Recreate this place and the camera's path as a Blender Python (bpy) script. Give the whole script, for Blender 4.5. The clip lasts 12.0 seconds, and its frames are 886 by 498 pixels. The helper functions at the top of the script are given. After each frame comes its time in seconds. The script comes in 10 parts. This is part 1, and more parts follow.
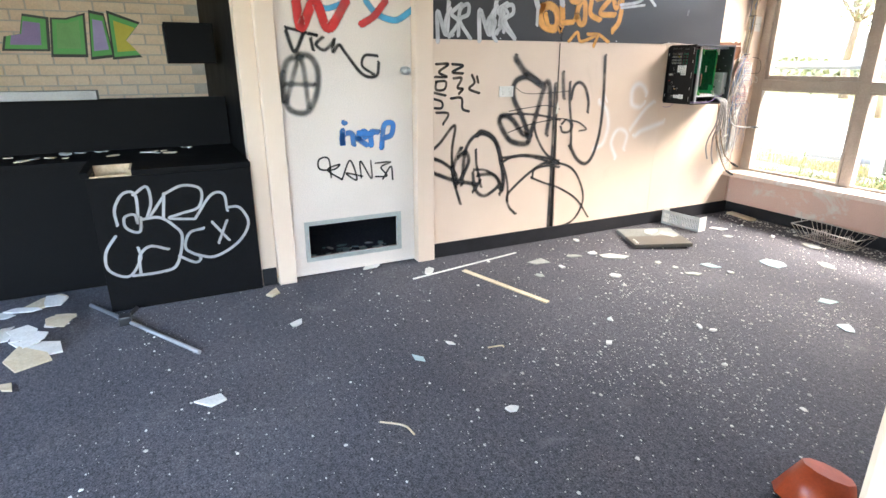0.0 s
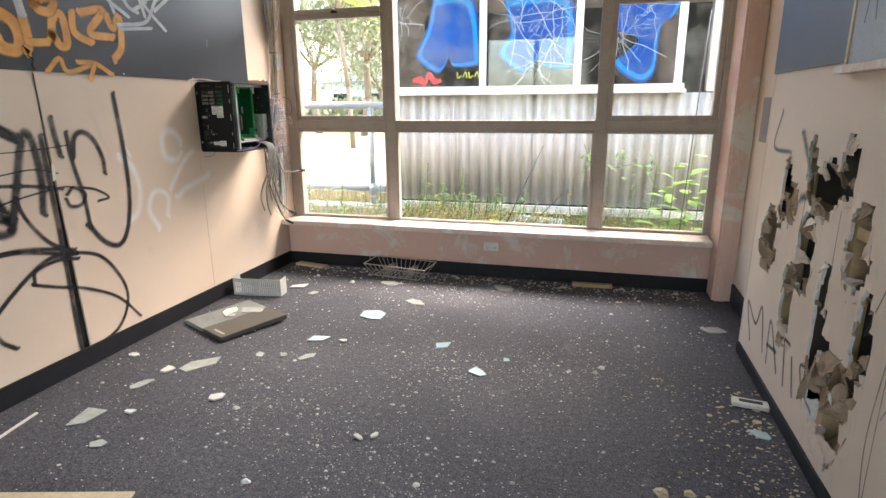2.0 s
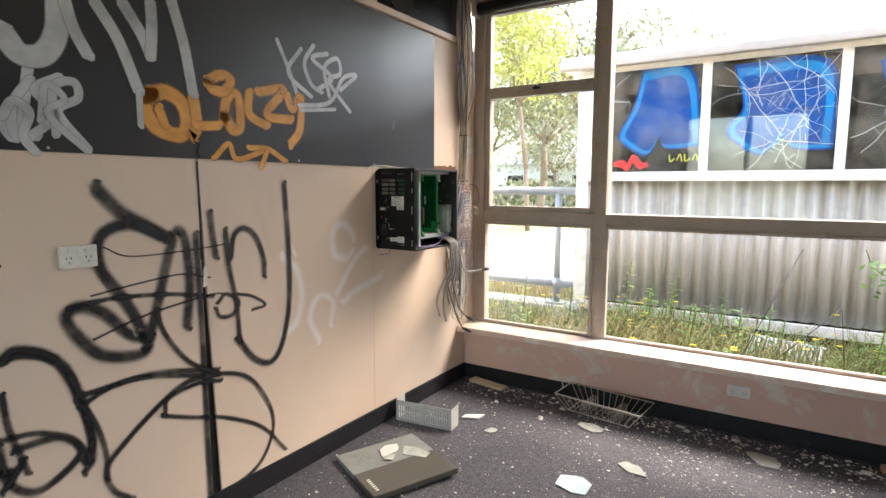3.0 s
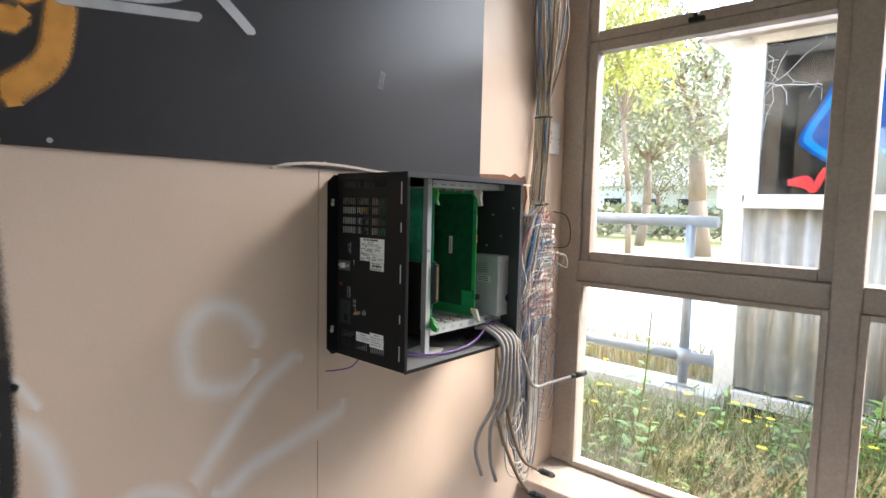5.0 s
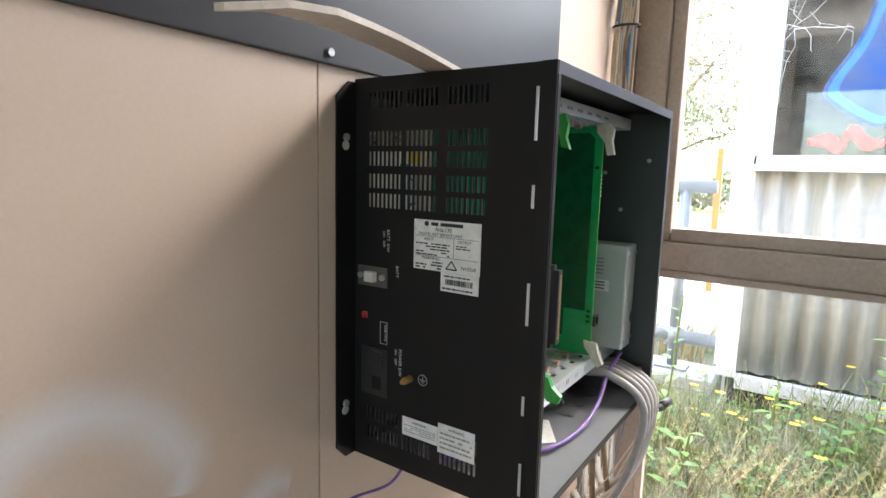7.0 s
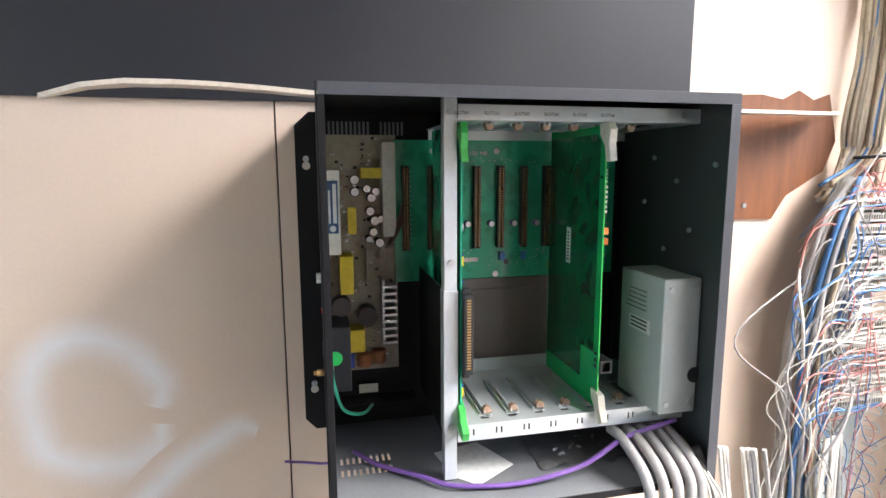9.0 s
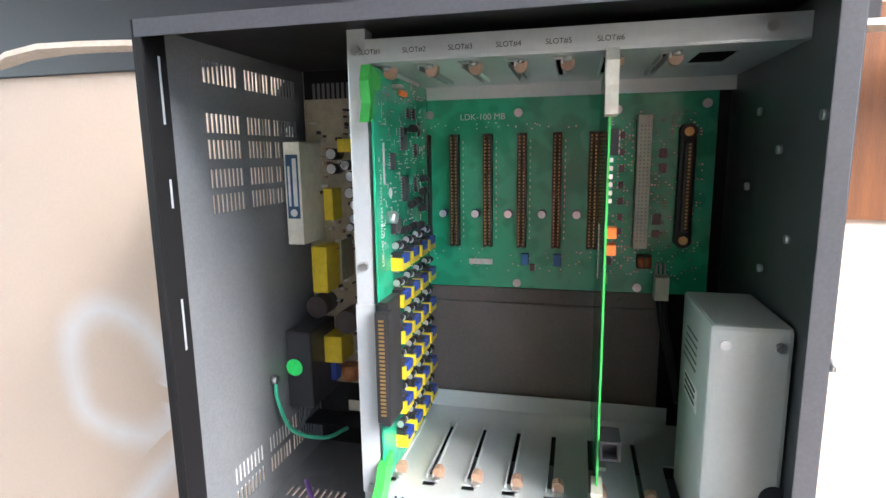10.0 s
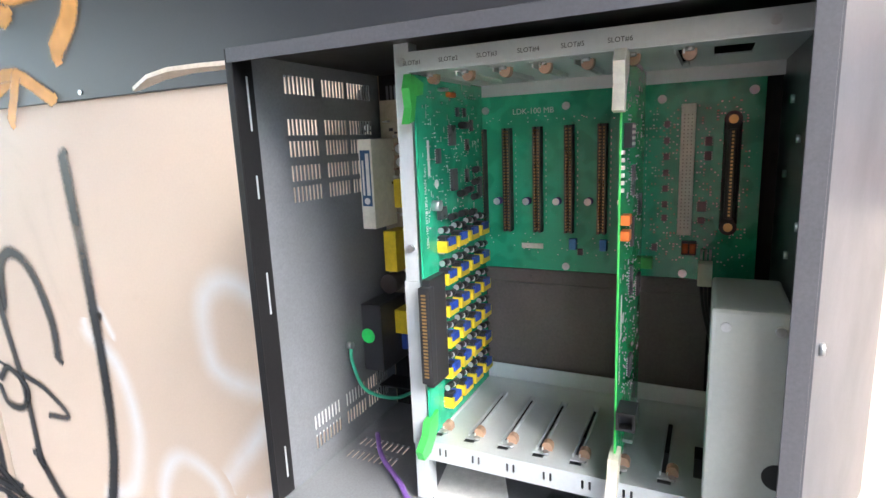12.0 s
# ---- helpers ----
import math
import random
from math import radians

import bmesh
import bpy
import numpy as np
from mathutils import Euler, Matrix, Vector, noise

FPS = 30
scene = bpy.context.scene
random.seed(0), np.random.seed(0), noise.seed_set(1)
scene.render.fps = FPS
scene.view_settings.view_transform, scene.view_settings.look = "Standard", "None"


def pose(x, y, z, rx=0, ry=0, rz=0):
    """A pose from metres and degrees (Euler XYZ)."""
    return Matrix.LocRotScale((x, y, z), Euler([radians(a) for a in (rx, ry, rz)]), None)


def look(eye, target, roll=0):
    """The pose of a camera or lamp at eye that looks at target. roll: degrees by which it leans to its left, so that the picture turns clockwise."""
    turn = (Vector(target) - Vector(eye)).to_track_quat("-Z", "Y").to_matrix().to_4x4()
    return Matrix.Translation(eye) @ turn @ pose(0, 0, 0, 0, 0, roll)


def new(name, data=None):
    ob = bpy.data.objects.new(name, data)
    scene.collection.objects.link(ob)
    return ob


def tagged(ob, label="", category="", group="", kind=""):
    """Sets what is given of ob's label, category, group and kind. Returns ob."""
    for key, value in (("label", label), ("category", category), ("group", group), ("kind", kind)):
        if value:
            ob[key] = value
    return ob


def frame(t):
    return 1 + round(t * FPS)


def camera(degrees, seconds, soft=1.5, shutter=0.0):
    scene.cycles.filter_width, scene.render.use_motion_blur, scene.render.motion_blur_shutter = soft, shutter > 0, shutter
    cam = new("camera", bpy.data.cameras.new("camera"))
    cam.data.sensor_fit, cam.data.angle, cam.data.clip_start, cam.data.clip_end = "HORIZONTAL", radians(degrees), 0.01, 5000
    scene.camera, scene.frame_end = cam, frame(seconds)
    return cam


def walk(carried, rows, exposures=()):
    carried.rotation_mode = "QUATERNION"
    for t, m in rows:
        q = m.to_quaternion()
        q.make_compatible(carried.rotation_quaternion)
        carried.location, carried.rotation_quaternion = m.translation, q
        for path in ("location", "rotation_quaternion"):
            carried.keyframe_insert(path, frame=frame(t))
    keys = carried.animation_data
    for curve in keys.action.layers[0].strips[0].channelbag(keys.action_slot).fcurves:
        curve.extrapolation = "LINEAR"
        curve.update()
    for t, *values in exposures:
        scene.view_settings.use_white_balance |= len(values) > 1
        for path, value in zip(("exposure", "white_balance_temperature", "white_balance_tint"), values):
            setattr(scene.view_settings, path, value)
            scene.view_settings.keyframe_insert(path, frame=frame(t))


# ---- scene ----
cam = camera(77.4, 12.0)
PATH = [
    (0, (1.044, 0.331, 1.332), (-0.656, 1.175, 0.702), -0.0),
    (0.5, (0.767, 0.448, 1.293), (-0.695, 1.69, 0.73), -1.5),
    (1, (0.545, 0.565, 1.298), (-0.394, 2.25, 0.771), -2.1),
    (1.5, (0.368, 0.661, 1.307), (0.02, 2.54, 0.717), -2.0),
    (2, (0.135, 0.902, 1.333), (-0.378, 2.768, 0.827), -0.4),
    (2.5, (-0.189, 1.244, 1.379), (-1.038, 3.024, 1.053), 0.1),
    (3, (-0.415, 1.659, 1.392), (-1.481, 3.336, 1.164), 0.1),
    (5, (-1.286, 3.256, 1.415), (-2.614, 4.742, 1.256), 1.3),
    (5.5, (-1.574, 3.48, 1.406), (-2.912, 4.956, 1.235), 0.7),
    (6, (-1.824, 3.592, 1.406), (-3.075, 5.142, 1.231), 0.6),
    (6.5, (-1.947, 3.637, 1.38), (-3.078, 5.269, 1.142), 1.3),
    (7, (-1.945, 3.627, 1.384), (-3.06, 5.263, 1.108), 1.5),
    (7.2, (-1.916, 3.615, 1.385), (-3.075, 5.218, 1.087), 1.6),
    (8.8, (-1.588, 4.02, 1.398), (-3.458, 4.646, 1.067), 0.6),
    (9, (-1.622, 4.103, 1.407), (-3.553, 4.535, 1.118), -0.2),
    (9.5, (-1.724, 4.303, 1.41), (-3.685, 4.09, 1.081), 0.1),
    (10, (-1.805, 4.409, 1.39), (-3.721, 3.947, 1.053), -0.8),
    (10.5, (-1.832, 4.546, 1.378), (-3.589, 3.681, 0.971), -1.8),
    (11, (-1.837, 4.584, 1.378), (-3.491, 3.529, 0.988), -2.1),
    (11.5, (-1.825, 4.561, 1.38), (-3.491, 3.519, 1.003), -2.1),
    (12, (-1.773, 4.494, 1.398), (-3.537, 3.631, 1.018), -2.4),
]
walk(cam, [(t, look(eye, target, roll)) for t, eye, target, roll in PATH],
     exposures=[(0, 5.05, 6700, 10), (1.0, 4.45, 6800, 10), (2.0, 4.15, 6900, 10), (3.0, 3.88, 7000, 10), (5.0, 3.95, 6500, 10), (6.0, 4.2, 6500, 10), (7.2, 4.3, 6400, 10), (8.8, 4.8, 6150, 10), (9.5, 5.05, 6100, 10), (10.0, 5.2, 6100, 10), (10.5, 4.95, 6150, 10), (11.3, 4.9, 6150, 10), (12, 5.15, 6100, 10)])


# ---- daylight ----
world = bpy.data.worlds.new("overcast_day")
scene.world = world
world.use_nodes = True
wn, wl = world.node_tree.nodes, world.node_tree.links
sky = wn.new("ShaderNodeTexSky")
sky.sky_type = 'NISHITA'
sky.sun_disc = False
sky.sun_elevation = radians(50)
sky.sun_rotation = radians(24)
sky.air_density, sky.dust_density, sky.ozone_density = 1.0, 2.5, 1.0
wl.new(sky.outputs["Color"], wn["Background"].inputs["Color"])
wn["Background"].inputs["Strength"].default_value = 0.15

sun_data = bpy.data.lights.new("sun", 'SUN')
sun_data.energy = 0.55
sun_data.angle = radians(40)
sun_data.color = (1.0, 0.95, 0.88)
sun = new("sun", sun_data)
sun.matrix_world = look((5, 11, 14.4), (0, 0, 0))


# ---- small modelling helpers ----
def V(*a):
    return Vector(a)


def bx(bm, x0, x1, y0, y1, z0, z1, bev=0.0, mi=0):
    """A box between two corners, with rounded edges where bev is given."""
    r = bmesh.ops.create_cube(bm, size=1.0)
    vs = r["verts"]
    for v in vs:
        v.co = V((x0 + x1) / 2 + v.co.x * (x1 - x0), (y0 + y1) / 2 + v.co.y * (y1 - y0), (z0 + z1) / 2 + v.co.z * (z1 - z0))
    fs = {f for v in vs for f in v.link_faces}
    for f in fs:
        f.material_index = mi
    if bev:
        es = list({e for v in vs for e in v.link_edges})
        out = bmesh.ops.bevel(bm, geom=es, offset=bev, segments=2, affect='EDGES', profile=0.6)
        for f in out["faces"]:
            f.material_index = mi
    return vs


def cyl(bm, p, q, r0, r1=None, seg=14, cap=True, mi=0):
    """A round bar from p to q."""
    p, q = Vector(p), Vector(q)
    d = q - p
    m = Matrix.Translation((p + q) / 2) @ d.to_track_quat('Z', 'Y').to_matrix().to_4x4()
    r = bmesh.ops.create_cone(bm, cap_ends=cap, segments=seg, radius1=r0, radius2=r0 if r1 is None else r1, depth=d.length, matrix=m)
    for f in {f for v in r["verts"] for f in v.link_faces}:
        f.material_index = mi
        f.smooth = len(f.verts) == 4
    return r["verts"]


def spline(pts, n=8):
    """A smooth line through a few points."""
    pts = [Vector(p) for p in pts]
    if len(pts) < 3:
        return [pts[0].lerp(pts[-1], i / n) for i in range(n + 1)]
    ext = [pts[0] * 2 - pts[1]] + pts + [pts[-1] * 2 - pts[-2]]
    out = []
    for i in range(1, len(ext) - 2):
        a, b, c, d = ext[i - 1:i + 3]
        for k in range(n):
            t = k / n
            out.append(0.5 * (2 * b + (c - a) * t + (2 * a - 5 * b + 4 * c - d) * t * t + (3 * b - a - 3 * c + d) * t ** 3))
    return out + [pts[-1]]


def tube(bm, pts, r, n=6, seg=8, mi=0, smooth=True):
    """A bent cable or wire of radius r along a smooth line through pts."""
    line = spline(pts, n) if smooth else [Vector(p) for p in pts]
    rings = []
    up = V(0.31, 0.17, 0.93)
    for i, p in enumerate(line):
        d = (line[min(i + 1, len(line) - 1)] - line[max(i - 1, 0)]).normalized()
        s = d.cross(up)
        if s.length < 0.05:
            s = d.cross(V(1, 0, 0))
        s.normalize()
        t = s.cross(d)
        rings.append([bm.verts.new(p + (s * math.cos(a) + t * math.sin(a)) * r) for a in [2 * math.pi * k / seg for k in range(seg)]])
    for a, b in zip(rings, rings[1:]):
        for k in range(seg):
            f = bm.faces.new((a[k], a[(k + 1) % seg], b[(k + 1) % seg], b[k]))
            f.smooth, f.material_index = True, mi
    for ring in (list(reversed(rings[0])), rings[-1]):
        bm.faces.new(ring).material_index = mi


def slab(bm, outline, thick, m=None, mi=0):
    """A flat plate with any outline (2D points), thick along +z, laid by the pose m."""
    m = m or Matrix.Identity(4)
    lo = [bm.verts.new(m @ V(x, y, 0)) for x, y in outline]
    hi = [bm.verts.new(m @ V(x, y, thick)) for x, y in outline]
    fs = [bm.faces.new(list(reversed(lo))), bm.faces.new(hi)]
    n = len(lo)
    for i in range(n):
        fs.append(bm.faces.new((lo[i], lo[(i + 1) % n], hi[(i + 1) % n], hi[i])))
    for f in fs:
        f.material_index = mi
    return fs


def solid(name, bm, material, parent=None, label="", fix=True):
    if fix:
        bmesh.ops.recalc_face_normals(bm, faces=bm.faces[:])
    me = bpy.data.meshes.new(name)
    bm.to_mesh(me)
    bm.free()
    for mt in (material if isinstance(material, (list, tuple)) else [material]):
        me.materials.append(mt)
    ob = new(name, me)
    if parent is not None:
        ob.parent = parent
    if label:
        ob["label"] = label
    return ob


def part(name, bm, material, parent, label=""):
    return solid(name, bm, material, parent, label)


def thing(name, label, category, group="", at=(0, 0, 0)):
    ob = new(name)
    ob.location = at
    ob.empty_display_size = 0.05
    return tagged(ob, label, category, group)


def boxpart(name, dims, material, parent, bev=0.0, label=""):
    bm = bmesh.new()
    bx(bm, *dims, bev=bev)
    return part(name, bm, material, parent, label)


def structure(name, bm, material, label="", category=""):
    return tagged(solid(name, bm, material), label, category, "", "structure")


# ---- materials ----
def nodes_of(name):
    mt = bpy.data.materials.new(name)
    mt.use_nodes = True
    nt = mt.node_tree
    return mt, nt, nt.nodes["Principled BSDF"]


def noise_tex(nt, scale, detail=4.0, rough=0.6, src=None, dist=0.0):
    n = nt.nodes.new("ShaderNodeTexNoise")
    n.inputs["Scale"].default_value, n.inputs["Detail"].default_value = scale, detail
    n.inputs["Roughness"].default_value, n.inputs["Distortion"].default_value = rough, dist
    if src is None:
        tc = nt.nodes.new("ShaderNodeTexCoord")
        src = tc.outputs["Object"]
    nt.links.new(src, n.inputs["Vector"])
    return n


def ramp(nt, src, stops):
    r = nt.nodes.new("ShaderNodeValToRGB")
    el = r.color_ramp.elements
    while len(el) < len(stops):
        el.new(0.5)
    for e, (p, c) in zip(el, stops):
        e.position = p
        e.color = (*c, 1) if len(c) == 3 else c
    nt.links.new(src, r.inputs["Fac"])
    return r


def mix_col(nt, fac, a, b, kind='MIX'):
    m = nt.nodes.new("ShaderNodeMix")
    m.data_type, m.blend_type = 'RGBA', kind
    for sock, val in ((m.inputs[0], fac), (m.inputs[6], a), (m.inputs[7], b)):
        if isinstance(val, (int, float)):
            sock.default_value = val
        elif isinstance(val, tuple):
            sock.default_value = (*val, 1)
        else:
            nt.links.new(val, sock)
    return m.outputs[2]


def surf(name, c1, c2=None, scale=2.5, rough=0.6, metal=0.0, bump=0.15, fine=120.0, dirt=None, dirt_scale=1.3, dirt_at=(0.55, 0.75), spec=0.5, depth=0.002, stretch=None, rvar=0.12, grit=1.0):
    """A painted, metal or fabric surface: two tones at a large scale, fine grain, shaped stains, relief."""
    mt, nt, p = nodes_of(name)
    c2 = c2 or tuple(x * 0.82 for x in c1)
    tc = nt.nodes.new("ShaderNodeTexCoord")
    src = tc.outputs["Object"]
    if stretch:
        mp = nt.nodes.new("ShaderNodeMapping")
        mp.inputs["Scale"].default_value = stretch
        nt.links.new(src, mp.inputs["Vector"])
        src = mp.outputs["Vector"]
    big = noise_tex(nt, scale, 5.0, 0.6, src, 0.3)
    col = ramp(nt, big.outputs["Fac"], [(0.3, c1), (0.72, c2)]).outputs["Color"]
    grain = noise_tex(nt, fine, 3.0, 0.7, src)
    g = ramp(nt, grain.outputs["Fac"], [(0.3, (1 - 0.14 * grit,) * 3), (0.7, (1 + 0.08 * grit,) * 3)])
    col = mix_col(nt, 1.0, col, g.outputs["Color"], 'MULTIPLY')
    if dirt:
        dn = noise_tex(nt, dirt_scale, 8.0, 0.68, src, 0.6)
        dm = ramp(nt, dn.outputs["Fac"], [(dirt_at[0], (0, 0, 0)), (dirt_at[1], (1, 1, 1))])
        col = mix_col(nt, dm.outputs["Color"], col, dirt)
    nt.links.new(col, p.inputs["Base Color"])
    rr = nt.nodes.new("ShaderNodeMapRange")
    rr.inputs["To Min"].default_value, rr.inputs["To Max"].default_value = max(0.03, rough - rvar), min(1, rough + rvar)
    nt.links.new(big.outputs["Fac"], rr.inputs["Value"])
    nt.links.new(rr.outputs["Result"], p.inputs["Roughness"])
    p.inputs["Metallic"].default_value = metal
    p.inputs["Specular IOR Level"].default_value = spec
    if bump:
        b = nt.nodes.new("ShaderNodeBump")
        b.inputs["Strength"].default_value, b.inputs["Distance"].default_value = bump, depth
        nt.links.new(grain.outputs["Fac"], b.inputs["Height"])
        nt.links.new(b.outputs["Normal"], p.inputs["Normal"])
    return mt


def spray_mask(nt, soft, strength, grainy):
    """Cover of a sprayed stroke: full along its middle, thin and speckled at its rim."""
    uv = nt.nodes.new("ShaderNodeUVMap")
    sep = nt.nodes.new("ShaderNodeSeparateXYZ")
    nt.links.new(uv.outputs["UV"], sep.inputs["Vector"])
    a = nt.nodes.new("ShaderNodeMath")
    a.operation = 'SUBTRACT'
    nt.links.new(sep.outputs["X"], a.inputs[0])
    a.inputs[1].default_value = 0.5
    b = nt.nodes.new("ShaderNodeMath")
    b.operation = 'ABSOLUTE'
    nt.links.new(a.outputs[0], b.inputs[0])
    nz = noise_tex(nt, 260.0, 2.0, 0.6)
    sc = nt.nodes.new("ShaderNodeMath")
    sc.operation = 'MULTIPLY_ADD'
    nt.links.new(nz.outputs["Fac"], sc.inputs[0])
    sc.inputs[1].default_value = grainy
    nt.links.new(b.outputs[0], sc.inputs[2])
    mr = nt.nodes.new("ShaderNodeMapRange")
    mr.interpolation_type = 'SMOOTHSTEP'
    mr.inputs["From Min"].default_value, mr.inputs["From Max"].default_value = 0.5 + grainy * 0.5 - soft, 0.5 + grainy * 0.45
    mr.inputs["To Min"].default_value, mr.inputs["To Max"].default_value = strength, 0.0
    nt.links.new(sc.outputs[0], mr.inputs["Value"])
    cl = noise_tex(nt, 9.0, 3.0, 0.6)
    cr = ramp(nt, cl.outputs["Fac"], [(0.25, (0.6, 0.6, 0.6)), (0.6, (1, 1, 1))])
    mm = nt.nodes.new("ShaderNodeMath")
    mm.operation = 'MULTIPLY'
    nt.links.new(mr.outputs["Result"], mm.inputs[0])
    nt.links.new(cr.outputs["Color"], mm.inputs[1])
    return mm.outputs[0]


def spray(name, col, rough=0.5, soft=0.35, strength=1.0, grainy=0.25):
    """Sprayed or brushed paint, clear past its rim."""
    mt, nt, p = nodes_of(name)
    p.inputs["Base Color"].default_value = (*col, 1)
    p.inputs["Roughness"].default_value = rough
    nt.links.new(spray_mask(nt, soft, strength, grainy), p.inputs["Alpha"])
    return mt


def wall_paint(name):
    return surf(name, (0.68, 0.545, 0.43), (0.64, 0.50, 0.39), 1.6, 0.55, bump=0.05, fine=220, dirt=(0.55, 0.43, 0.33), dirt_scale=2.2, dirt_at=(0.62, 0.85), grit=0.25)


def thin_spray(name, col, soft, strength, grainy):
    """A thin pale coat over the wall paint, which goes on under its rim."""
    mt = wall_paint(name)
    nt = mt.node_tree
    p = nt.nodes["Principled BSDF"]
    under = p.inputs["Base Color"].links[0].from_socket
    nt.links.new(mix_col(nt, spray_mask(nt, soft, strength, grainy), under, col), p.inputs["Base Color"])
    return mt


def pane_glass(name, tint=(0.96, 0.98, 0.97), haze=0.0, haze_col=(0.7, 0.72, 0.72)):
    mt = bpy.data.materials.new(name)
    mt.use_nodes = True
    nt = mt.node_tree
    nt.nodes.clear()
    out = nt.nodes.new("ShaderNodeOutputMaterial")
    tr = nt.nodes.new("ShaderNodeBsdfTransparent")
    tr.inputs["Color"].default_value = (*tint, 1)
    gl = nt.nodes.new("ShaderNodeBsdfGlossy")
    gl.inputs["Roughness"].default_value = 0.02
    fr = nt.nodes.new("ShaderNodeFresnel")
    fr.inputs["IOR"].default_value = 1.45
    mx = nt.nodes.new("ShaderNodeMixShader")
    nt.links.new(fr.outputs["Fac"], mx.inputs["Fac"])
    nt.links.new(tr.outputs["BSDF"], mx.inputs[1])
    nt.links.new(gl.outputs["BSDF"], mx.inputs[2])
    last = mx
    if haze:
        df = nt.nodes.new("ShaderNodeBsdfDiffuse")
        df.inputs["Color"].default_value = (*haze_col, 1)
        n = noise_tex(nt, 5.0, 8.0, 0.7)
        r = ramp(nt, n.outputs["Fac"], [(0.45, (0, 0, 0)), (0.8, (haze, haze, haze))])
        m2 = nt.nodes.new("ShaderNodeMixShader")
        nt.links.new(r.outputs["Color"], m2.inputs["Fac"])
        nt.links.new(mx.outputs["Shader"], m2.inputs[1])
        nt.links.new(df.outputs["BSDF"], m2.inputs[2])
        last = m2
    nt.links.new(last.outputs["Shader"], out.inputs["Surface"])
    return mt


M_WALL = wall_paint("pink_beige_wall_paint")
M_PINK = surf("faded_pink_paint", (0.66, 0.44, 0.35), (0.60, 0.38, 0.30), 2.0, 0.6, bump=0.2, fine=150, dirt=(0.62, 0.56, 0.48), dirt_scale=3.0, dirt_at=(0.52, 0.60))
M_TRIM = surf("weathered_window_paint", (0.44, 0.37, 0.31), (0.36, 0.30, 0.25), 5.0, 0.55, bump=0.25, fine=90, dirt=(0.22, 0.19, 0.16), dirt_scale=6.0, dirt_at=(0.6, 0.8))
M_SILL = surf("flaking_sill_paint", (0.70, 0.56, 0.47), (0.64, 0.49, 0.40), 4.0, 0.6, bump=0.35, fine=60, dirt=(0.74, 0.70, 0.64), dirt_scale=6.0, dirt_at=(0.5, 0.62))
M_DOORPAINT = surf("off_white_door_paint", (0.72, 0.64, 0.57), (0.67, 0.59, 0.52), 1.6, 0.45, bump=0.08, fine=150, dirt=(0.5, 0.43, 0.37), dirt_scale=2.5, dirt_at=(0.64, 0.9))
M_BLACKBOARD = surf("black_pinboard", (0.013, 0.0135, 0.017), (0.018, 0.0185, 0.022), 2.0, 0.40, bump=0.05, fine=300, dirt=(0.05, 0.05, 0.054), dirt_scale=3.0, dirt_at=(0.66, 0.9), spec=0.62, rvar=0.05)
M_SKIRT = surf("black_skirting", (0.012, 0.012, 0.014), (0.02, 0.02, 0.023), 6.0, 0.5, bump=0.1, dirt=(0.10, 0.09, 0.08), dirt_scale=8.0, dirt_at=(0.66, 0.84), spec=0.2)
M_CEIL = surf("ceiling_white", (0.76, 0.74, 0.70), None, 1.5, 0.8, bump=0.1)
# Near-black for backings, slots and openings: their shade is in the colour.
M_DARK = surf("dark_void", (0.012, 0.010, 0.009), None, 4.0, 0.9, bump=0.0)
M_BLACKPAINT = surf("black_laminate", (0.005, 0.005, 0.0055), (0.007, 0.007, 0.0075), 3.0, 0.6, bump=0.1, fine=100, dirt=(0.045, 0.042, 0.04), dirt_scale=5.0, dirt_at=(0.72, 0.9), spec=0.05)
M_GLASS = pane_glass("window_glass", haze=0.25)


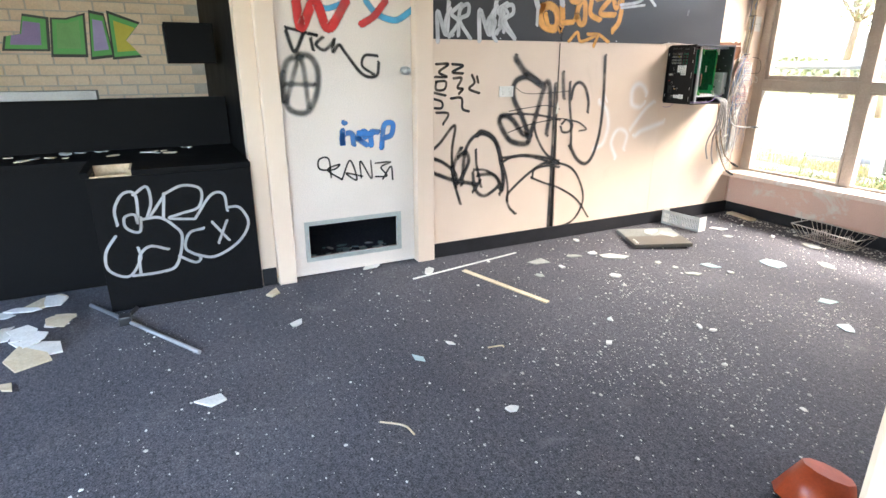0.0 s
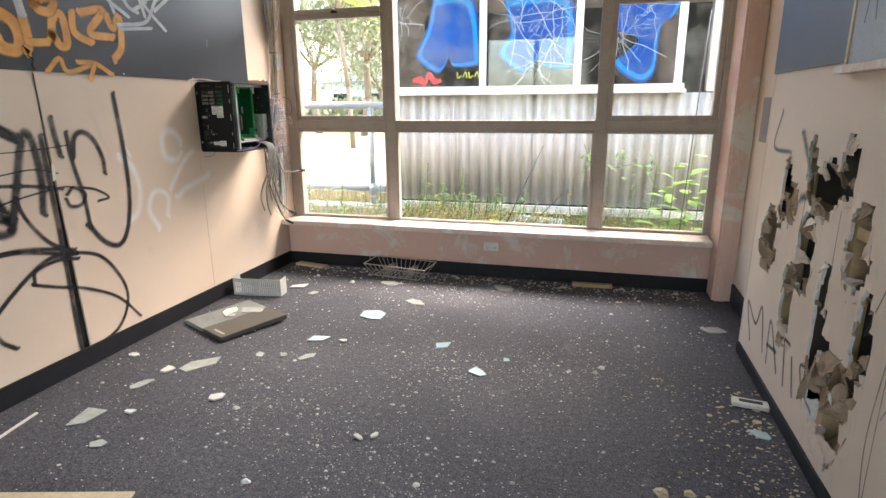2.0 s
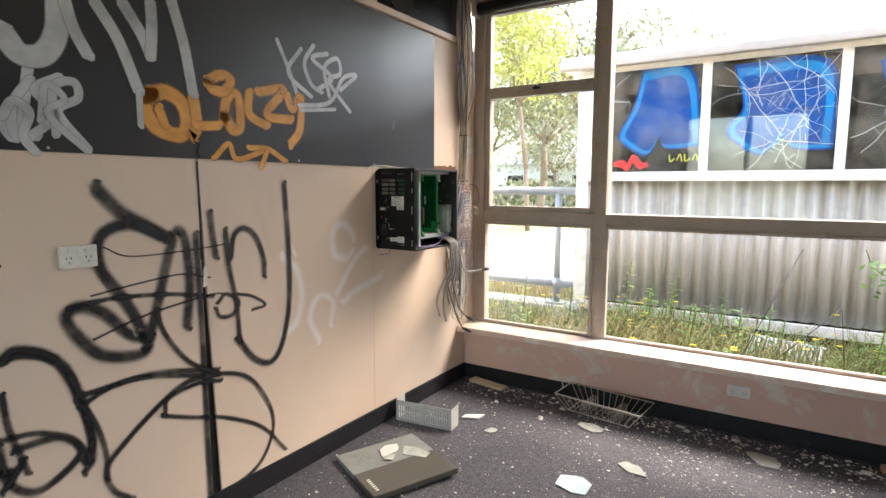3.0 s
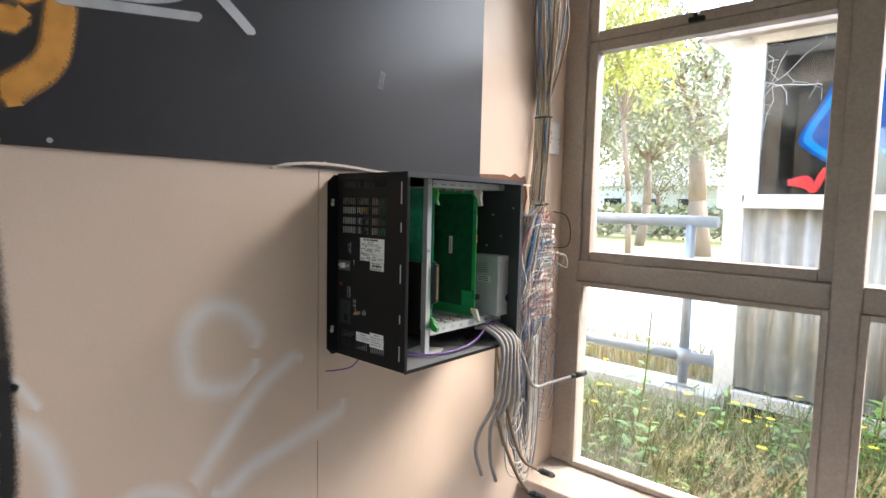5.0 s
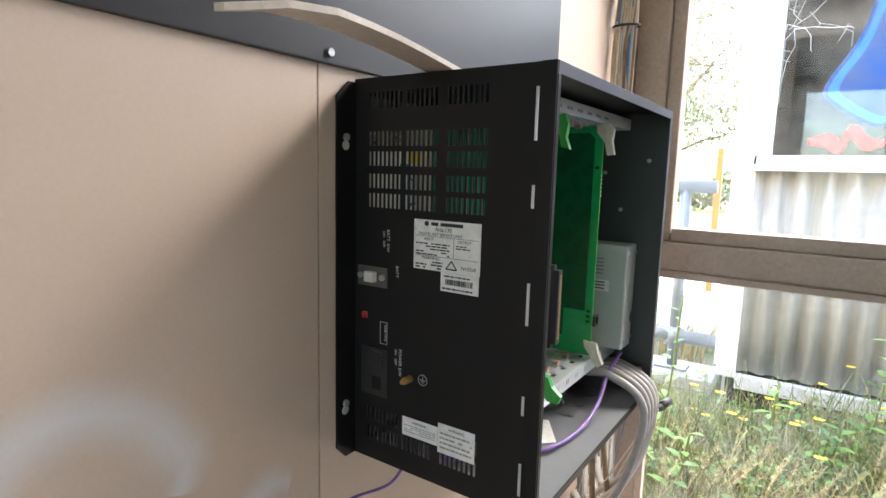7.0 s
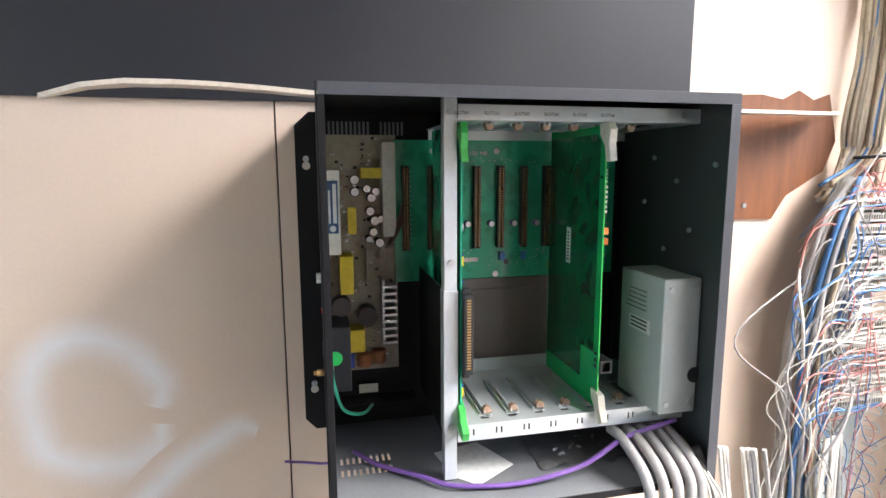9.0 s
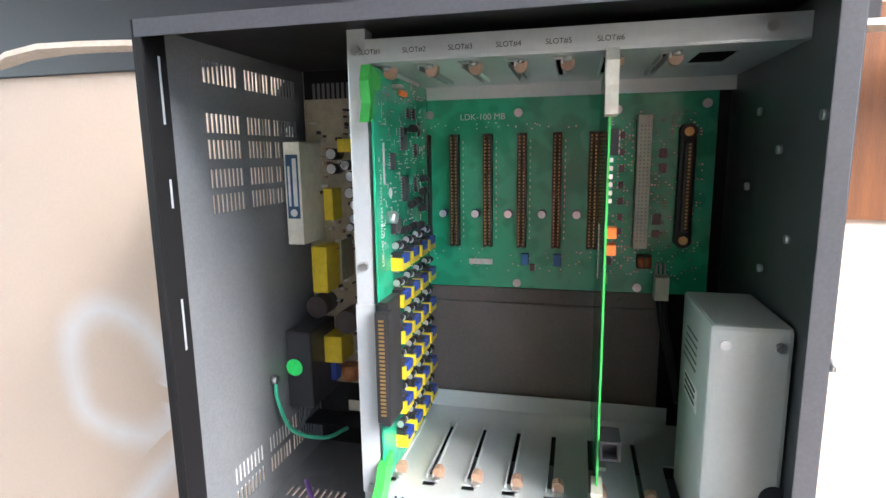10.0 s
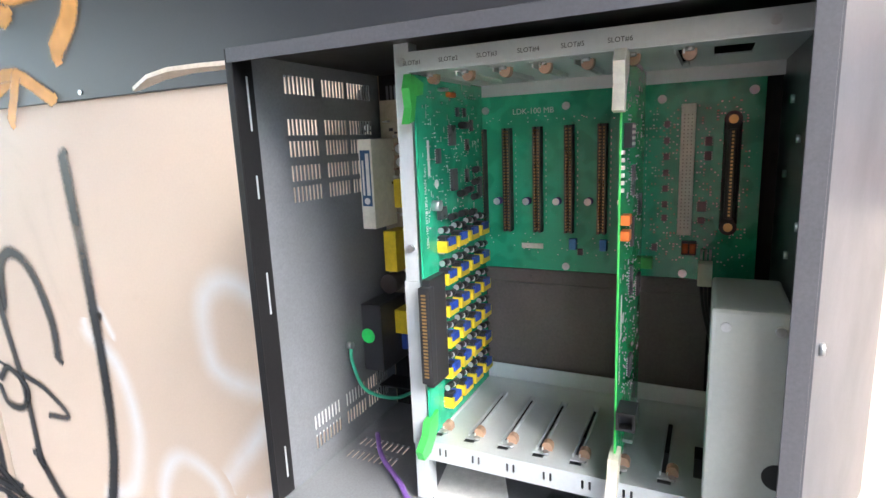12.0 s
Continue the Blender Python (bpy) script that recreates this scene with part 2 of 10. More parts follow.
def carpet_mat():
    mt, nt, p = nodes_of("blue_grey_carpet")
    big = noise_tex(nt, 1.1, 6.0, 0.65)
    col = ramp(nt, big.outputs["Fac"], [(0.3, (0.070, 0.069, 0.079)), (0.7, (0.108, 0.105, 0.115))]).outputs["Color"]
    fleck = noise_tex(nt, 130.0, 3.0, 0.85)
    fl = ramp(nt, fleck.outputs["Fac"], [(0.36, (0.30, 0.30, 0.34)), (0.64, (1.65, 1.65, 1.65))])
    col = mix_col(nt, 1.0, col, fl.outputs["Color"], 'MULTIPLY')
    pile = noise_tex(nt, 42.0, 4.0, 0.8)
    pl = ramp(nt, pile.outputs["Fac"], [(0.36, (0.62, 0.62, 0.64)), (0.64, (1.35, 1.35, 1.35))])
    col = mix_col(nt, 1.0, col, pl.outputs["Color"], 'MULTIPLY')
    speck = nt.nodes.new("ShaderNodeTexVoronoi")
    speck.inputs["Scale"].default_value = 55.0
    tc = nt.nodes.new("ShaderNodeTexCoord")
    nt.links.new(tc.outputs["Object"], speck.inputs["Vector"])
    sp = ramp(nt, speck.outputs["Distance"], [(0.05, (1, 1, 1)), (0.12, (0, 0, 0))])
    gate = noise_tex(nt, 7.0, 3.0, 0.7)
    gr = ramp(nt, gate.outputs["Fac"], [(0.52, (0, 0, 0)), (0.62, (0.75, 0.75, 0.75))])
    m = mix_col(nt, 1.0, sp.outputs["Color"], gr.outputs["Color"], 'MULTIPLY')
    col = mix_col(nt, m, col, (0.42, 0.41, 0.40))
    dust = noise_tex(nt, 2.1, 9.0, 0.75, None, 0.8)
    dr = ramp(nt, dust.outputs["Fac"], [(0.58, (0, 0, 0)), (0.8, (0.5, 0.5, 0.5))])
    col = mix_col(nt, dr.outputs["Color"], col, (0.28, 0.275, 0.28))
    nt.links.new(col, p.inputs["Base Color"])
    p.inputs["Roughness"].default_value = 0.92
    p.inputs["Specular IOR Level"].default_value = 0.25
    b = nt.nodes.new("ShaderNodeBump")
    b.inputs["Strength"].default_value, b.inputs["Distance"].default_value = 0.7, 0.004
    nt.links.new(fleck.outputs["Fac"], b.inputs["Height"])
    nt.links.new(b.outputs["Normal"], p.inputs["Normal"])
    return mt


M_CARPET = carpet_mat()

# ---- the room: walls, floor, ceiling ----
WX = -2.40      # face of the wall that carries the cabinet
WY = 5.08       # face of the wall under the window
GY = 5.24       # middle of the window frame
RX = 0.96       # face of the broken wall
TOP = 2.95      # ceiling


def shell():
    bm = bmesh.new()
    bx(bm, -6.0, 3.6, -3.2, 5.10, -0.12, 0.0)
    structure("floor", bm, M_CARPET, "dark blue-grey carpet strewn with glass and plaster crumbs", "floor")
    bm = bmesh.new()
    bx(bm, -6.0, 3.6, -3.2, 5.45, TOP, TOP + 0.12)
    structure("ceiling", bm, M_CEIL, "plain off-white ceiling", "ceiling")
    # wall with the cabinet: core, then loose sheets on it
    bm = bmesh.new()
    bx(bm, WX - 0.13, WX - 0.013, 1.95, 5.40, 0, 2.33)
    bx(bm, WX - 0.13, WX - 0.013, 1.95, 5.40, 2.78, TOP)
    structure("wall_west", bm, M_DARK, "wall core behind pink-beige lining sheets, near-black for the shaded gaps", "wall")
    # over the door and beside it
    bm = bmesh.new()
    bx(bm, WX - 0.13, WX, 0.96, 1.95, 2.08, TOP)
    bx(bm, WX - 0.13, WX, 0.76, 0.855, 0, TOP)
    bx(bm, WX - 0.13, WX, -3.2, 0.76, 2.35, TOP)
    bx(bm, WX - 0.13, WX, -3.2, -2.2, 0, 2.35)
    structure("wall_door", bm, M_WALL, "pink-beige painted wall round the door", "wall")
    # window wall below and above the opening
    bm = bmesh.new()
    bx(bm, WX - 0.13, 1.10, WY, GY + 0.12, -0.12, 0.355)
    structure("wall_north", bm, M_PINK, "low faded pink wall under the window with bare patches", "wall")
    bm = bmesh.new()
    bx(bm, WX - 0.13, 3.6, GY - 0.08, GY + 0.12, 2.66, TOP)
    bx(bm, 1.24, 3.6, GY - 0.08, GY + 0.12, -0.12, 2.66)
    structure("wall_north_head", bm, M_WALL, "painted wall over the window", "wall")
    # recessed wall beyond the broken one
    bm = bmesh.new()
    bx(bm, 1.10, 1.24, 4.02, GY + 0.12, 0, TOP)
    structure("wall_east_recess", bm, M_WALL, "pink-beige recessed wall beside the window", "wall")
    # unseen, behind the camera: added walls; two have openings placed to light the room
    bm = bmesh.new()
    bx(bm, -6.0, 3.6, -3.3, -3.2, 0, 0.35)
    bx(bm, -6.0, 3.6, -3.3, -3.2, 2.7, TOP)
    bx(bm, -6.0, -2.3, -3.3, -3.2, 0.35, 2.7)
    bx(bm, -0.3, 2.5, -3.3, -3.2, 0.35, 2.7)
    for x in (-1.3, 3.5):
        bx(bm, x, x + 0.1, -3.29, -3.21, 0.35, 2.7)
    structure("added_wall_south", bm, M_WALL, "added unseen wall with posts, its open bays letting in fill light", "wall")
    bm = bmesh.new()
    bx(bm, 3.6, 3.7, 0.4, 5.36, 0, TOP)
    bx(bm, 3.6, 3.7, -3.3, 0.4, 0, 0.3)
    bx(bm, 3.6, 3.7, -3.3, 0.4, 2.75, TOP)
    structure("wall_east", bm, M_WALL, "added unseen wall, its open band letting in fill light", "wall")
    bm = bmesh.new()
    bx(bm, -6.1, -6.0, -3.3, 5.45, 0, TOP)
    bx(bm, -6.0, WX - 0.131, 5.35, 5.45, 0, TOP)
    structure("wall_far_west", bm, M_WALL, "plain painted wall past the brick room", "wall")


shell()


def lining_sheet(name, y0t, y0b, y1t, y1b, z0=0.0, z1=1.50, bulge=0.0):
    """A wall lining sheet 12 mm thick whose upright edges may lean."""
    bm = bmesh.new()
    n = 10
    cols = []
    for i in range(n + 1):
        f = i / n
        z = z0 + (z1 - z0) * f
        w = math.sin(math.pi * f)
        ya, yb = y0b + (y0t - y0b) * f, y1b + (y1t - y1b) * f
        cols.append((z, ya, yb, w * bulge))
    for d in (0.0, -0.012):
        for i in range(n + 1):
            z, ya, yb, w = cols[i]
            for k in range(7):
                g = k / 6
                bm.verts.new((WX + d + w * (g ** 6), ya + (yb - ya) * g, z))
    bm.verts.ensure_lookup_table()
    w = 7
    lay = (n + 1) * w
    for s in range(2):
        for i in range(n):
            for k in range(6):
                a = s * lay + i * w + k
                bm.faces.new((bm.verts[a], bm.verts[a + 1], bm.verts[a + w + 1], bm.verts[a + w]))
    for i in range(n):
        for k in (0, 6):
            a = i * w + k
            bm.faces.new((bm.verts[a], bm.verts[a + w], bm.verts[a + w + lay], bm.verts[a + lay]))
    for k in range(6):
        for i in (0, n):
            a = i * w + k
            bm.faces.new((bm.verts[a], bm.verts[a + 1], bm.verts[a + 1 + lay], bm.verts[a + lay]))
    return structure(name, bm, M_WALL, "pink-beige painted lining sheet with spray-paint scrawl", "wall sheet")


lining_sheet("wall_sheet_1", 1.95, 1.95, 2.984, 2.990)
lining_sheet("wall_sheet_2", 2.991, 3.036, 4.0488, 4.0488)
lining_sheet("wall_sheet_3", 4.0512, 4.0512, 5.30, 5.30, z1=2.33)


def pinboard():
    bm = bmesh.new()
    bx(bm, WX - 0.012, WX + 0.006, 1.955, 4.666, 1.495, 2.325, 0.0015)
    b = structure("pinboard_west", bm, M_BLACKBOARD, "matt black pinboard lining sheet covered in paint-marker tags", "pinboard")
    for y in (2.474, 3.51, 4.062):
        s = bmesh.new()
        cyl(s, (WX + 0.006, y, 1.507), (WX + 0.009, y, 1.507), 0.0045, seg=12)
        part("screw", s, M_STEEL, b, "steel screw head")
    return b


M_STEEL = surf("zinc_steel", (0.62, 0.64, 0.65), (0.52, 0.54, 0.55), 12.0, 0.32, metal=1.0, bump=0.05, fine=200, depth=0.0005)
pinboard()


def skirting():
    bm = bmesh.new()
    bx(bm, WX, WX + 0.014, 1.955, WY - 0.012, 0, 0.105, 0.003)
    structure("baseboard_west", bm, M_SKIRT, "black skirting board", "skirting")
    bm = bmesh.new()
    bx(bm, WX, 0.968, WY - 0.012, WY, 0, 0.10, 0.003)
    structure("baseboard_north", bm, M_SKIRT, "black skirting board under the window", "skirting")
    bm = bmesh.new()
    bx(bm, 1.086, 1.10, 4.06, 4.90, 0, 0.13, 0.003)
    structure("baseboard_recess", bm, M_SKIRT, "black skirting board", "skirting")
    bm = bmesh.new()
    bx(bm, WX, WX + 0.012, 0.765, 0.85, 0, 0.11, 0.003)
    structure("baseboard_pier", bm, M_SKIRT, "black skirting at the foot of the pier", "skirting")


skirting()


def window():
    """Steel-grey timber window: left and right lights with an upper sash, one wide light between."""
    w = tagged(new("window_1"), "wide timber window with worn beige paint and broken panes", "window", "", "structure")
    d0, d1 = GY - 0.05, GY + 0.05

    def member(name, *dims, mat=M_TRIM, bev=0.006):
        return boxpart(name, dims, mat, w, bev)
    member("frame_jamb", WX, -2.315, d0, d1, 0.40, 2.66)
    member("frame_jamb", 0.935, 1.00, d0, d1, 0.40, 2.66)
    member("frame_head", WX, 1.0, d0 + 0.002, d1 - 0.002, 2.60, 2.66)
    for x in (-1.505, 0.118):
        member("mullion", x, x + 0.075, d0 - 0.004, d1, 0.395, 2.60)
    for a, b in ((-2.315, -1.505), (-1.43, 0.118), (0.193, 0.935)):
        member("transom", a, b, d0, d1, 1.135, 1.212)
    # sashes of the outer lights
    for a, b in ((-2.315, -1.505), (0.193, 0.935)):
        for z0, z1 in ((1.212, 2.035), (2.035, 2.60)):
            f = tagged(new("sash"), "", "")
            f.parent = w
            s = 0.038
            for dims in ((a, a + s, z0, z1), (b - s, b, z0, z1), (a + s, b - s, z0, z0 + s), (a + s, b - s, z1 - s, z1)):
                boxpart("rail", (dims[0] + 0.001, dims[1] - 0.001, GY - 0.032, GY + 0.022, dims[2] + 0.001, dims[3] - 0.001), M_TRIM, f, 0.004)
    # beads round the lower panes
    for a, b in ((-2.315, -1.505), (-1.43, 0.118), (0.193, 0.935)):
        for dims in ((a, a + 0.02, 0.40, 1.135), (b - 0.02, b, 0.40, 1.135), (a + 0.02, b - 0.02, 0.40, 0.42), (a + 0.02, b - 0.02, 1.117, 1.135)):
            boxpart("bead", (dims[0], dims[1], GY - 0.06, GY - 0.03, dims[2], dims[3]), M_TRIM, w, 0.003)
    # panes
    def pane(x0, x1, z0, z1, y=GY):
        ob = boxpart("pane", (x0, x1, y - 0.002, y + 0.002, z0, z1), M_GLASS, w, 0, "dusty window glass")
        ob.visible_shadow = False
        return ob
    for a, b in ((-2.315, -1.505), (0.193, 0.935)):
        pane(a + 0.036, b - 0.036, 1.248, 2.0)
        pane(a + 0.036, b - 0.036, 2.07, 2.565)
        pane(a + 0.015, b - 0.015, 0.41, 1.12, GY - 0.045)
    pane(-1.432, 0.12, 1.21, 2.60)
    # latch on the sash rail
    bm = bmesh.new()
    bx(bm, -1.95, -1.90, GY - 0.052, GY - 0.034, 2.035, 2.05, 0.003)
    cyl(bm, (-1.925, GY - 0.06, 2.05), (-1.925, GY - 0.04, 2.06), 0.007)
    part("latch", bm, M_SKIRT, w, "dark window latch")
    # sill board
    bm = bmesh.new()
    bx(bm, WX, 0.955, 4.965, GY + 0.05, 0.357, 0.398, 0.008)
    structure("window_sill_1", bm, M_SILL, "flaking pink-beige window sill with glass splinters", "window sill")
    # end post
    bm = bmesh.new()
    bx(bm, 0.97, 1.099, 4.90, GY + 0.12, 0, 2.66, 0.006)
    bx(bm, 0.985, 1.045, 4.888, 4.902, 0, 2.66, 0.004)
    structure("trim_post", bm, M_PINK, "faded pink post at the end of the window", "post")


window()


# ---- door and its frame ----
def door():
    d = tagged(new("door_1"), "closed off-white flush door with tags and a kicked-out vent panel", "door", "", "structure")
    y0, y1, z1 = 0.972, 1.822, 2.04
    xf, xb = WX - 0.02, WX - 0.058
    vy0, vy1, vz0, vz1 = 1.075, 1.70, 0.125, 0.352
    bm = bmesh.new()
    bx(bm, xb, xf, y0, vy0, 0.012, z1)
    bx(bm, xb, xf, vy1, y1, 0.012, z1)
    bx(bm, xb, xf, vy0, vy1, 0.012, vz0)
    bx(bm, xb, xf, vy0, vy1, vz1, z1)
    part("leaf", bm, M_DOORPAINT, d)
    bm = bmesh.new()
    for dims in ((vy0 - 0.022, vy0 + 0.006, vz0 - 0.022, vz1 + 0.022), (vy1 - 0.006, vy1 + 0.022, vz0 - 0.022, vz1 + 0.022),
                 (vy0 + 0.006, vy1 - 0.006, vz0 - 0.022, vz0 + 0.006), (vy0 + 0.006, vy1 - 0.006, vz1 - 0.006, vz1 + 0.022)):
        bx(bm, xf, xf + 0.006, dims[0], dims[1], dims[2], dims[3], 0.001)
    part("vent_frame", bm, surf("grey_vent_frame", (0.42, 0.45, 0.42), None, 5, 0.5, metal=0.3), d, "grey metal vent frame with the louvres gone")
    bm = bmesh.new()
    cyl(bm, (xf, 1.768, 1.30), (xf + 0.012, 1.768, 1.30), 0.026, seg=20)
    cyl(bm, (xf + 0.012, 1.768, 1.30), (xf + 0.04, 1.768, 1.30), 0.012, seg=16)
    r = bmesh.ops.create_uvsphere(bm, u_segments=18, v_segments=10, radius=0.026, matrix=Matrix.Translation((xf + 0.052, 1.768, 1.30)))
    for f in {f for v in r["verts"] for f in v.link_faces}:
        f.smooth = True
    part("door_knob", bm, M_STEEL, d, "round satin chrome knob")
    j = tagged(new("door_frame_1"), "pink-beige timber door frame", "door frame", "", "structure")
    boxpart("jamb", (WX - 0.13, WX + 0.05, 0.858, 0.968, 0, 2.08), M_WALL, j, 0.006)
    boxpart("jamb", (WX - 0.13, WX + 0.045, 1.826, 1.952, 0, 2.08), M_WALL, j, 0.006)
    boxpart("head", (WX - 0.13, WX + 0.045, 0.968, 1.826, 2.045, 2.08), M_WALL, j, 0.004)


door()


def room_behind_door():
    bm = bmesh.new()
    bx(bm, -3.9, -3.8, 0.80, 2.4, 0, TOP)
    bx(bm, -3.8, WX - 0.14, 2.3, 2.4, 0, TOP)
    structure("wall_store", bm, M_BLACKPAINT, "dark walls of the store behind the door", "wall")


room_behind_door()

# ---- black counter alcove ----
M_RAWWOOD = surf("raw_pine", (0.52, 0.36, 0.20), (0.42, 0.28, 0.15), 4.0, 0.65, bump=0.2, fine=60, stretch=(1, 12, 1))
M_CHIP = surf("raw_chipboard", (0.62, 0.48, 0.32), (0.46, 0.34, 0.21), 30.0, 0.8, bump=0.4, fine=90)


def alcove():
    bm = bmesh.new()
    bx(bm, -4.9, WX - 0.131, 0.762, 0.798, 0, TOP)
    structure("wall_alcove_side", bm, M_BLACKPAINT, "black-painted side wall of the alcove", "wall")
    bm = bmesh.new()
    bx(bm, -3.33, -3.25, -2.4, 0.75, 0, 1.125)
    structure("wall_servery", bm, M_BLACKPAINT, "black half-height servery wall", "wall")
    c = thing("counter", "black laminate counter with a broken end and white tag", "counter")
    bm = bmesh.new()
    bx(bm, -2.385, -2.36, -0.075, 0.755, 0.0, 0.765, 0.002)
    part("front_panel", bm, M_BLACKPAINT, c)
    bm = bmesh.new()
    bx(bm, -3.24, -2.386, -0.075, -0.055, 0, 0.765)
    part("end_panel", bm, M_BLACKPAINT, c)
    bm = bmesh.new()
    bx(bm, -2.62, -2.355, -0.10, -0.06, 0.767, 0.797, 0.002)
    bx(bm, -3.25, -2.62, -0.10, 0.757, 0.767, 0.797, 0.002)
    bx(bm, -2.62, -2.355, 0.14, 0.757, 0.767, 0.797, 0.002)
    part("worktop", bm, M_BLACKPAINT, c, "black worktop covered in dust and crumbs")
    bm = bmesh.new()
    bx(bm, -2.618, -2.388, -0.052, 0.138, 0.700, 0.715, 0.001)
    bx(bm, -2.618, -2.606, -0.058, 0.138, 0.716, 0.795)
    bx(bm, -2.604, -2.388, 0.126, 0.138, 0.716, 0.795)
    bx(bm, -2.384, -2.362, -0.056, 0.136, 0.766, 0.772)
    part("drawer_box", bm, M_CHIP, c, "exposed raw chipboard")
    c2 = thing("counter_return", "black laminate counter run in the alcove", "counter")
    bm = bmesh.new()
    bx(bm, -3.25, -2.80, -2.2, -0.101, 0.767, 0.797, 0.002)
    part("worktop", bm, M_BLACKPAINT, c2, "black worktop strewn with rubbish")
    bm = bmesh.new()
    bx(bm, -2.86, -2.84, -2.2, -0.101, 0.0, 0.767, 0.001)
    part("front_panel", bm, M_BLACKPAINT, c2)
    cab = thing("hanging_cabinet", "black box cabinet hung in the servery opening", "cabinet")
    bm = bmesh.new()
    bx(bm, -3.55, -3.20, 0.42, 0.72, 1.345, 1.60, 0.004)
    part("body", bm, M_BLACKPAINT, cab)
    bm = bmesh.new()
    bx(bm, -3.20, -3.185, 0.43, 0.71, 1.355, 1.59, 0.003)
    part("door", bm, M_BLACKPAINT, cab)
    # sill slab lying on the servery wall
    s = thing("ledge_board", "grey painted board on the servery wall", "board")
    bm = bmesh.new()
    bx(bm, -3.36, -3.20, -0.9, -0.02, 1.125, 1.18, 0.004)
    part("board", bm, surf("grey_board", (0.33, 0.32, 0.30), None, 3, 0.6), s)


alcove()


def brick_wall():
    """Cream-painted brick wall of the room past the servery, each brick a piece."""
    bm = bmesh.new()
    bx(bm, -5.02, -4.91, -3.2, 0.79, 0, TOP)
    core = structure("wall_brick", bm, surf("mortar", (0.55, 0.50, 0.44), None, 8, 0.9), "cream brick wall with a colourful sprayed piece", "wall")
    me = None
    mb = surf("cream_brick", (0.74, 0.62, 0.48), (0.70, 0.52, 0.36), 3.0, 0.8, bump=0.4, fine=60)
    z = 0.95
    row = 0
    while z < 2.3:
        y = -1.5 + (0.12 if row % 2 else 0.0)
        while y < 0.55:
            if me is None:
                b2 = bmesh.new()
                bx(b2, -0.01, 0.01, -0.113, 0.113, -0.037, 0.037, 0.004)
                ob = solid("brick", b2, mb, core)
                me = ob.data
            else:
                ob = new("brick", me)
                ob.parent = core
            ob.location = (-4.90, y + 0.113, z)
            y += 0.24
        z += 0.086
        row += 1


brick_wall()


# ---- broken wall: sheet with torn holes, studs behind, flaps hanging out ----
M_PAPER = surf("torn_board_paper", (0.40, 0.29, 0.20), (0.27, 0.18, 0.115), 9.0, 0.9, bump=0.5, fine=70)
M_GYPSUM = surf("broken_gypsum", (0.72, 0.68, 0.62), (0.62, 0.56, 0.49), 14.0, 0.95, bump=0.6, fine=60)
M_GREYBOARD = surf("grey_whiteboard", (0.34, 0.35, 0.36), (0.40, 0.41, 0.42), 1.5, 0.3, bump=0.02, dirt=(0.22, 0.23, 0.24), dirt_scale=2.0, dirt_at=(0.55, 0.75))
M_VARNISH = surf("varnished_batten", (0.50, 0.34, 0.18), (0.40, 0.26, 0.13), 3.0, 0.4, bump=0.1, stretch=(1, 1, 14))
HOLES = [  # centre y, z, half width, half height, seed
    (1.78, 0.62, 0.24, 0.40, 1), (2.05, 0.45, 0.20, 0.30, 2), (1.52, 0.35, 0.25, 0.40, 3), (2.92, 0.30, 0.17, 0.20, 4),
    (2.70, 1.30, 0.15, 0.06, 5), (2.62, 1.22, 0.06, 0.07, 6), (3.22, 1.02, 0.14, 0.10, 7), (2.90, 0.86, 0.09, 0.17, 8), (3.32, 0.74, 0.10, 0.16, 9),
    (3.80, 0.70, 0.12, 0.16, 10), (2.76, 0.60, 0.06, 0.16, 11), (2.33, 0.38, 0.03, 0.06, 12), (3.55, 0.92, 0.07, 0.10, 13), (1.20, 0.50, 0.2, 0.3, 14),
    (3.10, 0.55, 0.05, 0.22, 15), (3.45, 0.50, 0.07, 0.20, 16), (3.66, 0.95, 0.05, 0.16, 17), (3.05, 1.10, 0.06, 0.12, 18), (3.40, 1.12, 0.05, 0.12, 19), (2.82, 0.42, 0.10, 0.10, 20), (2.30, 0.20, 0.04, 0.05, 21), (1.95, 0.85, 0.05, 0.14, 22)]


def in_hole(y, z):
    best = 9.0
    for cy, cz, a, b, s in HOLES:
        d = math.hypot((y - cy) / a, (z - cz) / b)
        d += 0.45 * noise.noise(V(y * 9 + s * 3.1, z * 9, s * 1.7))
        best = min(best, d)
    return best


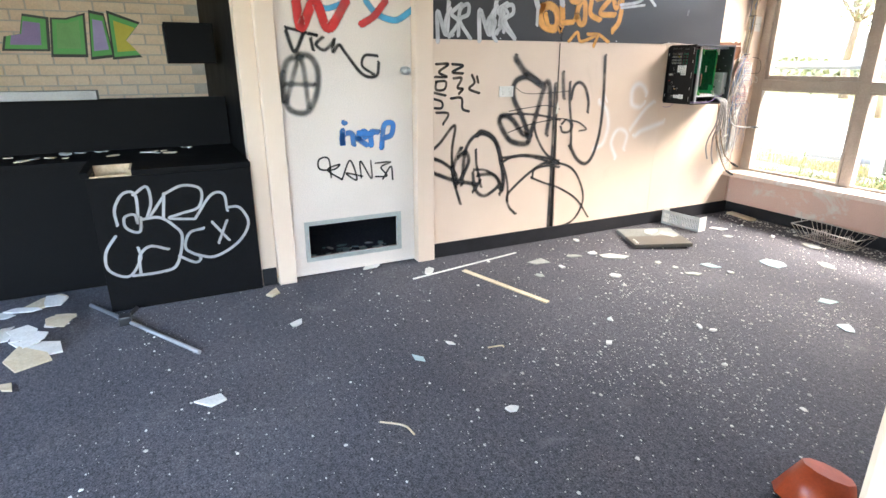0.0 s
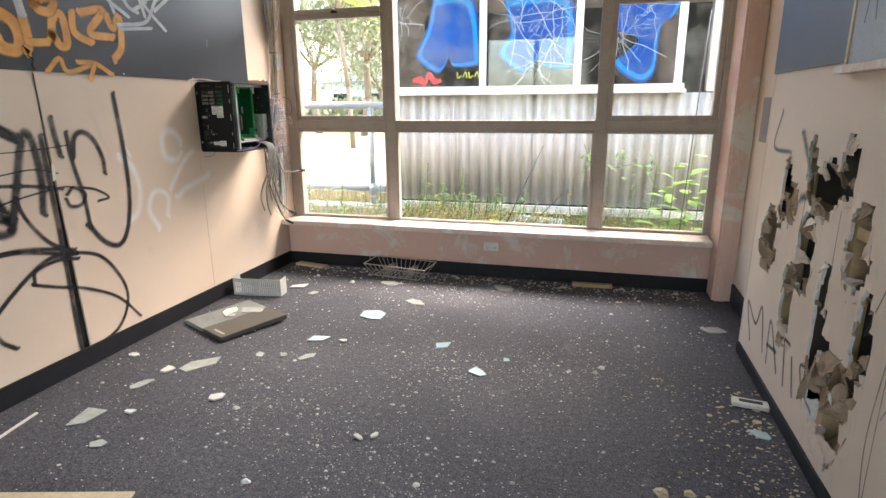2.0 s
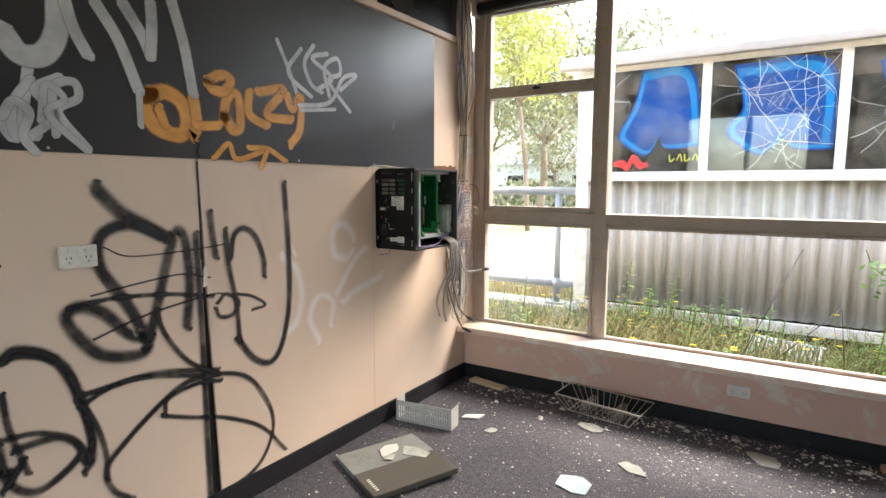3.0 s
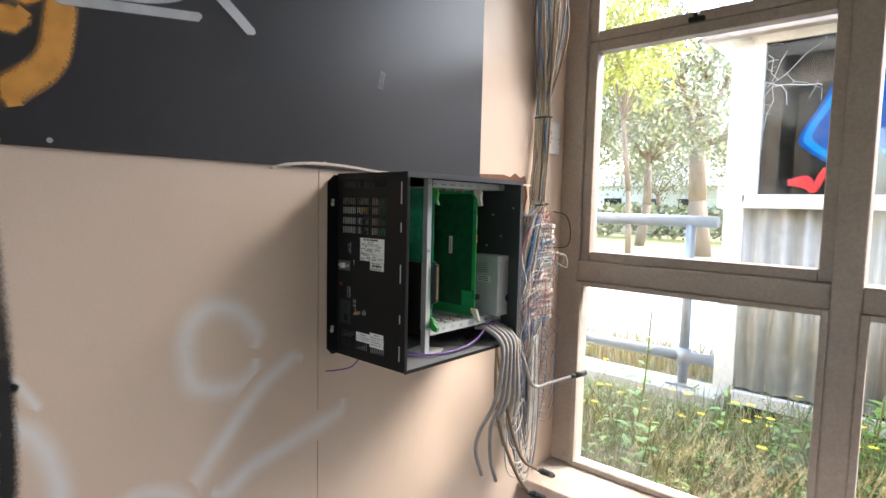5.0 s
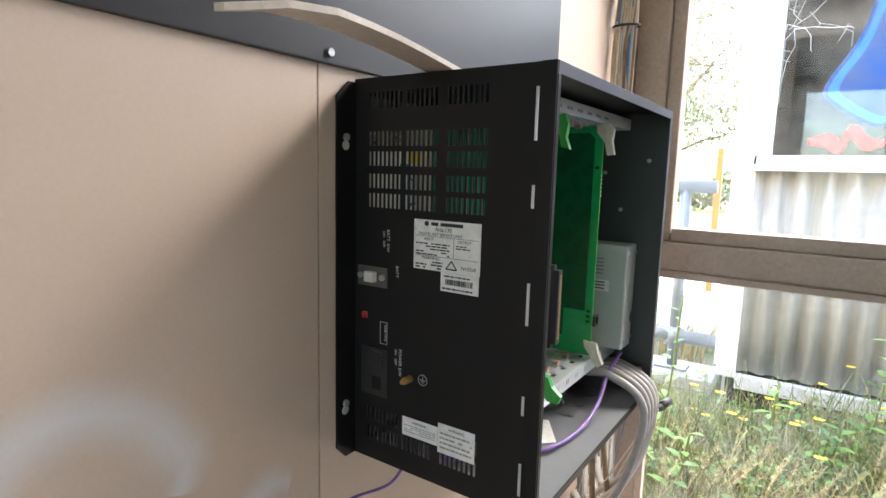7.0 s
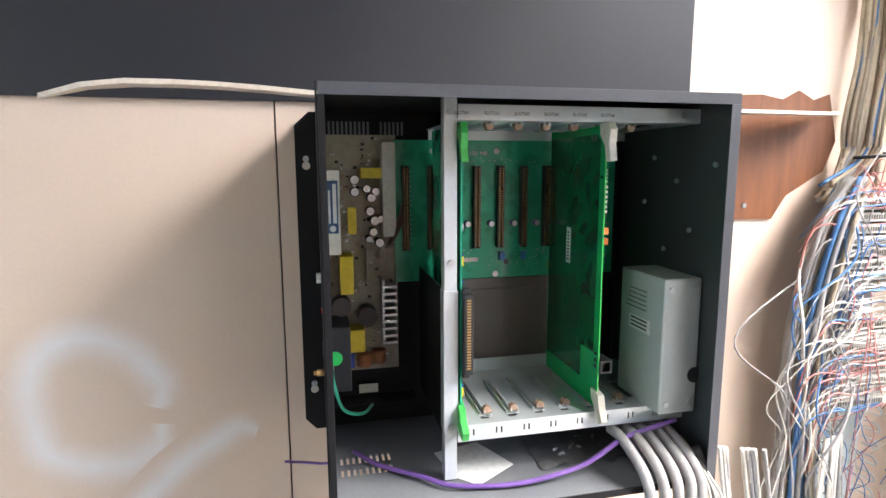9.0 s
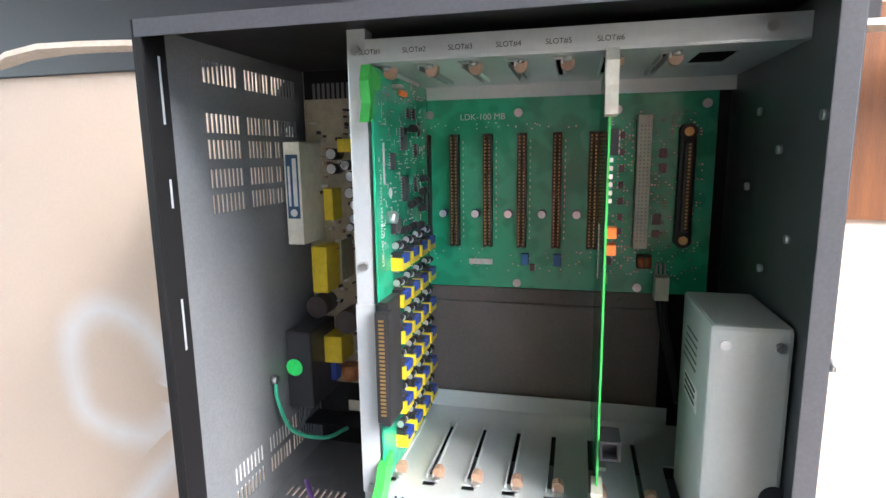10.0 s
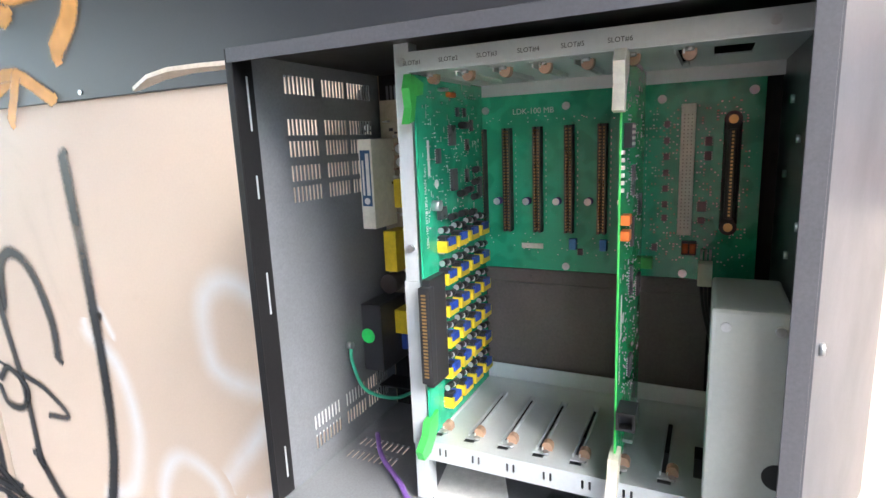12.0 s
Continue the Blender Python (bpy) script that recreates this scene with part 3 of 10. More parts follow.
def broken_wall():
    random.seed(5)
    w = tagged(new("wall_broken"), "pink-beige plasterboard wall smashed full of holes and sprayed over", "wall", "", "structure")
    bm = bmesh.new()
    step = 0.0225
    ny, nz = int((4.05 - 0.575) / step), int(1.46 / step)
    grid = {}
    for i in range(ny + 1):
        for k in range(nz + 1):
            y, z = 0.575 + i * (3.475 / ny), k * (1.46 / nz)
            h = in_hole(y, z)
            out = -0.02 * max(0.0, 1.35 - h) * (0.5 + noise.noise(V(y * 14, z * 14, 3))) if h < 1.35 else 0.0
            jy = 0.006 * noise.noise(V(y * 40, z * 40, 1)) if h < 1.5 else 0
            jz = 0.006 * noise.noise(V(y * 40, z * 40, 7)) if h < 1.5 else 0
            grid[i, k] = bm.verts.new((RX + out, y + jy, z + jz)), h
    for i in range(ny):
        for k in range(nz):
            q = [grid[i, k], grid[i + 1, k], grid[i + 1, k + 1], grid[i, k + 1]]
            if sum(h for _, h in q) / 4 > 1.0:
                bm.faces.new([v for v, _ in q])
    lone = [v for v in bm.verts if not v.link_faces]
    bmesh.ops.delete(bm, geom=lone, context='VERTS')
    bmesh.ops.recalc_face_normals(bm, faces=bm.faces[:])
    ex = bmesh.ops.extrude_face_region(bm, geom=bm.faces[:])
    for v in [g for g in ex["geom"] if isinstance(g, bmesh.types.BMVert)]:
        v.co.x += 0.012
    for f in bm.faces:
        f.material_index = 0 if all(v.co.x < RX + 0.006 for v in f.verts) and abs(f.normal.x) > 0.3 else 1
    part("sheet", bm, [M_WALL, M_GYPSUM], w)
    bm = bmesh.new()
    for y in (0.60, 1.18, 1.78, 2.38, 2.98, 3.58, 4.0):
        bx(bm, RX + 0.013, RX + 0.083, y - 0.022, y + 0.022, 0, TOP)
    bx(bm, RX + 0.014, RX + 0.082, 0.6, 4.0, 0.90, 0.94)
    part("stud", bm, M_RAWWOOD, w, "rough pine stud behind the holes")
    # Brown back sheet, its colour lowered for the shade inside the holes.
    bm = bmesh.new()
    bx(bm, RX + 0.085, RX + 0.10, 0.575, 4.05, 0, TOP)
    part("back_sheet", bm, surf("shaded_back_sheet_brown", (0.075, 0.055, 0.04), None, 5, 0.9), w)
    bm = bmesh.new()
    bx(bm, RX - 0.002, RX + 0.101, 4.05, 4.068, 0, TOP, 0.003)
    bx(bm, RX - 0.002, RX + 0.101, 0.557, 0.575, 0, TOP, 0.003)
    part("edge_trim", bm, M_WALL, w, "painted edge trim")
    bm = bmesh.new()
    bx(bm, RX, RX + 0.012, 0.575, 4.05, 1.46, TOP)
    part("upper_sheet", bm, M_WALL, w)
    bm = bmesh.new()
    bx(bm, RX - 0.012, RX, 2.6, 4.05, 0, 0.06, 0.002)
    part("skirting", bm, M_SKIRT, w, "black skirting")
    # torn flaps hanging in and out of the holes
    for n, (cy, cz, a, b, s) in enumerate(HOLES):
        rnd = random.Random(100 + s)
        count = 5 + int(a * b * 190)
        for q in range(count):
            ang = 2 * math.pi * (q + rnd.uniform(-0.4, 0.4)) / count
            y, z = cy + a * 0.98 * math.cos(ang), cz + b * 0.98 * math.sin(ang)
            if z < 0.03:
                continue
            size = min(0.105, rnd.uniform(0.45, 1.1) * min(a, b) * 0.8)
            half = size * rnd.uniform(0.35, 0.8)
            out = rnd.choice((-0.6, -0.35, -0.1, 0.15, 0.3, 0.5))
            skew = rnd.uniform(-0.7, 0.7)
            di, ti = V(0, -math.cos(ang), -math.sin(ang)), V(0, -math.sin(ang), math.cos(ang))
            bm = bmesh.new()
            grid = []
            nu, nv = 6, 6
            for i in range(nv + 1):
                f = i / nv
                wd = half * (1 - f ** rnd.uniform(1.0, 1.8)) + 0.004
                row = []
                for k in range(nu + 1):
                    u = 2 * k / nu - 1
                    jag = rnd.uniform(0.75, 1.2)
                    p = V(RX, y, z) + di * size * f * (1 + 0.25 * (jag - 1)) + ti * (u * wd * jag + skew * size * f * f)
                    crumple = 0.35 * size * noise.noise(V(u * 1.6 + s, f * 2.2 + q, 4.0 + n)) * f
                    p.x += -0.003 - out * size * math.sin(f * 1.4) + crumple
                    p.x = min(p.x, RX + 0.07)
                    p.z = max(p.z, 0.01)
                    row.append(bm.verts.new(p))
                grid.append(row)
            for i in range(nv):
                for k in range(nu):
                    bm.faces.new((grid[i][k], grid[i][k + 1], grid[i + 1][k + 1], grid[i + 1][k]))
            bmesh.ops.recalc_face_normals(bm, faces=bm.faces[:])
            ex = bmesh.ops.extrude_face_region(bm, geom=bm.faces[:])
            for v in [g for g in ex["geom"] if isinstance(g, bmesh.types.BMVert)]:
                v.co.x += 0.005
            r = rnd.random()
            part("torn_flap", bm, M_PAPER if r < 0.66 else (M_GYPSUM if r < 0.74 else M_WALL), w, "torn plasterboard flap")
    # boards above
    bm = bmesh.new()
    bx(bm, RX - 0.012, RX - 0.001, 3.21, 4.045, 1.465, 2.35, 0.002)
    structure("pinboard_east", bm, M_BLACKBOARD, "matt black pinboard with a white tag", "pinboard")
    wb = thing("whiteboard", "grey scribbled whiteboard with a timber ledge", "whiteboard")
    boxpart("panel", (RX - 0.014, RX - 0.001, 0.70, 3.185, 1.455, 2.35), M_GREYBOARD, wb, 0.002)
    boxpart("ledge", (RX - 0.05, RX - 0.001, 0.70, 3.20, 1.425, 1.452), M_SILL, wb, 0.004, "painted timber ledge")
    boxpart("edge_batten", (RX - 0.018, RX - 0.001, 3.186, 3.206, 1.455, 2.35), M_VARNISH, wb, 0.002, "varnished batten")


broken_wall()

# ---- outside: ground, neighbouring building, rail ----
M_SOIL = surf("weedy_soil", (0.10, 0.085, 0.05), (0.16, 0.14, 0.07), 1.2, 0.95, bump=0.6, fine=30, dirt=(0.07, 0.10, 0.03), dirt_scale=3, dirt_at=(0.45, 0.6), depth=0.02)
M_CORR = surf("weathered_corrugated_iron", (0.46, 0.45, 0.41), (0.38, 0.37, 0.335), 1.4, 0.55, metal=0.1, bump=0.2, fine=50, dirt=(0.17, 0.155, 0.115), dirt_scale=2.2, dirt_at=(0.5, 0.78), stretch=(5, 1, 0.25))
M_WHITE = surf("weathered_white_paint", (0.72, 0.71, 0.68), (0.62, 0.61, 0.57), 3.0, 0.55, bump=0.2, fine=60, dirt=(0.40, 0.37, 0.30), dirt_scale=5, dirt_at=(0.6, 0.8))
M_GALV = surf("galvanised_pipe", (0.36, 0.37, 0.38), (0.28, 0.29, 0.30), 6.0, 0.45, metal=0.6, bump=0.15)
M_CONC = surf("pale_concrete", (0.48, 0.46, 0.42), (0.38, 0.36, 0.32), 2.0, 0.9, bump=0.5, fine=40, dirt=(0.25, 0.22, 0.17), dirt_scale=3)


def outside():
    bm = bmesh.new()
    bx(bm, -400, 400, 5.37, 600, -0.4, -0.08)
    structure("ground", bm, M_SOIL, "weedy garden soil between the two buildings", "ground")
    bm = bmesh.new()
    bx(bm, -400, 400, -600, -3.35, -0.4, -0.1)
    structure("ground_south", bm, surf("worn_grass", (0.13, 0.15, 0.06), (0.2, 0.18, 0.09), 0.6, 0.95), "worn grass", "ground")
    bm = bmesh.new()
    bx(bm, -60, 4.0, 8.9, 15.0, -0.12, 0.02)
    structure("pavement", bm, M_CONC, "pale concrete path in the sun", "pavement")
    bm = bmesh.new()
    bx(bm, -120, 60, 15.0, 34.0, -0.12, -0.04)
    structure("lawn", bm, surf("dry_grass", (0.34, 0.31, 0.13), (0.24, 0.26, 0.09), 0.7, 0.95, bump=0.5, fine=12, depth=0.03), "dry sunlit lawn", "lawn")
    b = thing("neighbour_building", "low corrugated-iron building with a band of cracked sprayed windows", "building")
    ny = 7.54
    bm = bmesh.new()
    n = 0
    x = -2.36
    cols = []
    while x < 4.5:
        cols.append((x, ny + 0.021 * math.cos(2 * math.pi * (x + 2.36) / 0.126)))
        x += 0.0105
    vs = [[bm.verts.new((x, y, z)) for z in (0.17, 1.44)] for x, y in cols]
    vb = [[bm.verts.new((x, y + 0.004, z)) for z in (0.17, 1.44)] for x, y in cols]
    for q in (vs, vb):
        for a, c in zip(q, q[1:]):
            f = bm.faces.new((a[0], c[0], c[1], a[1]))
            f.smooth = True
    for a, c, d, e in zip(vs, vs[1:], vb, vb[1:]):
        bm.faces.new((a[0], c[0], e[0], d[0]))
        bm.faces.new((a[1], c[1], e[1], d[1]))
    part("cladding", bm, M_CORR, b, "streaked pale corrugated iron")
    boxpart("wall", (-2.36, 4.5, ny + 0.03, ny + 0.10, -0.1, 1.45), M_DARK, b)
    boxpart("wall_end", (-2.38, -2.34, ny + 0.03, 12.0, -0.1, 2.58), M_WHITE, b)
    boxpart("wall", (1.22, 4.5, ny - 0.01, ny + 0.10, 1.45, 2.6), M_CORR, b)
    boxpart("base_plank", (-2.3, 4.5, ny - 0.05, ny + 0.01, 0.06, 0.15), M_WHITE, b, 0.006, "chalky white base plank")
    boxpart("corner_board", (-2.43, -2.30, ny - 0.03, ny + 0.02, 0.12, 2.58), M_WHITE, b, 0.004)
    boxpart("roof", (-2.60, 4.5, ny - 0.12, 12.0, 2.60, 2.72), M_WHITE, b, 0.01)
    boxpart("gutter", (-2.60, 4.5, ny - 0.2, ny - 0.11, 2.575, 2.66), M_TRIM, b, 0.02)
    # Added inner wall, coloured dark so the room behind the panes reads unlit.
    boxpart("inner_wall", (-2.34, 4.5, 9.3, 9.36, 0.0, 2.6), surf("unlit_inner_grey", (0.08, 0.08, 0.08), (0.04, 0.04, 0.04), 1.5, 0.8), b)
    boxpart("inner_floor", (-2.34, 4.5, ny + 0.1, 9.3, -0.05, 0.02), M_CARPET, b)
    xs = [-2.265, -1.19, -0.12, 0.93]
    w = new("window")
    w.parent = b
    boxpart("sill", (-2.33, 1.02, ny - 0.075, ny + 0.06, 1.44, 1.475), M_WHITE, w, 0.005)
    boxpart("frame", (-2.32, 1.0, ny - 0.03, ny + 0.05, 1.476, 1.535), M_WHITE, w, 0.004)
    boxpart("frame", (-2.32, 1.0, ny - 0.03, ny + 0.05, 2.545, 2.60), M_WHITE, w, 0.004)
    for i, x in enumerate(xs):
        boxpart("mullion", (x - 0.04, x + 0.04, ny - 0.035, ny + 0.05, 1.535, 2.545), M_WHITE, w, 0.004)
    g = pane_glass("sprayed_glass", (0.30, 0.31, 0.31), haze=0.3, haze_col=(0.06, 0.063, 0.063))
    for a, c in zip(xs, xs[1:]):
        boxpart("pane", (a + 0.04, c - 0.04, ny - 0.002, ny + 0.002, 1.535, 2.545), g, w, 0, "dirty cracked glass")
    # pipe rail on the kerb
    r = thing("pipe_rail", "grey galvanised pipe handrail on a concrete kerb", "handrail")
    bm = bmesh.new()
    cyl(bm, (-7.0, 7.85, 1.33), (-2.55, 7.85, 1.33), 0.045, seg=18)
    part("top_rail", bm, M_GALV, r)
    bm = bmesh.new()
    cyl(bm, (-7.0, 7.85, 0.24), (-2.42, 7.85, 0.24), 0.045, seg=18)
    part("bottom_rail", bm, M_GALV, r)
    for x in (-2.75, -4.6, -6.4):
        bm = bmesh.new()
        cyl(bm, (x, 7.85, 0.02), (x, 7.85, 1.33), 0.038, seg=18)
        cyl(bm, (x, 7.85, 0.17), (x, 7.85, 0.31), 0.055, seg=18)
        bx(bm, x - 0.11, x + 0.11, 7.77, 7.93, 0.005, 0.025, 0.004)
        part("post", bm, M_GALV, r)
    bm = bmesh.new()
    bx(bm, -7.0, -2.45, 7.66, 8.05, -0.1, 0.005, 0.012)
    structure("kerb", bm, M_CONC, "pale concrete kerb", "kerb")


outside()


# ---- telephone cabinet on the wall ----
BY0, BY1 = 4.105, 4.553      # its sides
BZ0, BZ1 = 1.036, 1.486      # bottom and top
BXF, BXB = -2.152, -2.398    # front rim and back
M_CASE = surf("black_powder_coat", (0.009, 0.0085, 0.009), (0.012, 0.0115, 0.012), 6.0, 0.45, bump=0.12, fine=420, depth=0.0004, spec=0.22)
# Black case lightened to grey: window sheen on rim and side is in the colour.
M_CASESHEEN = surf("case_grey_window_sheen", (0.062, 0.064, 0.072), (0.052, 0.054, 0.061), 5, 0.42, bump=0.05, fine=400, depth=0.0003, spec=0.4)
# Grey inner coat darkened: the right inner wall's shade is in the colour.
M_CASESHADE = surf("shaded_grey_inner_coat", (0.045, 0.050, 0.050), (0.034, 0.038, 0.038), 5.0, 0.33, bump=0.1, fine=420, depth=0.0004, dirt=(0.09, 0.095, 0.09), dirt_scale=14, dirt_at=(0.66, 0.9))
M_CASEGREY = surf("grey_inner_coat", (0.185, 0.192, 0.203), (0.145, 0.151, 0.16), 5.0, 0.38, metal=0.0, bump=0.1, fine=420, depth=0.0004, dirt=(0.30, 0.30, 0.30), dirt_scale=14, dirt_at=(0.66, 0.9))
M_ZINC = surf("passivated_zinc", (0.64, 0.68, 0.68), (0.57, 0.61, 0.62), 9.0, 0.30, metal=0.5, bump=0.02, fine=240, depth=0.0004, rvar=0.04, grit=0.3)
M_PAPERW = surf("white_label_paper", (0.78, 0.77, 0.74), (0.70, 0.69, 0.66), 20.0, 0.6, bump=0.03)
M_INK = surf("black_ink", (0.02, 0.02, 0.022), None, 10, 0.6, bump=0)
M_WHITEINK = surf("white_print", (0.72, 0.72, 0.70), None, 10, 0.6, bump=0)
M_BLACKPL = surf("black_plastic", (0.014, 0.014, 0.015), (0.02, 0.02, 0.021), 20, 0.4, bump=0.05)
M_PCBBLACK = surf("connector_black", (0.02, 0.016, 0.013), (0.03, 0.024, 0.018), 60, 0.45, bump=0.05)
M_GOLD = surf("gold_contact", (0.70, 0.45, 0.18), (0.55, 0.34, 0.13), 50, 0.3, metal=0.9, bump=0)
M_YELLOW = surf("yellow_bobbin", (0.80, 0.62, 0.03), (0.72, 0.54, 0.02), 40, 0.4, bump=0.02)
M_BLUE = surf("blue_coil", (0.02, 0.07, 0.40), (0.02, 0.05, 0.30), 40, 0.35, bump=0.02)
M_ORANGE = surf("orange_plastic", (0.85, 0.22, 0.04), (0.7, 0.17, 0.03), 40, 0.4, bump=0.02)
M_BROWNCLIP = surf("tan_card_clip", (0.42, 0.27, 0.19), (0.35, 0.22, 0.15), 30, 0.45, bump=0.03)
M_GREENPL = surf("green_lever", (0.07, 0.50, 0.09), (0.06, 0.42, 0.08), 20, 0.4, bump=0.02)
M_IVORY = surf("ivory_plastic", (0.74, 0.72, 0.62), (0.66, 0.63, 0.53), 30, 0.45, bump=0.02)
M_ALU = surf("aluminium", (0.75, 0.76, 0.77), (0.66, 0.67, 0.68), 30, 0.3, metal=0.9, bump=0.02)
M_CHIP_IC = surf("chip_grey", (0.04, 0.04, 0.042), (0.08, 0.08, 0.083), 60, 0.3, bump=0.02)
M_SOLDER = surf("tinned_pins", (0.7, 0.71, 0.7), None, 60, 0.35, metal=0.8, bump=0)
M_BATTGREY = surf("pale_grey_paint", (0.44, 0.47, 0.45), (0.41, 0.44, 0.42), 8, 0.4, bump=0.03, fine=300, depth=0.0004, grit=0.3)
M_BROWNPLATE = surf("taupe_plate", (0.15, 0.13, 0.12), (0.12, 0.105, 0.098), 12, 0.45, metal=0.2, bump=0.2, fine=300, depth=0.0004)


def pcb_mat(name, c, c2, glow=0.0):
    """Solder-mask green with fine track and pad pattern in its two tones."""
    mt, nt, p = nodes_of(name)
    tc = nt.nodes.new("ShaderNodeTexCoord")
    vo = nt.nodes.new("ShaderNodeTexVoronoi")
    vo.distance = 'CHEBYCHEV'
    vo.inputs["Scale"].default_value = 150.0
    nt.links.new(tc.outputs["Object"], vo.inputs["Vector"])
    n = noise_tex(nt, 26.0, 2.0, 0.5)
    r = ramp(nt, n.outputs["Fac"], [(0.42, c), (0.48, c2), (0.60, c2), (0.64, c)])
    dots = nt.nodes.new("ShaderNodeTexVoronoi")
    dots.inputs["Scale"].default_value = 210.0
    nt.links.new(tc.outputs["Object"], dots.inputs["Vector"])
    pad = ramp(nt, dots.outputs["Distance"], [(0.06, (0.40, 0.40, 0.40)), (0.10, (0, 0, 0))])
    col = mix_col(nt, pad.outputs["Color"], r.outputs["Color"], (0.42, 0.55, 0.46))
    nt.links.new(col, p.inputs["Base Color"])
    p.inputs["Roughness"].default_value = 0.13
    p.inputs["Specular IOR Level"].default_value = 0.7
    b = nt.nodes.new("ShaderNodeBump")
    b.inputs["Strength"].default_value, b.inputs["Distance"].default_value = 0.3, 0.0003
    nt.links.new(vo.outputs["Distance"], b.inputs["Height"])
    nt.links.new(b.outputs["Normal"], p.inputs["Normal"])
    if glow:
        thin = nt.nodes.new("ShaderNodeBsdfTranslucent")
        thin.inputs["Color"].default_value = (0.06, 0.80, 0.20, 1)
        mx = nt.nodes.new("ShaderNodeMixShader")
        mx.inputs["Fac"].default_value = glow
        nt.links.new(p.outputs["BSDF"], mx.inputs[1])
        nt.links.new(thin.outputs["BSDF"], mx.inputs[2])
        nt.links.new(mx.outputs["Shader"], nt.nodes["Material Output"].inputs["Surface"])
    return mt


M_PCB = pcb_mat("green_circuit_board", (0.022, 0.30, 0.16), (0.032, 0.38, 0.21))
M_PCB2 = pcb_mat("bright_green_circuit_board", (0.022, 0.36, 0.13), (0.026, 0.40, 0.15), 0.22)
M_PCBFILL = pcb_mat("dark_green_copper_fill", (0.006, 0.085, 0.034), (0.008, 0.11, 0.042))
M_PCBEDGE = surf("board_edge_green", (0.08, 0.62, 0.12), (0.06, 0.5, 0.1), 30, 0.5, bump=0)
M_PCBTAN = surf("tan_circuit_board", (0.44, 0.39, 0.29), (0.34, 0.30, 0.21), 90, 0.45, bump=0.2, fine=400, depth=0.0005)

cabinet = thing("telephone_cabinet", "black sheet-metal telephone exchange cabinet with its cover off", "telephone cabinet")
SLOT_GROUPS = ((-2.376, 8), (-2.3225, 7), (-2.2685, 8))
SLOT_ROWS = ((1.452, 1.470), (1.411, 1.427), (1.389, 1.405), (1.364, 1.380), (1.342, 1.358), (1.085, 1.102), (1.062, 1.079))


def slotted(axis_lines, holes, place, thick, normal):
    """A sheet with rectangular holes: cells between the lines u and v, less those in a hole."""
    us, vs = axis_lines
    bm = bmesh.new()
    grid = {(i, k): bm.verts.new(place(u, v)) for i, u in enumerate(us) for k, v in enumerate(vs)}
    for i in range(len(us) - 1):
        for k in range(len(vs) - 1):
            u, v = (us[i] + us[i + 1]) / 2, (vs[k] + vs[k + 1]) / 2
            if not any(a < u < b and c < v < d for a, b, c, d in holes):
                bm.faces.new((grid[i, k], grid[i + 1, k], grid[i + 1, k + 1], grid[i, k + 1]))
    bmesh.ops.delete(bm, geom=[v for v in bm.verts if not v.link_faces], context='VERTS')
    ex = bmesh.ops.extrude_face_region(bm, geom=bm.faces[:])
    for v in [g for g in ex["geom"] if isinstance(g, bmesh.types.BMVert)]:
        v.co += Vector(normal) * thick
    return bm


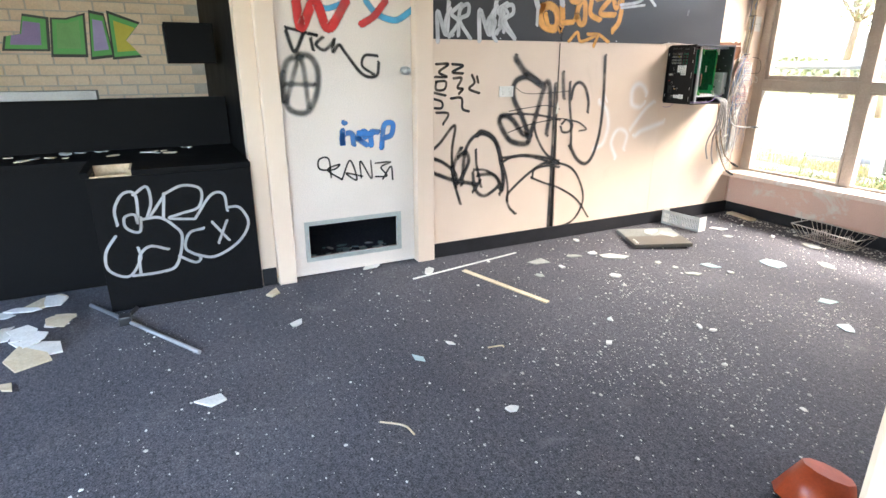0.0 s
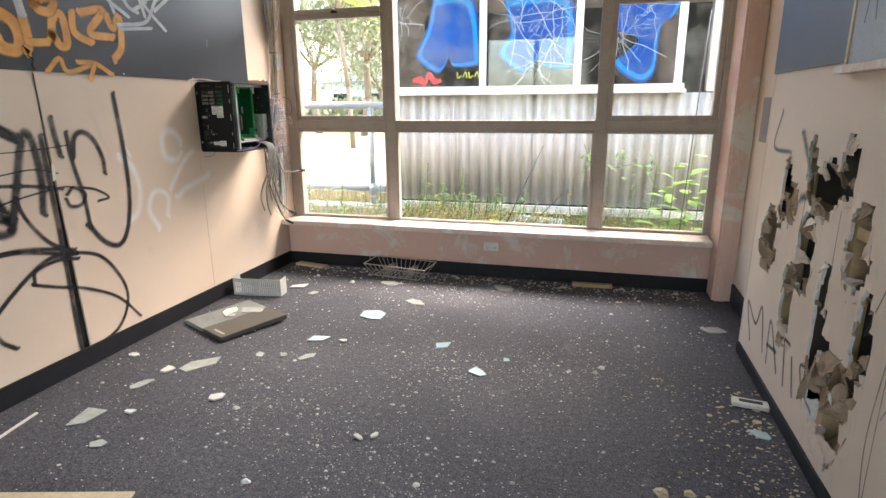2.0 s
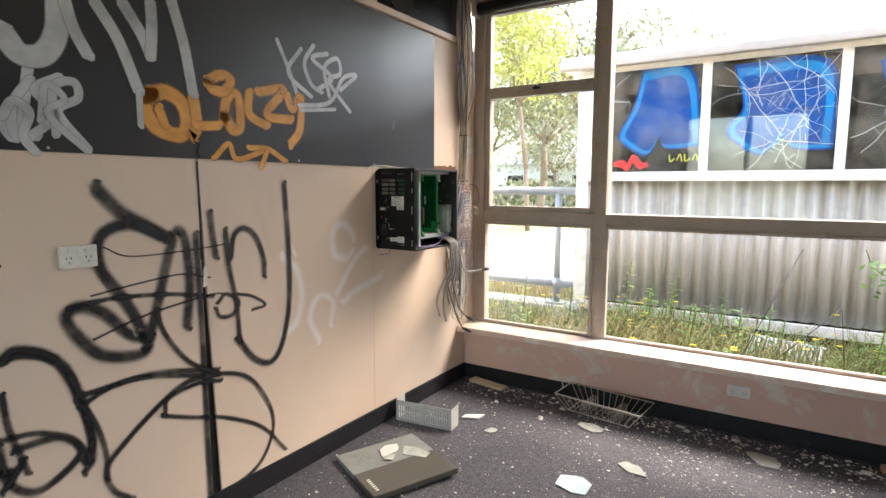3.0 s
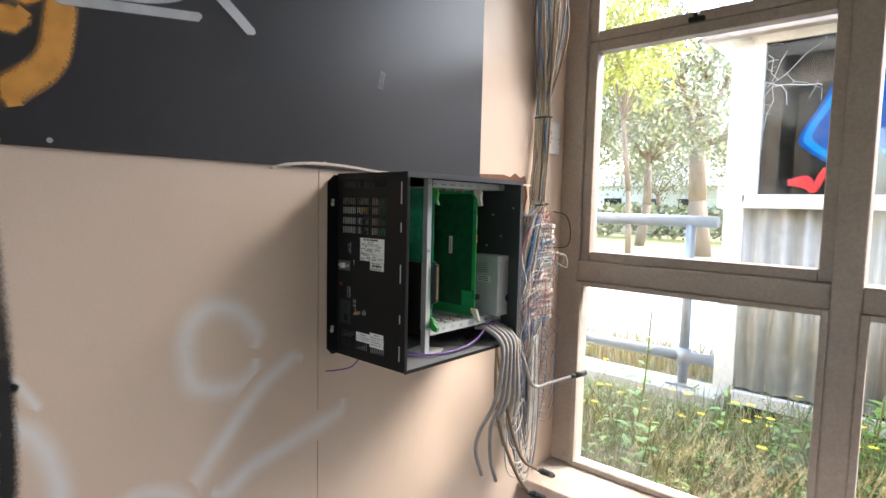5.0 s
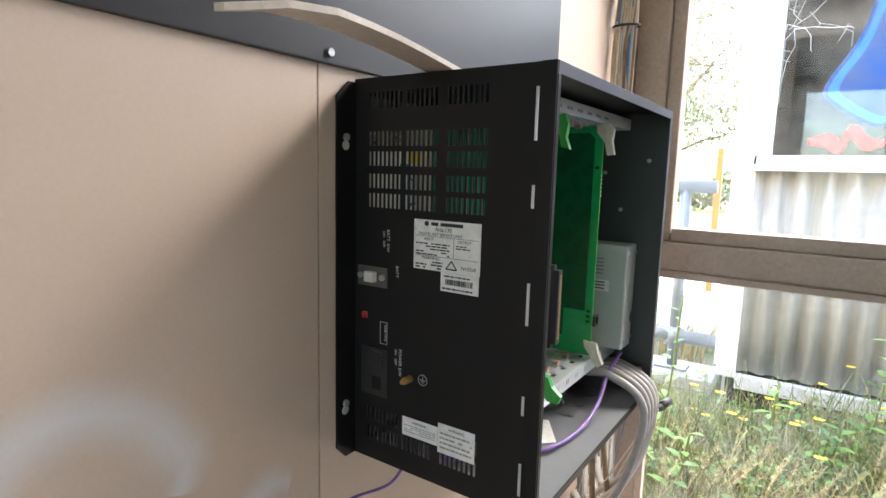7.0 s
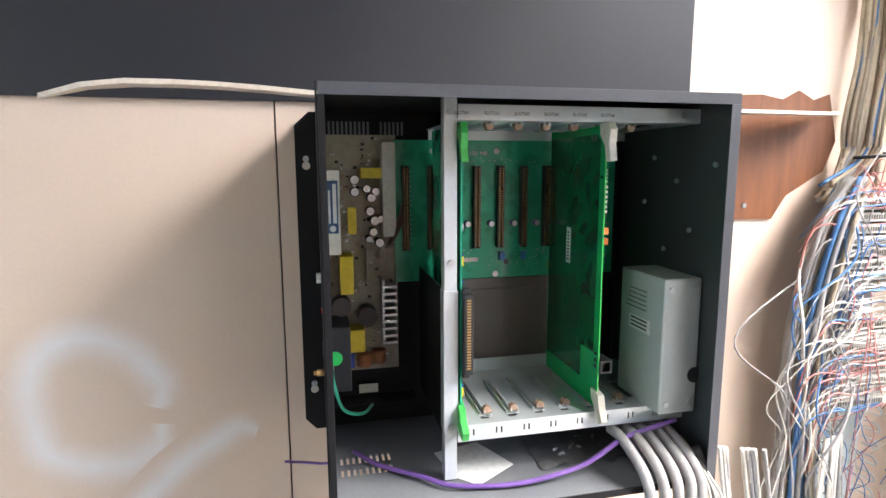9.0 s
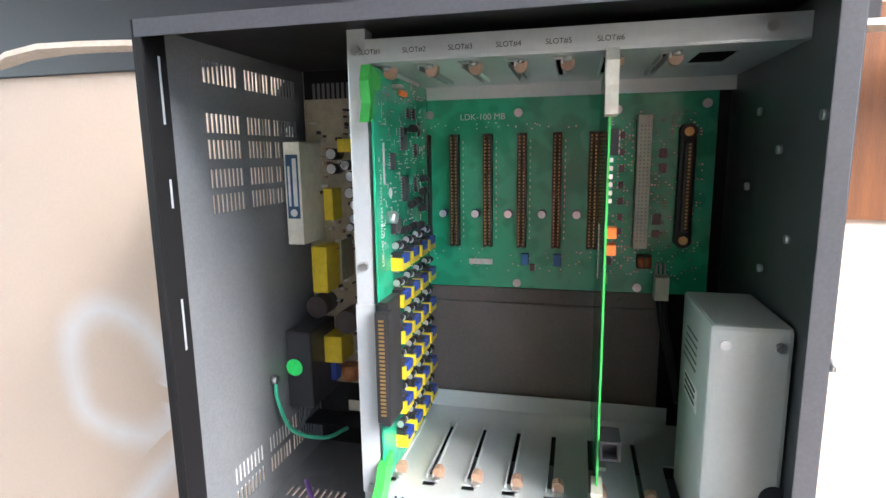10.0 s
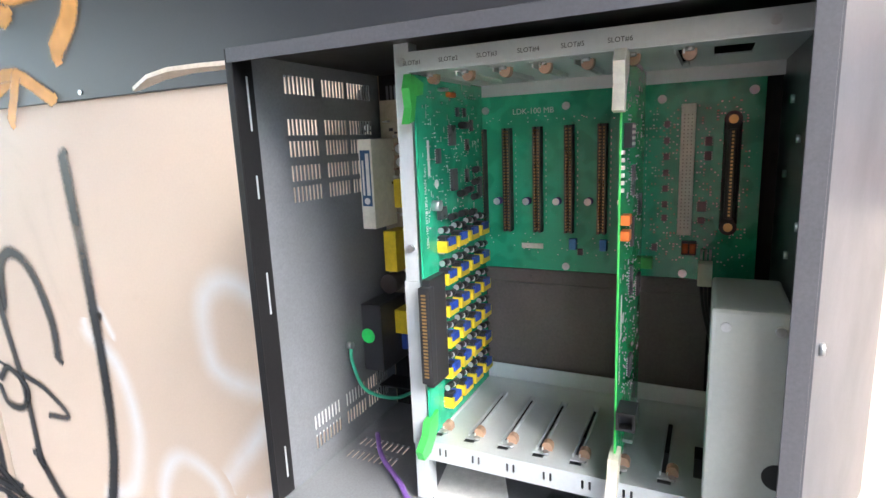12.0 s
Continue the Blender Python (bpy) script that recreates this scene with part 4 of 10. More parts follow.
def cabinet_shell():
    t = 0.0012
    boxpart("top_panel", (BXB, BXF, BY0, BY1, BZ1 - 2 * t, BZ1), M_CASE, cabinet, 0.0006)
    # left side: two skins with vent slots
    holes = []
    for x0, n in SLOT_GROUPS:
        for i in range(n):
            for z0, z1 in SLOT_ROWS:
                holes.append((x0 + i * 0.0062, x0 + i * 0.0062 + 0.0034, z0, z1))
    us = sorted({BXB, BXF, *(round(h[0], 5) for h in holes), *(round(h[1], 5) for h in holes)})
    zs = sorted({BZ0, BZ1 - 2 * t, *(h[2] for h in holes), *(h[3] for h in holes)})
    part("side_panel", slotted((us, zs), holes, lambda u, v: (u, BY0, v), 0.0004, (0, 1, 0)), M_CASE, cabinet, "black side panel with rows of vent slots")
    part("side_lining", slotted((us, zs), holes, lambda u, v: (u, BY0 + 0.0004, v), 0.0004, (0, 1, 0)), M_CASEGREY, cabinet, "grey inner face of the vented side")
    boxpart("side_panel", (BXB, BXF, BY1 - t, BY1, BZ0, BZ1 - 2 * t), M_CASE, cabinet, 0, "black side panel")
    boxpart("side_lining", (BXB, BXF - 0.002, BY1 - 2 * t, BY1 - t, BZ0, BZ1 - 2 * t), M_CASESHADE, cabinet, 0, "grey inner face, coloured darker for its shade")
    bh = []
    for i in range(9):
        for k in range(2):
            bh.append((4.118 + i * 0.0075, 4.1215 + i * 0.0075, -2.30 + k * 0.028, -2.282 + k * 0.028))
    ys = sorted({BY0 + 2 * t, BY1 - 2 * t, *(h[0] for h in bh), *(h[1] for h in bh)})
    xs = sorted({BXB, BXF, *(h[2] for h in bh), *(h[3] for h in bh)})
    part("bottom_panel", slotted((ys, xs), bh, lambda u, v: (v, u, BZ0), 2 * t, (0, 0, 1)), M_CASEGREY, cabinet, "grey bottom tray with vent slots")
    boxpart("bottom_lip", (BXF, BXF + 0.0015, BY0, BY1, BZ0 - 0.002, BZ0 + 0.006), M_CASE, cabinet)
    boxpart("top_lip", (BXF, BXF + 0.0015, BY0, BY1, BZ1 - 0.012, BZ1), M_CASESHEEN, cabinet, 0.0005)
    for y0, y1 in ((BY0 - 0.0005, BY0 + 0.006), (BY1 - 0.012, BY1 + 0.0005)):
        boxpart("front_lip", (BXF, BXF + 0.0016, y0, y1, BZ0 + 0.006, BZ1 - 0.012), M_CASE if y0 < BY0 else M_CASESHEEN, cabinet, 0.0005)
    boxpart("back_panel", (BXB, BXB + t, BY0 + 2 * t, BY1 - 2 * t, BZ0 + 2 * t, BZ1 - 2 * t), M_CASE, cabinet)
    # slotted vents in the back near the top, seen as pale bars
    bm = bmesh.new()
    for i in range(10):
        bx(bm, BXB + t, BXB + t + 0.0008, 4.118 + i * 0.0058, 4.121 + i * 0.0058, 1.452, 1.470)
    for i in range(6):
        bx(bm, BXB + t, BXB + t + 0.0008, 4.188 + i * 0.0058, 4.191 + i * 0.0058, 1.452, 1.470)
    part("back_vent", bm, M_CASEGREY, cabinet, "pale vent slots")
    # catches along the fold of the side
    for z0, z1 in ((1.415, 1.464), (1.352, 1.374), (1.238, 1.280), (1.146, 1.166), (1.060, 1.095)):
        boxpart("catch_slot", (-2.1715, -2.1685, BY0 - 0.0008, BY0 + 0.0004, z0, z1), M_ZINC, cabinet, 0.0003, "bare steel slot edge")
    boxpart("fold", (-2.166, BXF + 0.001, BY0 - 0.0026, BY0 - 0.0005, BZ0 + 0.002, BZ1), M_CASE, cabinet, 0.0006)
    boxpart("side_return", (-2.178, BXF, BY0 + 0.0009, BY0 + 0.0028, BZ0 + 0.004, BZ1 - 0.004), M_CASE, cabinet, 0.0004, "black inner return with scuffed slots")
    for z0, z1 in ((1.415, 1.464), (1.352, 1.374), (1.238, 1.280), (1.060, 1.095)):
        boxpart("catch_slot", (-2.1705, -2.1685, BY0 + 0.0028, BY0 + 0.0034, z0, z1), M_ZINC, cabinet, 0.0003)
    # wall flange with clipped corners and keyholes
    for y0, s in ((BY0, -1),):
        bm = bmesh.new()
        o = [(y0, BZ0), (y0 + s * 0.016, BZ0 + 0.0), (y0 + s * 0.031, BZ0 + 0.016), (y0 + s * 0.031, BZ1 - 0.022), (y0 + s * 0.012, BZ1 - 0.004), (y0, BZ1 - 0.004)]
        slab(bm, o, 0.002, Matrix(((0, 0, 1, BXB), (1, 0, 0, 0), (0, 1, 0, 0), (0, 0, 0, 1))))
        part("wall_flange", bm, M_CASE, cabinet)
        for z in (1.420, 1.105):
            bm = bmesh.new()
            cyl(bm, (BXB + 0.002, y0 + s * 0.017, z), (BXB + 0.005, y0 + s * 0.017, z), 0.0042, seg=12)
            part("keyhole_screw", bm, M_STEEL, cabinet, "steel fixing screw")
            bm = bmesh.new()
            cyl(bm, (BXB + 0.002, y0 + s * 0.017, z - 0.009), (BXB + 0.0026, y0 + s * 0.017, z - 0.009), 0.0055, seg=12)
            part("keyhole", bm, M_IVORY, cabinet, "keyhole with bare wall showing")
    # screws inside the right wall
    for x, z in ((-2.30, 1.42), (-2.25, 1.39), (-2.22, 1.33), (-2.27, 1.30), (-2.20, 1.25), (-2.32, 1.36), (-2.18, 1.41)):
        bm = bmesh.new()
        cyl(bm, (x, BY1 - 2 * t, z), (x, BY1 - 2 * t - 0.003, z), 0.0032, seg=10)
        part("stud_nut", bm, M_STEEL, cabinet)


cabinet_shell()


def bars(bm, y, x0, x1, z0, z1, rows, seed, fill=0.7, h=0.5, flip=1):
    """Lines of unreadable print on the cabinet's side as short bars."""
    rnd = random.Random(seed)
    for r in range(rows):
        z = z1 - (r + 0.5) * (z1 - z0) / rows
        hh = (z1 - z0) / rows * h / 2
        x = x0
        while x < x1:
            w = rnd.uniform(0.002, 0.008)
            if rnd.random() < fill:
                bx(bm, x, min(x + w, x1), y - 0.0003, y, z - hh, z + hh)
            x += w + 0.0012


def text(body, size, m, material, parent, name="print", align='LEFT'):
    cu = bpy.data.curves.new(name, 'FONT')
    cu.body, cu.size, cu.extrude, cu.align_x = body, size, 0.00008, align
    cu.materials.append(material)
    ob = new(name, cu)
    dg = bpy.context.evaluated_depsgraph_get()
    me = bpy.data.meshes.new_from_object(ob.evaluated_get(dg))
    bpy.data.objects.remove(ob)
    me.transform(m)
    ob = new(name, me)
    ob.parent = parent
    return ob


def side_face(x, z, y=BY0 - 0.0012, turn=0):
    """Print on the left side: reads from the wall towards the front."""
    return Matrix.Translation((x, y, z)) @ Matrix(((1, 0, 0, 0), (0, 0, -1, 0), (0, 1, 0, 0), (0, 0, 0, 1))) @ Matrix.Rotation(radians(turn), 4, 'Z')


def side_labels():
    y = BY0 - 0.0006
    lab = boxpart("rating_label", (-2.309, -2.2245, y, BY0, 1.279, 1.333), M_PAPERW, cabinet, 0, "white printed rating label")
    k = y - 0.0002
    text("DIGITAL KEY SERVICE UNIT", 0.0046, side_face(-2.303, 1.3165, k), M_INK, lab)
    text("Aria-130", 0.006, side_face(-2.281, 1.3215, k), M_INK, lab)
    text("INPUT", 0.0042, side_face(-2.295, 1.311, k), M_INK, lab)
    text("OUTPUT", 0.0042, side_face(-2.252, 1.311, k), M_INK, lab)
    text("WARNING", 0.0048, side_face(-2.298, 1.2905, k), M_INK, lab)
    text("N10568", 0.0055, side_face(-2.247, 1.2835, k), M_INK, lab)
    bm = bmesh.new()
    bars(bm, k, -2.306, -2.262, 1.2945, 1.309, 5, 3)
    bars(bm, k, -2.254, -2.232, 1.304, 1.309, 2, 4)
    bars(bm, k, -2.306, -2.270, 1.280, 1.2895, 3, 5)
    for z in (1.3155, 1.2943):
        bx(bm, -2.307, -2.227, k - 0.0003, k, z - 0.0002, z + 0.0002)
    bx(bm, -2.257, -2.2567, k - 0.0003, k, 1.2945, 1.3152)
    cyl(bm, (-2.292, k, 1.329), (-2.292, k - 0.0004, 1.329), 0.0028, seg=18)
    bx(bm, -2.286, -2.277, k - 0.0003, k, 1.3272, 1.3308)
    bx(bm, -2.274, -2.246, k - 0.0003, k, 1.3272, 1.3308)
    for a, b in (((-2.266, 1.2825), (-2.2525, 1.2825)), ((-2.2525, 1.2825), (-2.2592, 1.2915)), ((-2.2592, 1.2915), (-2.266, 1.2825))):
        cyl(bm, (a[0], k, a[1]), (b[0], k, b[1]), 0.0007, seg=6)
    part("label_print", bm, M_INK, lab, "small black print and maker's mark")
    lab = boxpart("serial_label", (-2.2725, -2.2255, y, BY0, 1.2585, 1.2788), M_PAPERW, cabinet, 0, "white barcode label")
    bm = bmesh.new()
    rnd = random.Random(9)
    x = -2.266
    while x < -2.233:
        w = rnd.choice((0.0004, 0.0007, 0.0011))
        bx(bm, x, x + w, k - 0.0003, k, 1.266, 1.272)
        x += w + rnd.choice((0.0005, 0.0009))
    bars(bm, k, -2.268, -2.236, 1.2735, 1.2765, 1, 6, 0.9)
    bars(bm, k, -2.270, -2.228, 1.2600, 1.2635, 1, 7, 0.9)
    part("barcode", bm, M_INK, lab)
    for x0, x1, z0, z1, s in ((-2.321, -2.2715, 1.082, 1.104, 11), (-2.271, -2.2235, 1.076, 1.110, 12)):
        lab = boxpart("warning_label", (x0, x1, y, BY0, z0, z1), M_PAPERW, cabinet, 0, "white warning label with small print")
        text("WARNING", 0.0042, side_face(x0 + 0.014, z1 - 0.006, k), M_INK, lab)
        bm = bmesh.new()
        bars(bm, k, x0 + 0.003, x1 - 0.003, z0 + 0.004, z1 - 0.008, 4, s, 0.85, 0.35)
        part("label_print", bm, surf("grey_ink", (0.3, 0.3, 0.3), None, 10, 0.6, bump=0), lab)
    # print straight on the case
    for s, x, z, sz in (("BATT. S/W", -2.3475, 1.318, 0.0055), ("ON   OFF", -2.3535, 1.316, 0.0045), ("BATT", -2.334, 1.278, 0.0055), ("FUSE TYPE", -2.350, 1.2065, 0.0042),
                        ("POWER S/W", -2.328, 1.182, 0.0058), ("ON   OFF", -2.334, 1.181, 0.0045)):
        text(s, sz, side_face(x, z, BY0 - 0.0003, -90), M_WHITEINK, cabinet, "case_print")
    bm = bmesh.new()
    for a, b in (((-2.356, 1.1835), (-2.346, 1.1835)), ((-2.356, 1.2095), (-2.346, 1.2095)), ((-2.356, 1.1835), (-2.356, 1.2095)), ((-2.346, 1.1835), (-2.346, 1.2095))):
        bx(bm, a[0] - 0.0002, b[0] + 0.0002, BY0 - 0.0006, BY0 - 0.0002, a[1] - 0.0002, b[1] + 0.0002)
    for i in range(20):
        a0, a1 = 2 * math.pi * i / 20, 2 * math.pi * (i + 1) / 20
        cyl(bm, (-2.2935 + 0.006 * math.cos(a0), BY0 - 0.0003, 1.153 + 0.006 * math.sin(a0)), (-2.2935 + 0.006 * math.cos(a1), BY0 - 0.0003, 1.153 + 0.006 * math.sin(a1)), 0.0004, seg=5)
    for dz, w in ((0.0, 0.004), (-0.0018, 0.0026), (-0.0034, 0.0012)):
        bx(bm, -2.2935 - w, -2.2935 + w, BY0 - 0.0006, BY0 - 0.0002, 1.153 + dz - 0.0003, 1.153 + dz + 0.0003)
    bx(bm, -2.2938, -2.2932, BY0 - 0.0006, BY0 - 0.0002, 1.153, 1.1572)
    part("case_print", bm, M_WHITEINK, cabinet, "white earth symbol and fuse frame")
    # battery socket
    s = boxpart("battery_socket", (-2.390, -2.346, BY0 - 0.0022, BY0, 1.250, 1.2735), M_BROWNPLATE, cabinet, 0.0006, "small metal plate with a white socket")
    bm = bmesh.new()
    bx(bm, -2.375, -2.361, BY0 - 0.009, BY0 - 0.002, 1.256, 1.268, 0.0008)
    part("socket", bm, M_IVORY, s)
    for x in (-2.385, -2.352):
        bm = bmesh.new()
        cyl(bm, (x, BY0 - 0.002, 1.262), (x, BY0 - 0.005, 1.262), 0.0035, seg=12)
        part("screw", bm, M_STEEL, s)
    bm = bmesh.new()
    cyl(bm, (-2.311, BY0, 1.151), (-2.311, BY0 - 0.012, 1.151), 0.0042, seg=12)
    cyl(bm, (-2.311, BY0 - 0.012, 1.151), (-2.311, BY0 - 0.016, 1.151), 0.0026, seg=12)
    part("earth_stud", bm, M_GOLD, cabinet, "brass earth stud")
    bm = bmesh.new()
    bx(bm, -2.382, -2.376, BY0 - 0.004, BY0, 1.211, 1.218, 0.0008)
    part("indicator", bm, surf("red_plastic", (0.5, 0.02, 0.015), None, 20, 0.3), cabinet, "red indicator")
    boxpart("mains_inlet", (-2.385, -2.345, BY0 - 0.001, BY0, 1.118, 1.176), M_BLACKPL, cabinet, 0.0004, "black mains inlet and switch")
    boxpart("rocker_switch", (-2.372, -2.352, BY0 - 0.004, BY0 - 0.001, 1.155, 1.173), M_BLACKPL, cabinet, 0.001)
    bm = bmesh.new()
    bx(bm, -2.368, -2.354, BY0 - 0.0014, BY0 - 0.001, 1.126, 1.142, 0.0)
    part("inlet_pins", bm, M_DARK, cabinet)


side_labels()


def card_cage():
    cage = new("card_cage")
    cage.parent = cabinet
    cage["label"] = "bright zinc-plated card cage with slotted guides"
    z0, x0, x1 = 1.106, -2.382, -2.214
    ya, yb = 4.246, 4.548
    guides = [4.2495 + 0.0347 * i for i in range(6)] + [4.463]

    def piece(name, dims, bev=0.0004, mat=M_ZINC, label=""):
        return boxpart(name, dims, mat, cage, bev, label)
    # post
    piece("post", (-2.231, -2.2155, 4.2305, 4.2455, 1.039, 1.484), 0.0008)
    piece("post_sleeve", (-2.232, -2.2145, 4.2295, 4.2465, 1.100, 1.268), 0.0006)
    for z in (1.466, 1.1055, 1.30):
        bm = bmesh.new()
        cyl(bm, (-2.2155, 4.238, z), (-2.2125, 4.238, z), 0.0038, seg=14)
        bx(bm, -2.2126, -2.2122, 4.2355, 4.2405, z - 0.0004, z + 0.0004)
        part("screw", bm, M_STEEL, cage, "cross-head screw")
    piece("divider", (-2.385, -2.232, 4.2315, 4.2330, 1.09, 1.268), 0, M_CASE, "dark steel divider")
    # shelves with slots: bottom and top
    holes = []
    for g in guides:
        holes.append((g - 0.0032, g + 0.0012, -2.335, -2.243))
        holes.append((g - 0.0055, g + 0.0055, -2.2335, -2.2265))
    holes.append((4.485, 4.512, -2.30, -2.245))
    ys = sorted({ya, yb, *(round(h[0], 5) for h in holes), *(round(h[1], 5) for h in holes)})
    xs = sorted({x0, x1, *(h[2] for h in holes), *(h[3] for h in holes)})
    part("bottom_shelf", slotted((ys, xs), holes, lambda u, v: (v, u, z0 - 0.0012), 0.0012, (0, 0, 1)), M_ZINC, cage)
    part("top_shelf", slotted((ys, xs), holes, lambda u, v: (v, u, 1.4565), 0.0012, (0, 0, 1)), M_ZINC, cage)
    sl = []
    y = ya + 0.012
    while y < yb - 0.02:
        sl += [(y, y + 0.0022, 1.0925, 1.1005), (y + 0.0062, y + 0.0084, 1.0925, 1.1005)]
        y += 0.0347
    ys = sorted({ya, yb, *(s[0] for s in sl), *(s[1] for s in sl)})
    part("front_lip", slotted((ys, [1.086, 1.0925, 1.1005, z0 - 0.0012]), sl, lambda u, v: (x1 - 0.001, u, v), 0.0012, (1, 0, 0)), M_ZINC, cage)
    lip = piece("top_rail", (x1 - 0.001, x1 + 0.0006, ya, yb, 1.4577, 1.4735))
    for i, g in enumerate(guides[:6]):
        text("SLOT#%d" % (i + 1), 0.0052, Matrix.Translation((x1 + 0.0008, g - 0.009, 1.4625)) @ Matrix(((0, 0, 1, 0), (1, 0, 0, 0), (0, 1, 0, 0), (0, 0, 0, 1))), M_INK, cage, "slot_print")
    piece("top_back_lip", (x0, x0 + 0.0012, ya, yb, 1.4435, 1.4565))
    piece("back_upstand", (x0, x0 + 0.0012, ya, 4.50, z0, 1.125))
    for zz, s in ((z0, 1), (1.4565, -1)):
        for g in guides:
            for a in (g + 0.0014, g - 0.0046):
                boxpart("guide_rib", (-2.338, -2.238, a, a + 0.0012, min(zz, zz + s * 0.0035), max(zz, zz + s * 0.0035)), M_ZINC, cage)
    for zz, s in ((z0, 1), (1.4565, -1)):
        for g in guides:
            bm = bmesh.new()
            arc = [math.pi * i / 8 for i in range(9)]
            o = [(g + 0.0058 - 0.005 * math.cos(a), zz + s * (0.0035 + 0.005 * math.sin(a))) for a in arc]
            o = [(o[0][0], zz + s * 0.0002)] + o + [(o[-1][0], zz + s * 0.0002)]
            slab(bm, o, 0.008, Matrix(((0, 0, 1, -2.2475), (1, 0, 0, 0), (0, 1, 0, 0), (0, 0, 0, 1))))
            part("earth_clip", bm, M_BROWNCLIP, cage, "tan spring clip")
            bm = bmesh.new()
            cyl(bm, (-2.234, g + 0.006, zz), (-2.234, g + 0.006, zz + s * 0.0025), 0.0032, seg=12)
            part("screw", bm, M_STEEL, cage)
    # screws on lip
    for y in (4.521,):
        bm = bmesh.new()
        cyl(bm, (x1, y, 1.4655), (x1 + 0.003, y, 1.4655), 0.0034, seg=12)
        part("screw", bm, M_STEEL, cage)
    piece("back_plate", (-2.3885, -2.3860, ya, 4.49, 1.10, 1.245), 0.0003, M_BROWNPLATE, "taupe metal back plate")
    for y in (4.30, 4.39, 4.45):
        bm = bmesh.new()
        cyl(bm, (-2.386, y, 1.236), (-2.384, y, 1.236), 0.0028, seg=10)
        part("rivet", bm, M_BROWNPLATE, cage)
    piece("back_plate_step", (-2.386, -2.384, ya, 4.49, 1.226, 1.229), 0.0003, M_BROWNPLATE)


card_cage()


def on_back(y, z, x=-2.3795):
    """Print on the backplane, read from the room."""
    return Matrix.Translation((x, y, z)) @ Matrix(((0, 0, 1, 0), (1, 0, 0, 0), (0, 1, 0, 0), (0, 0, 0, 1)))


def chips_on(bm_body, bm_pins, place, u, v, w, h, t=0.0025, pins=5):
    """A chip of size w by h at (u, v) on a board, with pin rows on its two long sides."""
    bx_on(bm_body, place, u - w / 2, u + w / 2, v - h / 2, v + h / 2, 0.0004, t)
    n = max(2, int(h / 0.0022))
    for i in range(n):
        vv = v - h / 2 + (i + 0.5) * h / n
        for s in (-1, 1):
            bx_on(bm_pins, place, u + s * w / 2 - 0.0007, u + s * w / 2 + 0.0009, vv - 0.0004, vv + 0.0004, 0.0, 0.0009)


def bx_on(bm, place, u0, u1, v0, v1, d0, d1):
    a, b = Vector(place(u0, v0, d0)), Vector(place(u1, v1, d1))
    bx(bm, min(a.x, b.x), max(a.x, b.x), min(a.y, b.y), max(a.y, b.y), min(a.z, b.z), max(a.z, b.z))


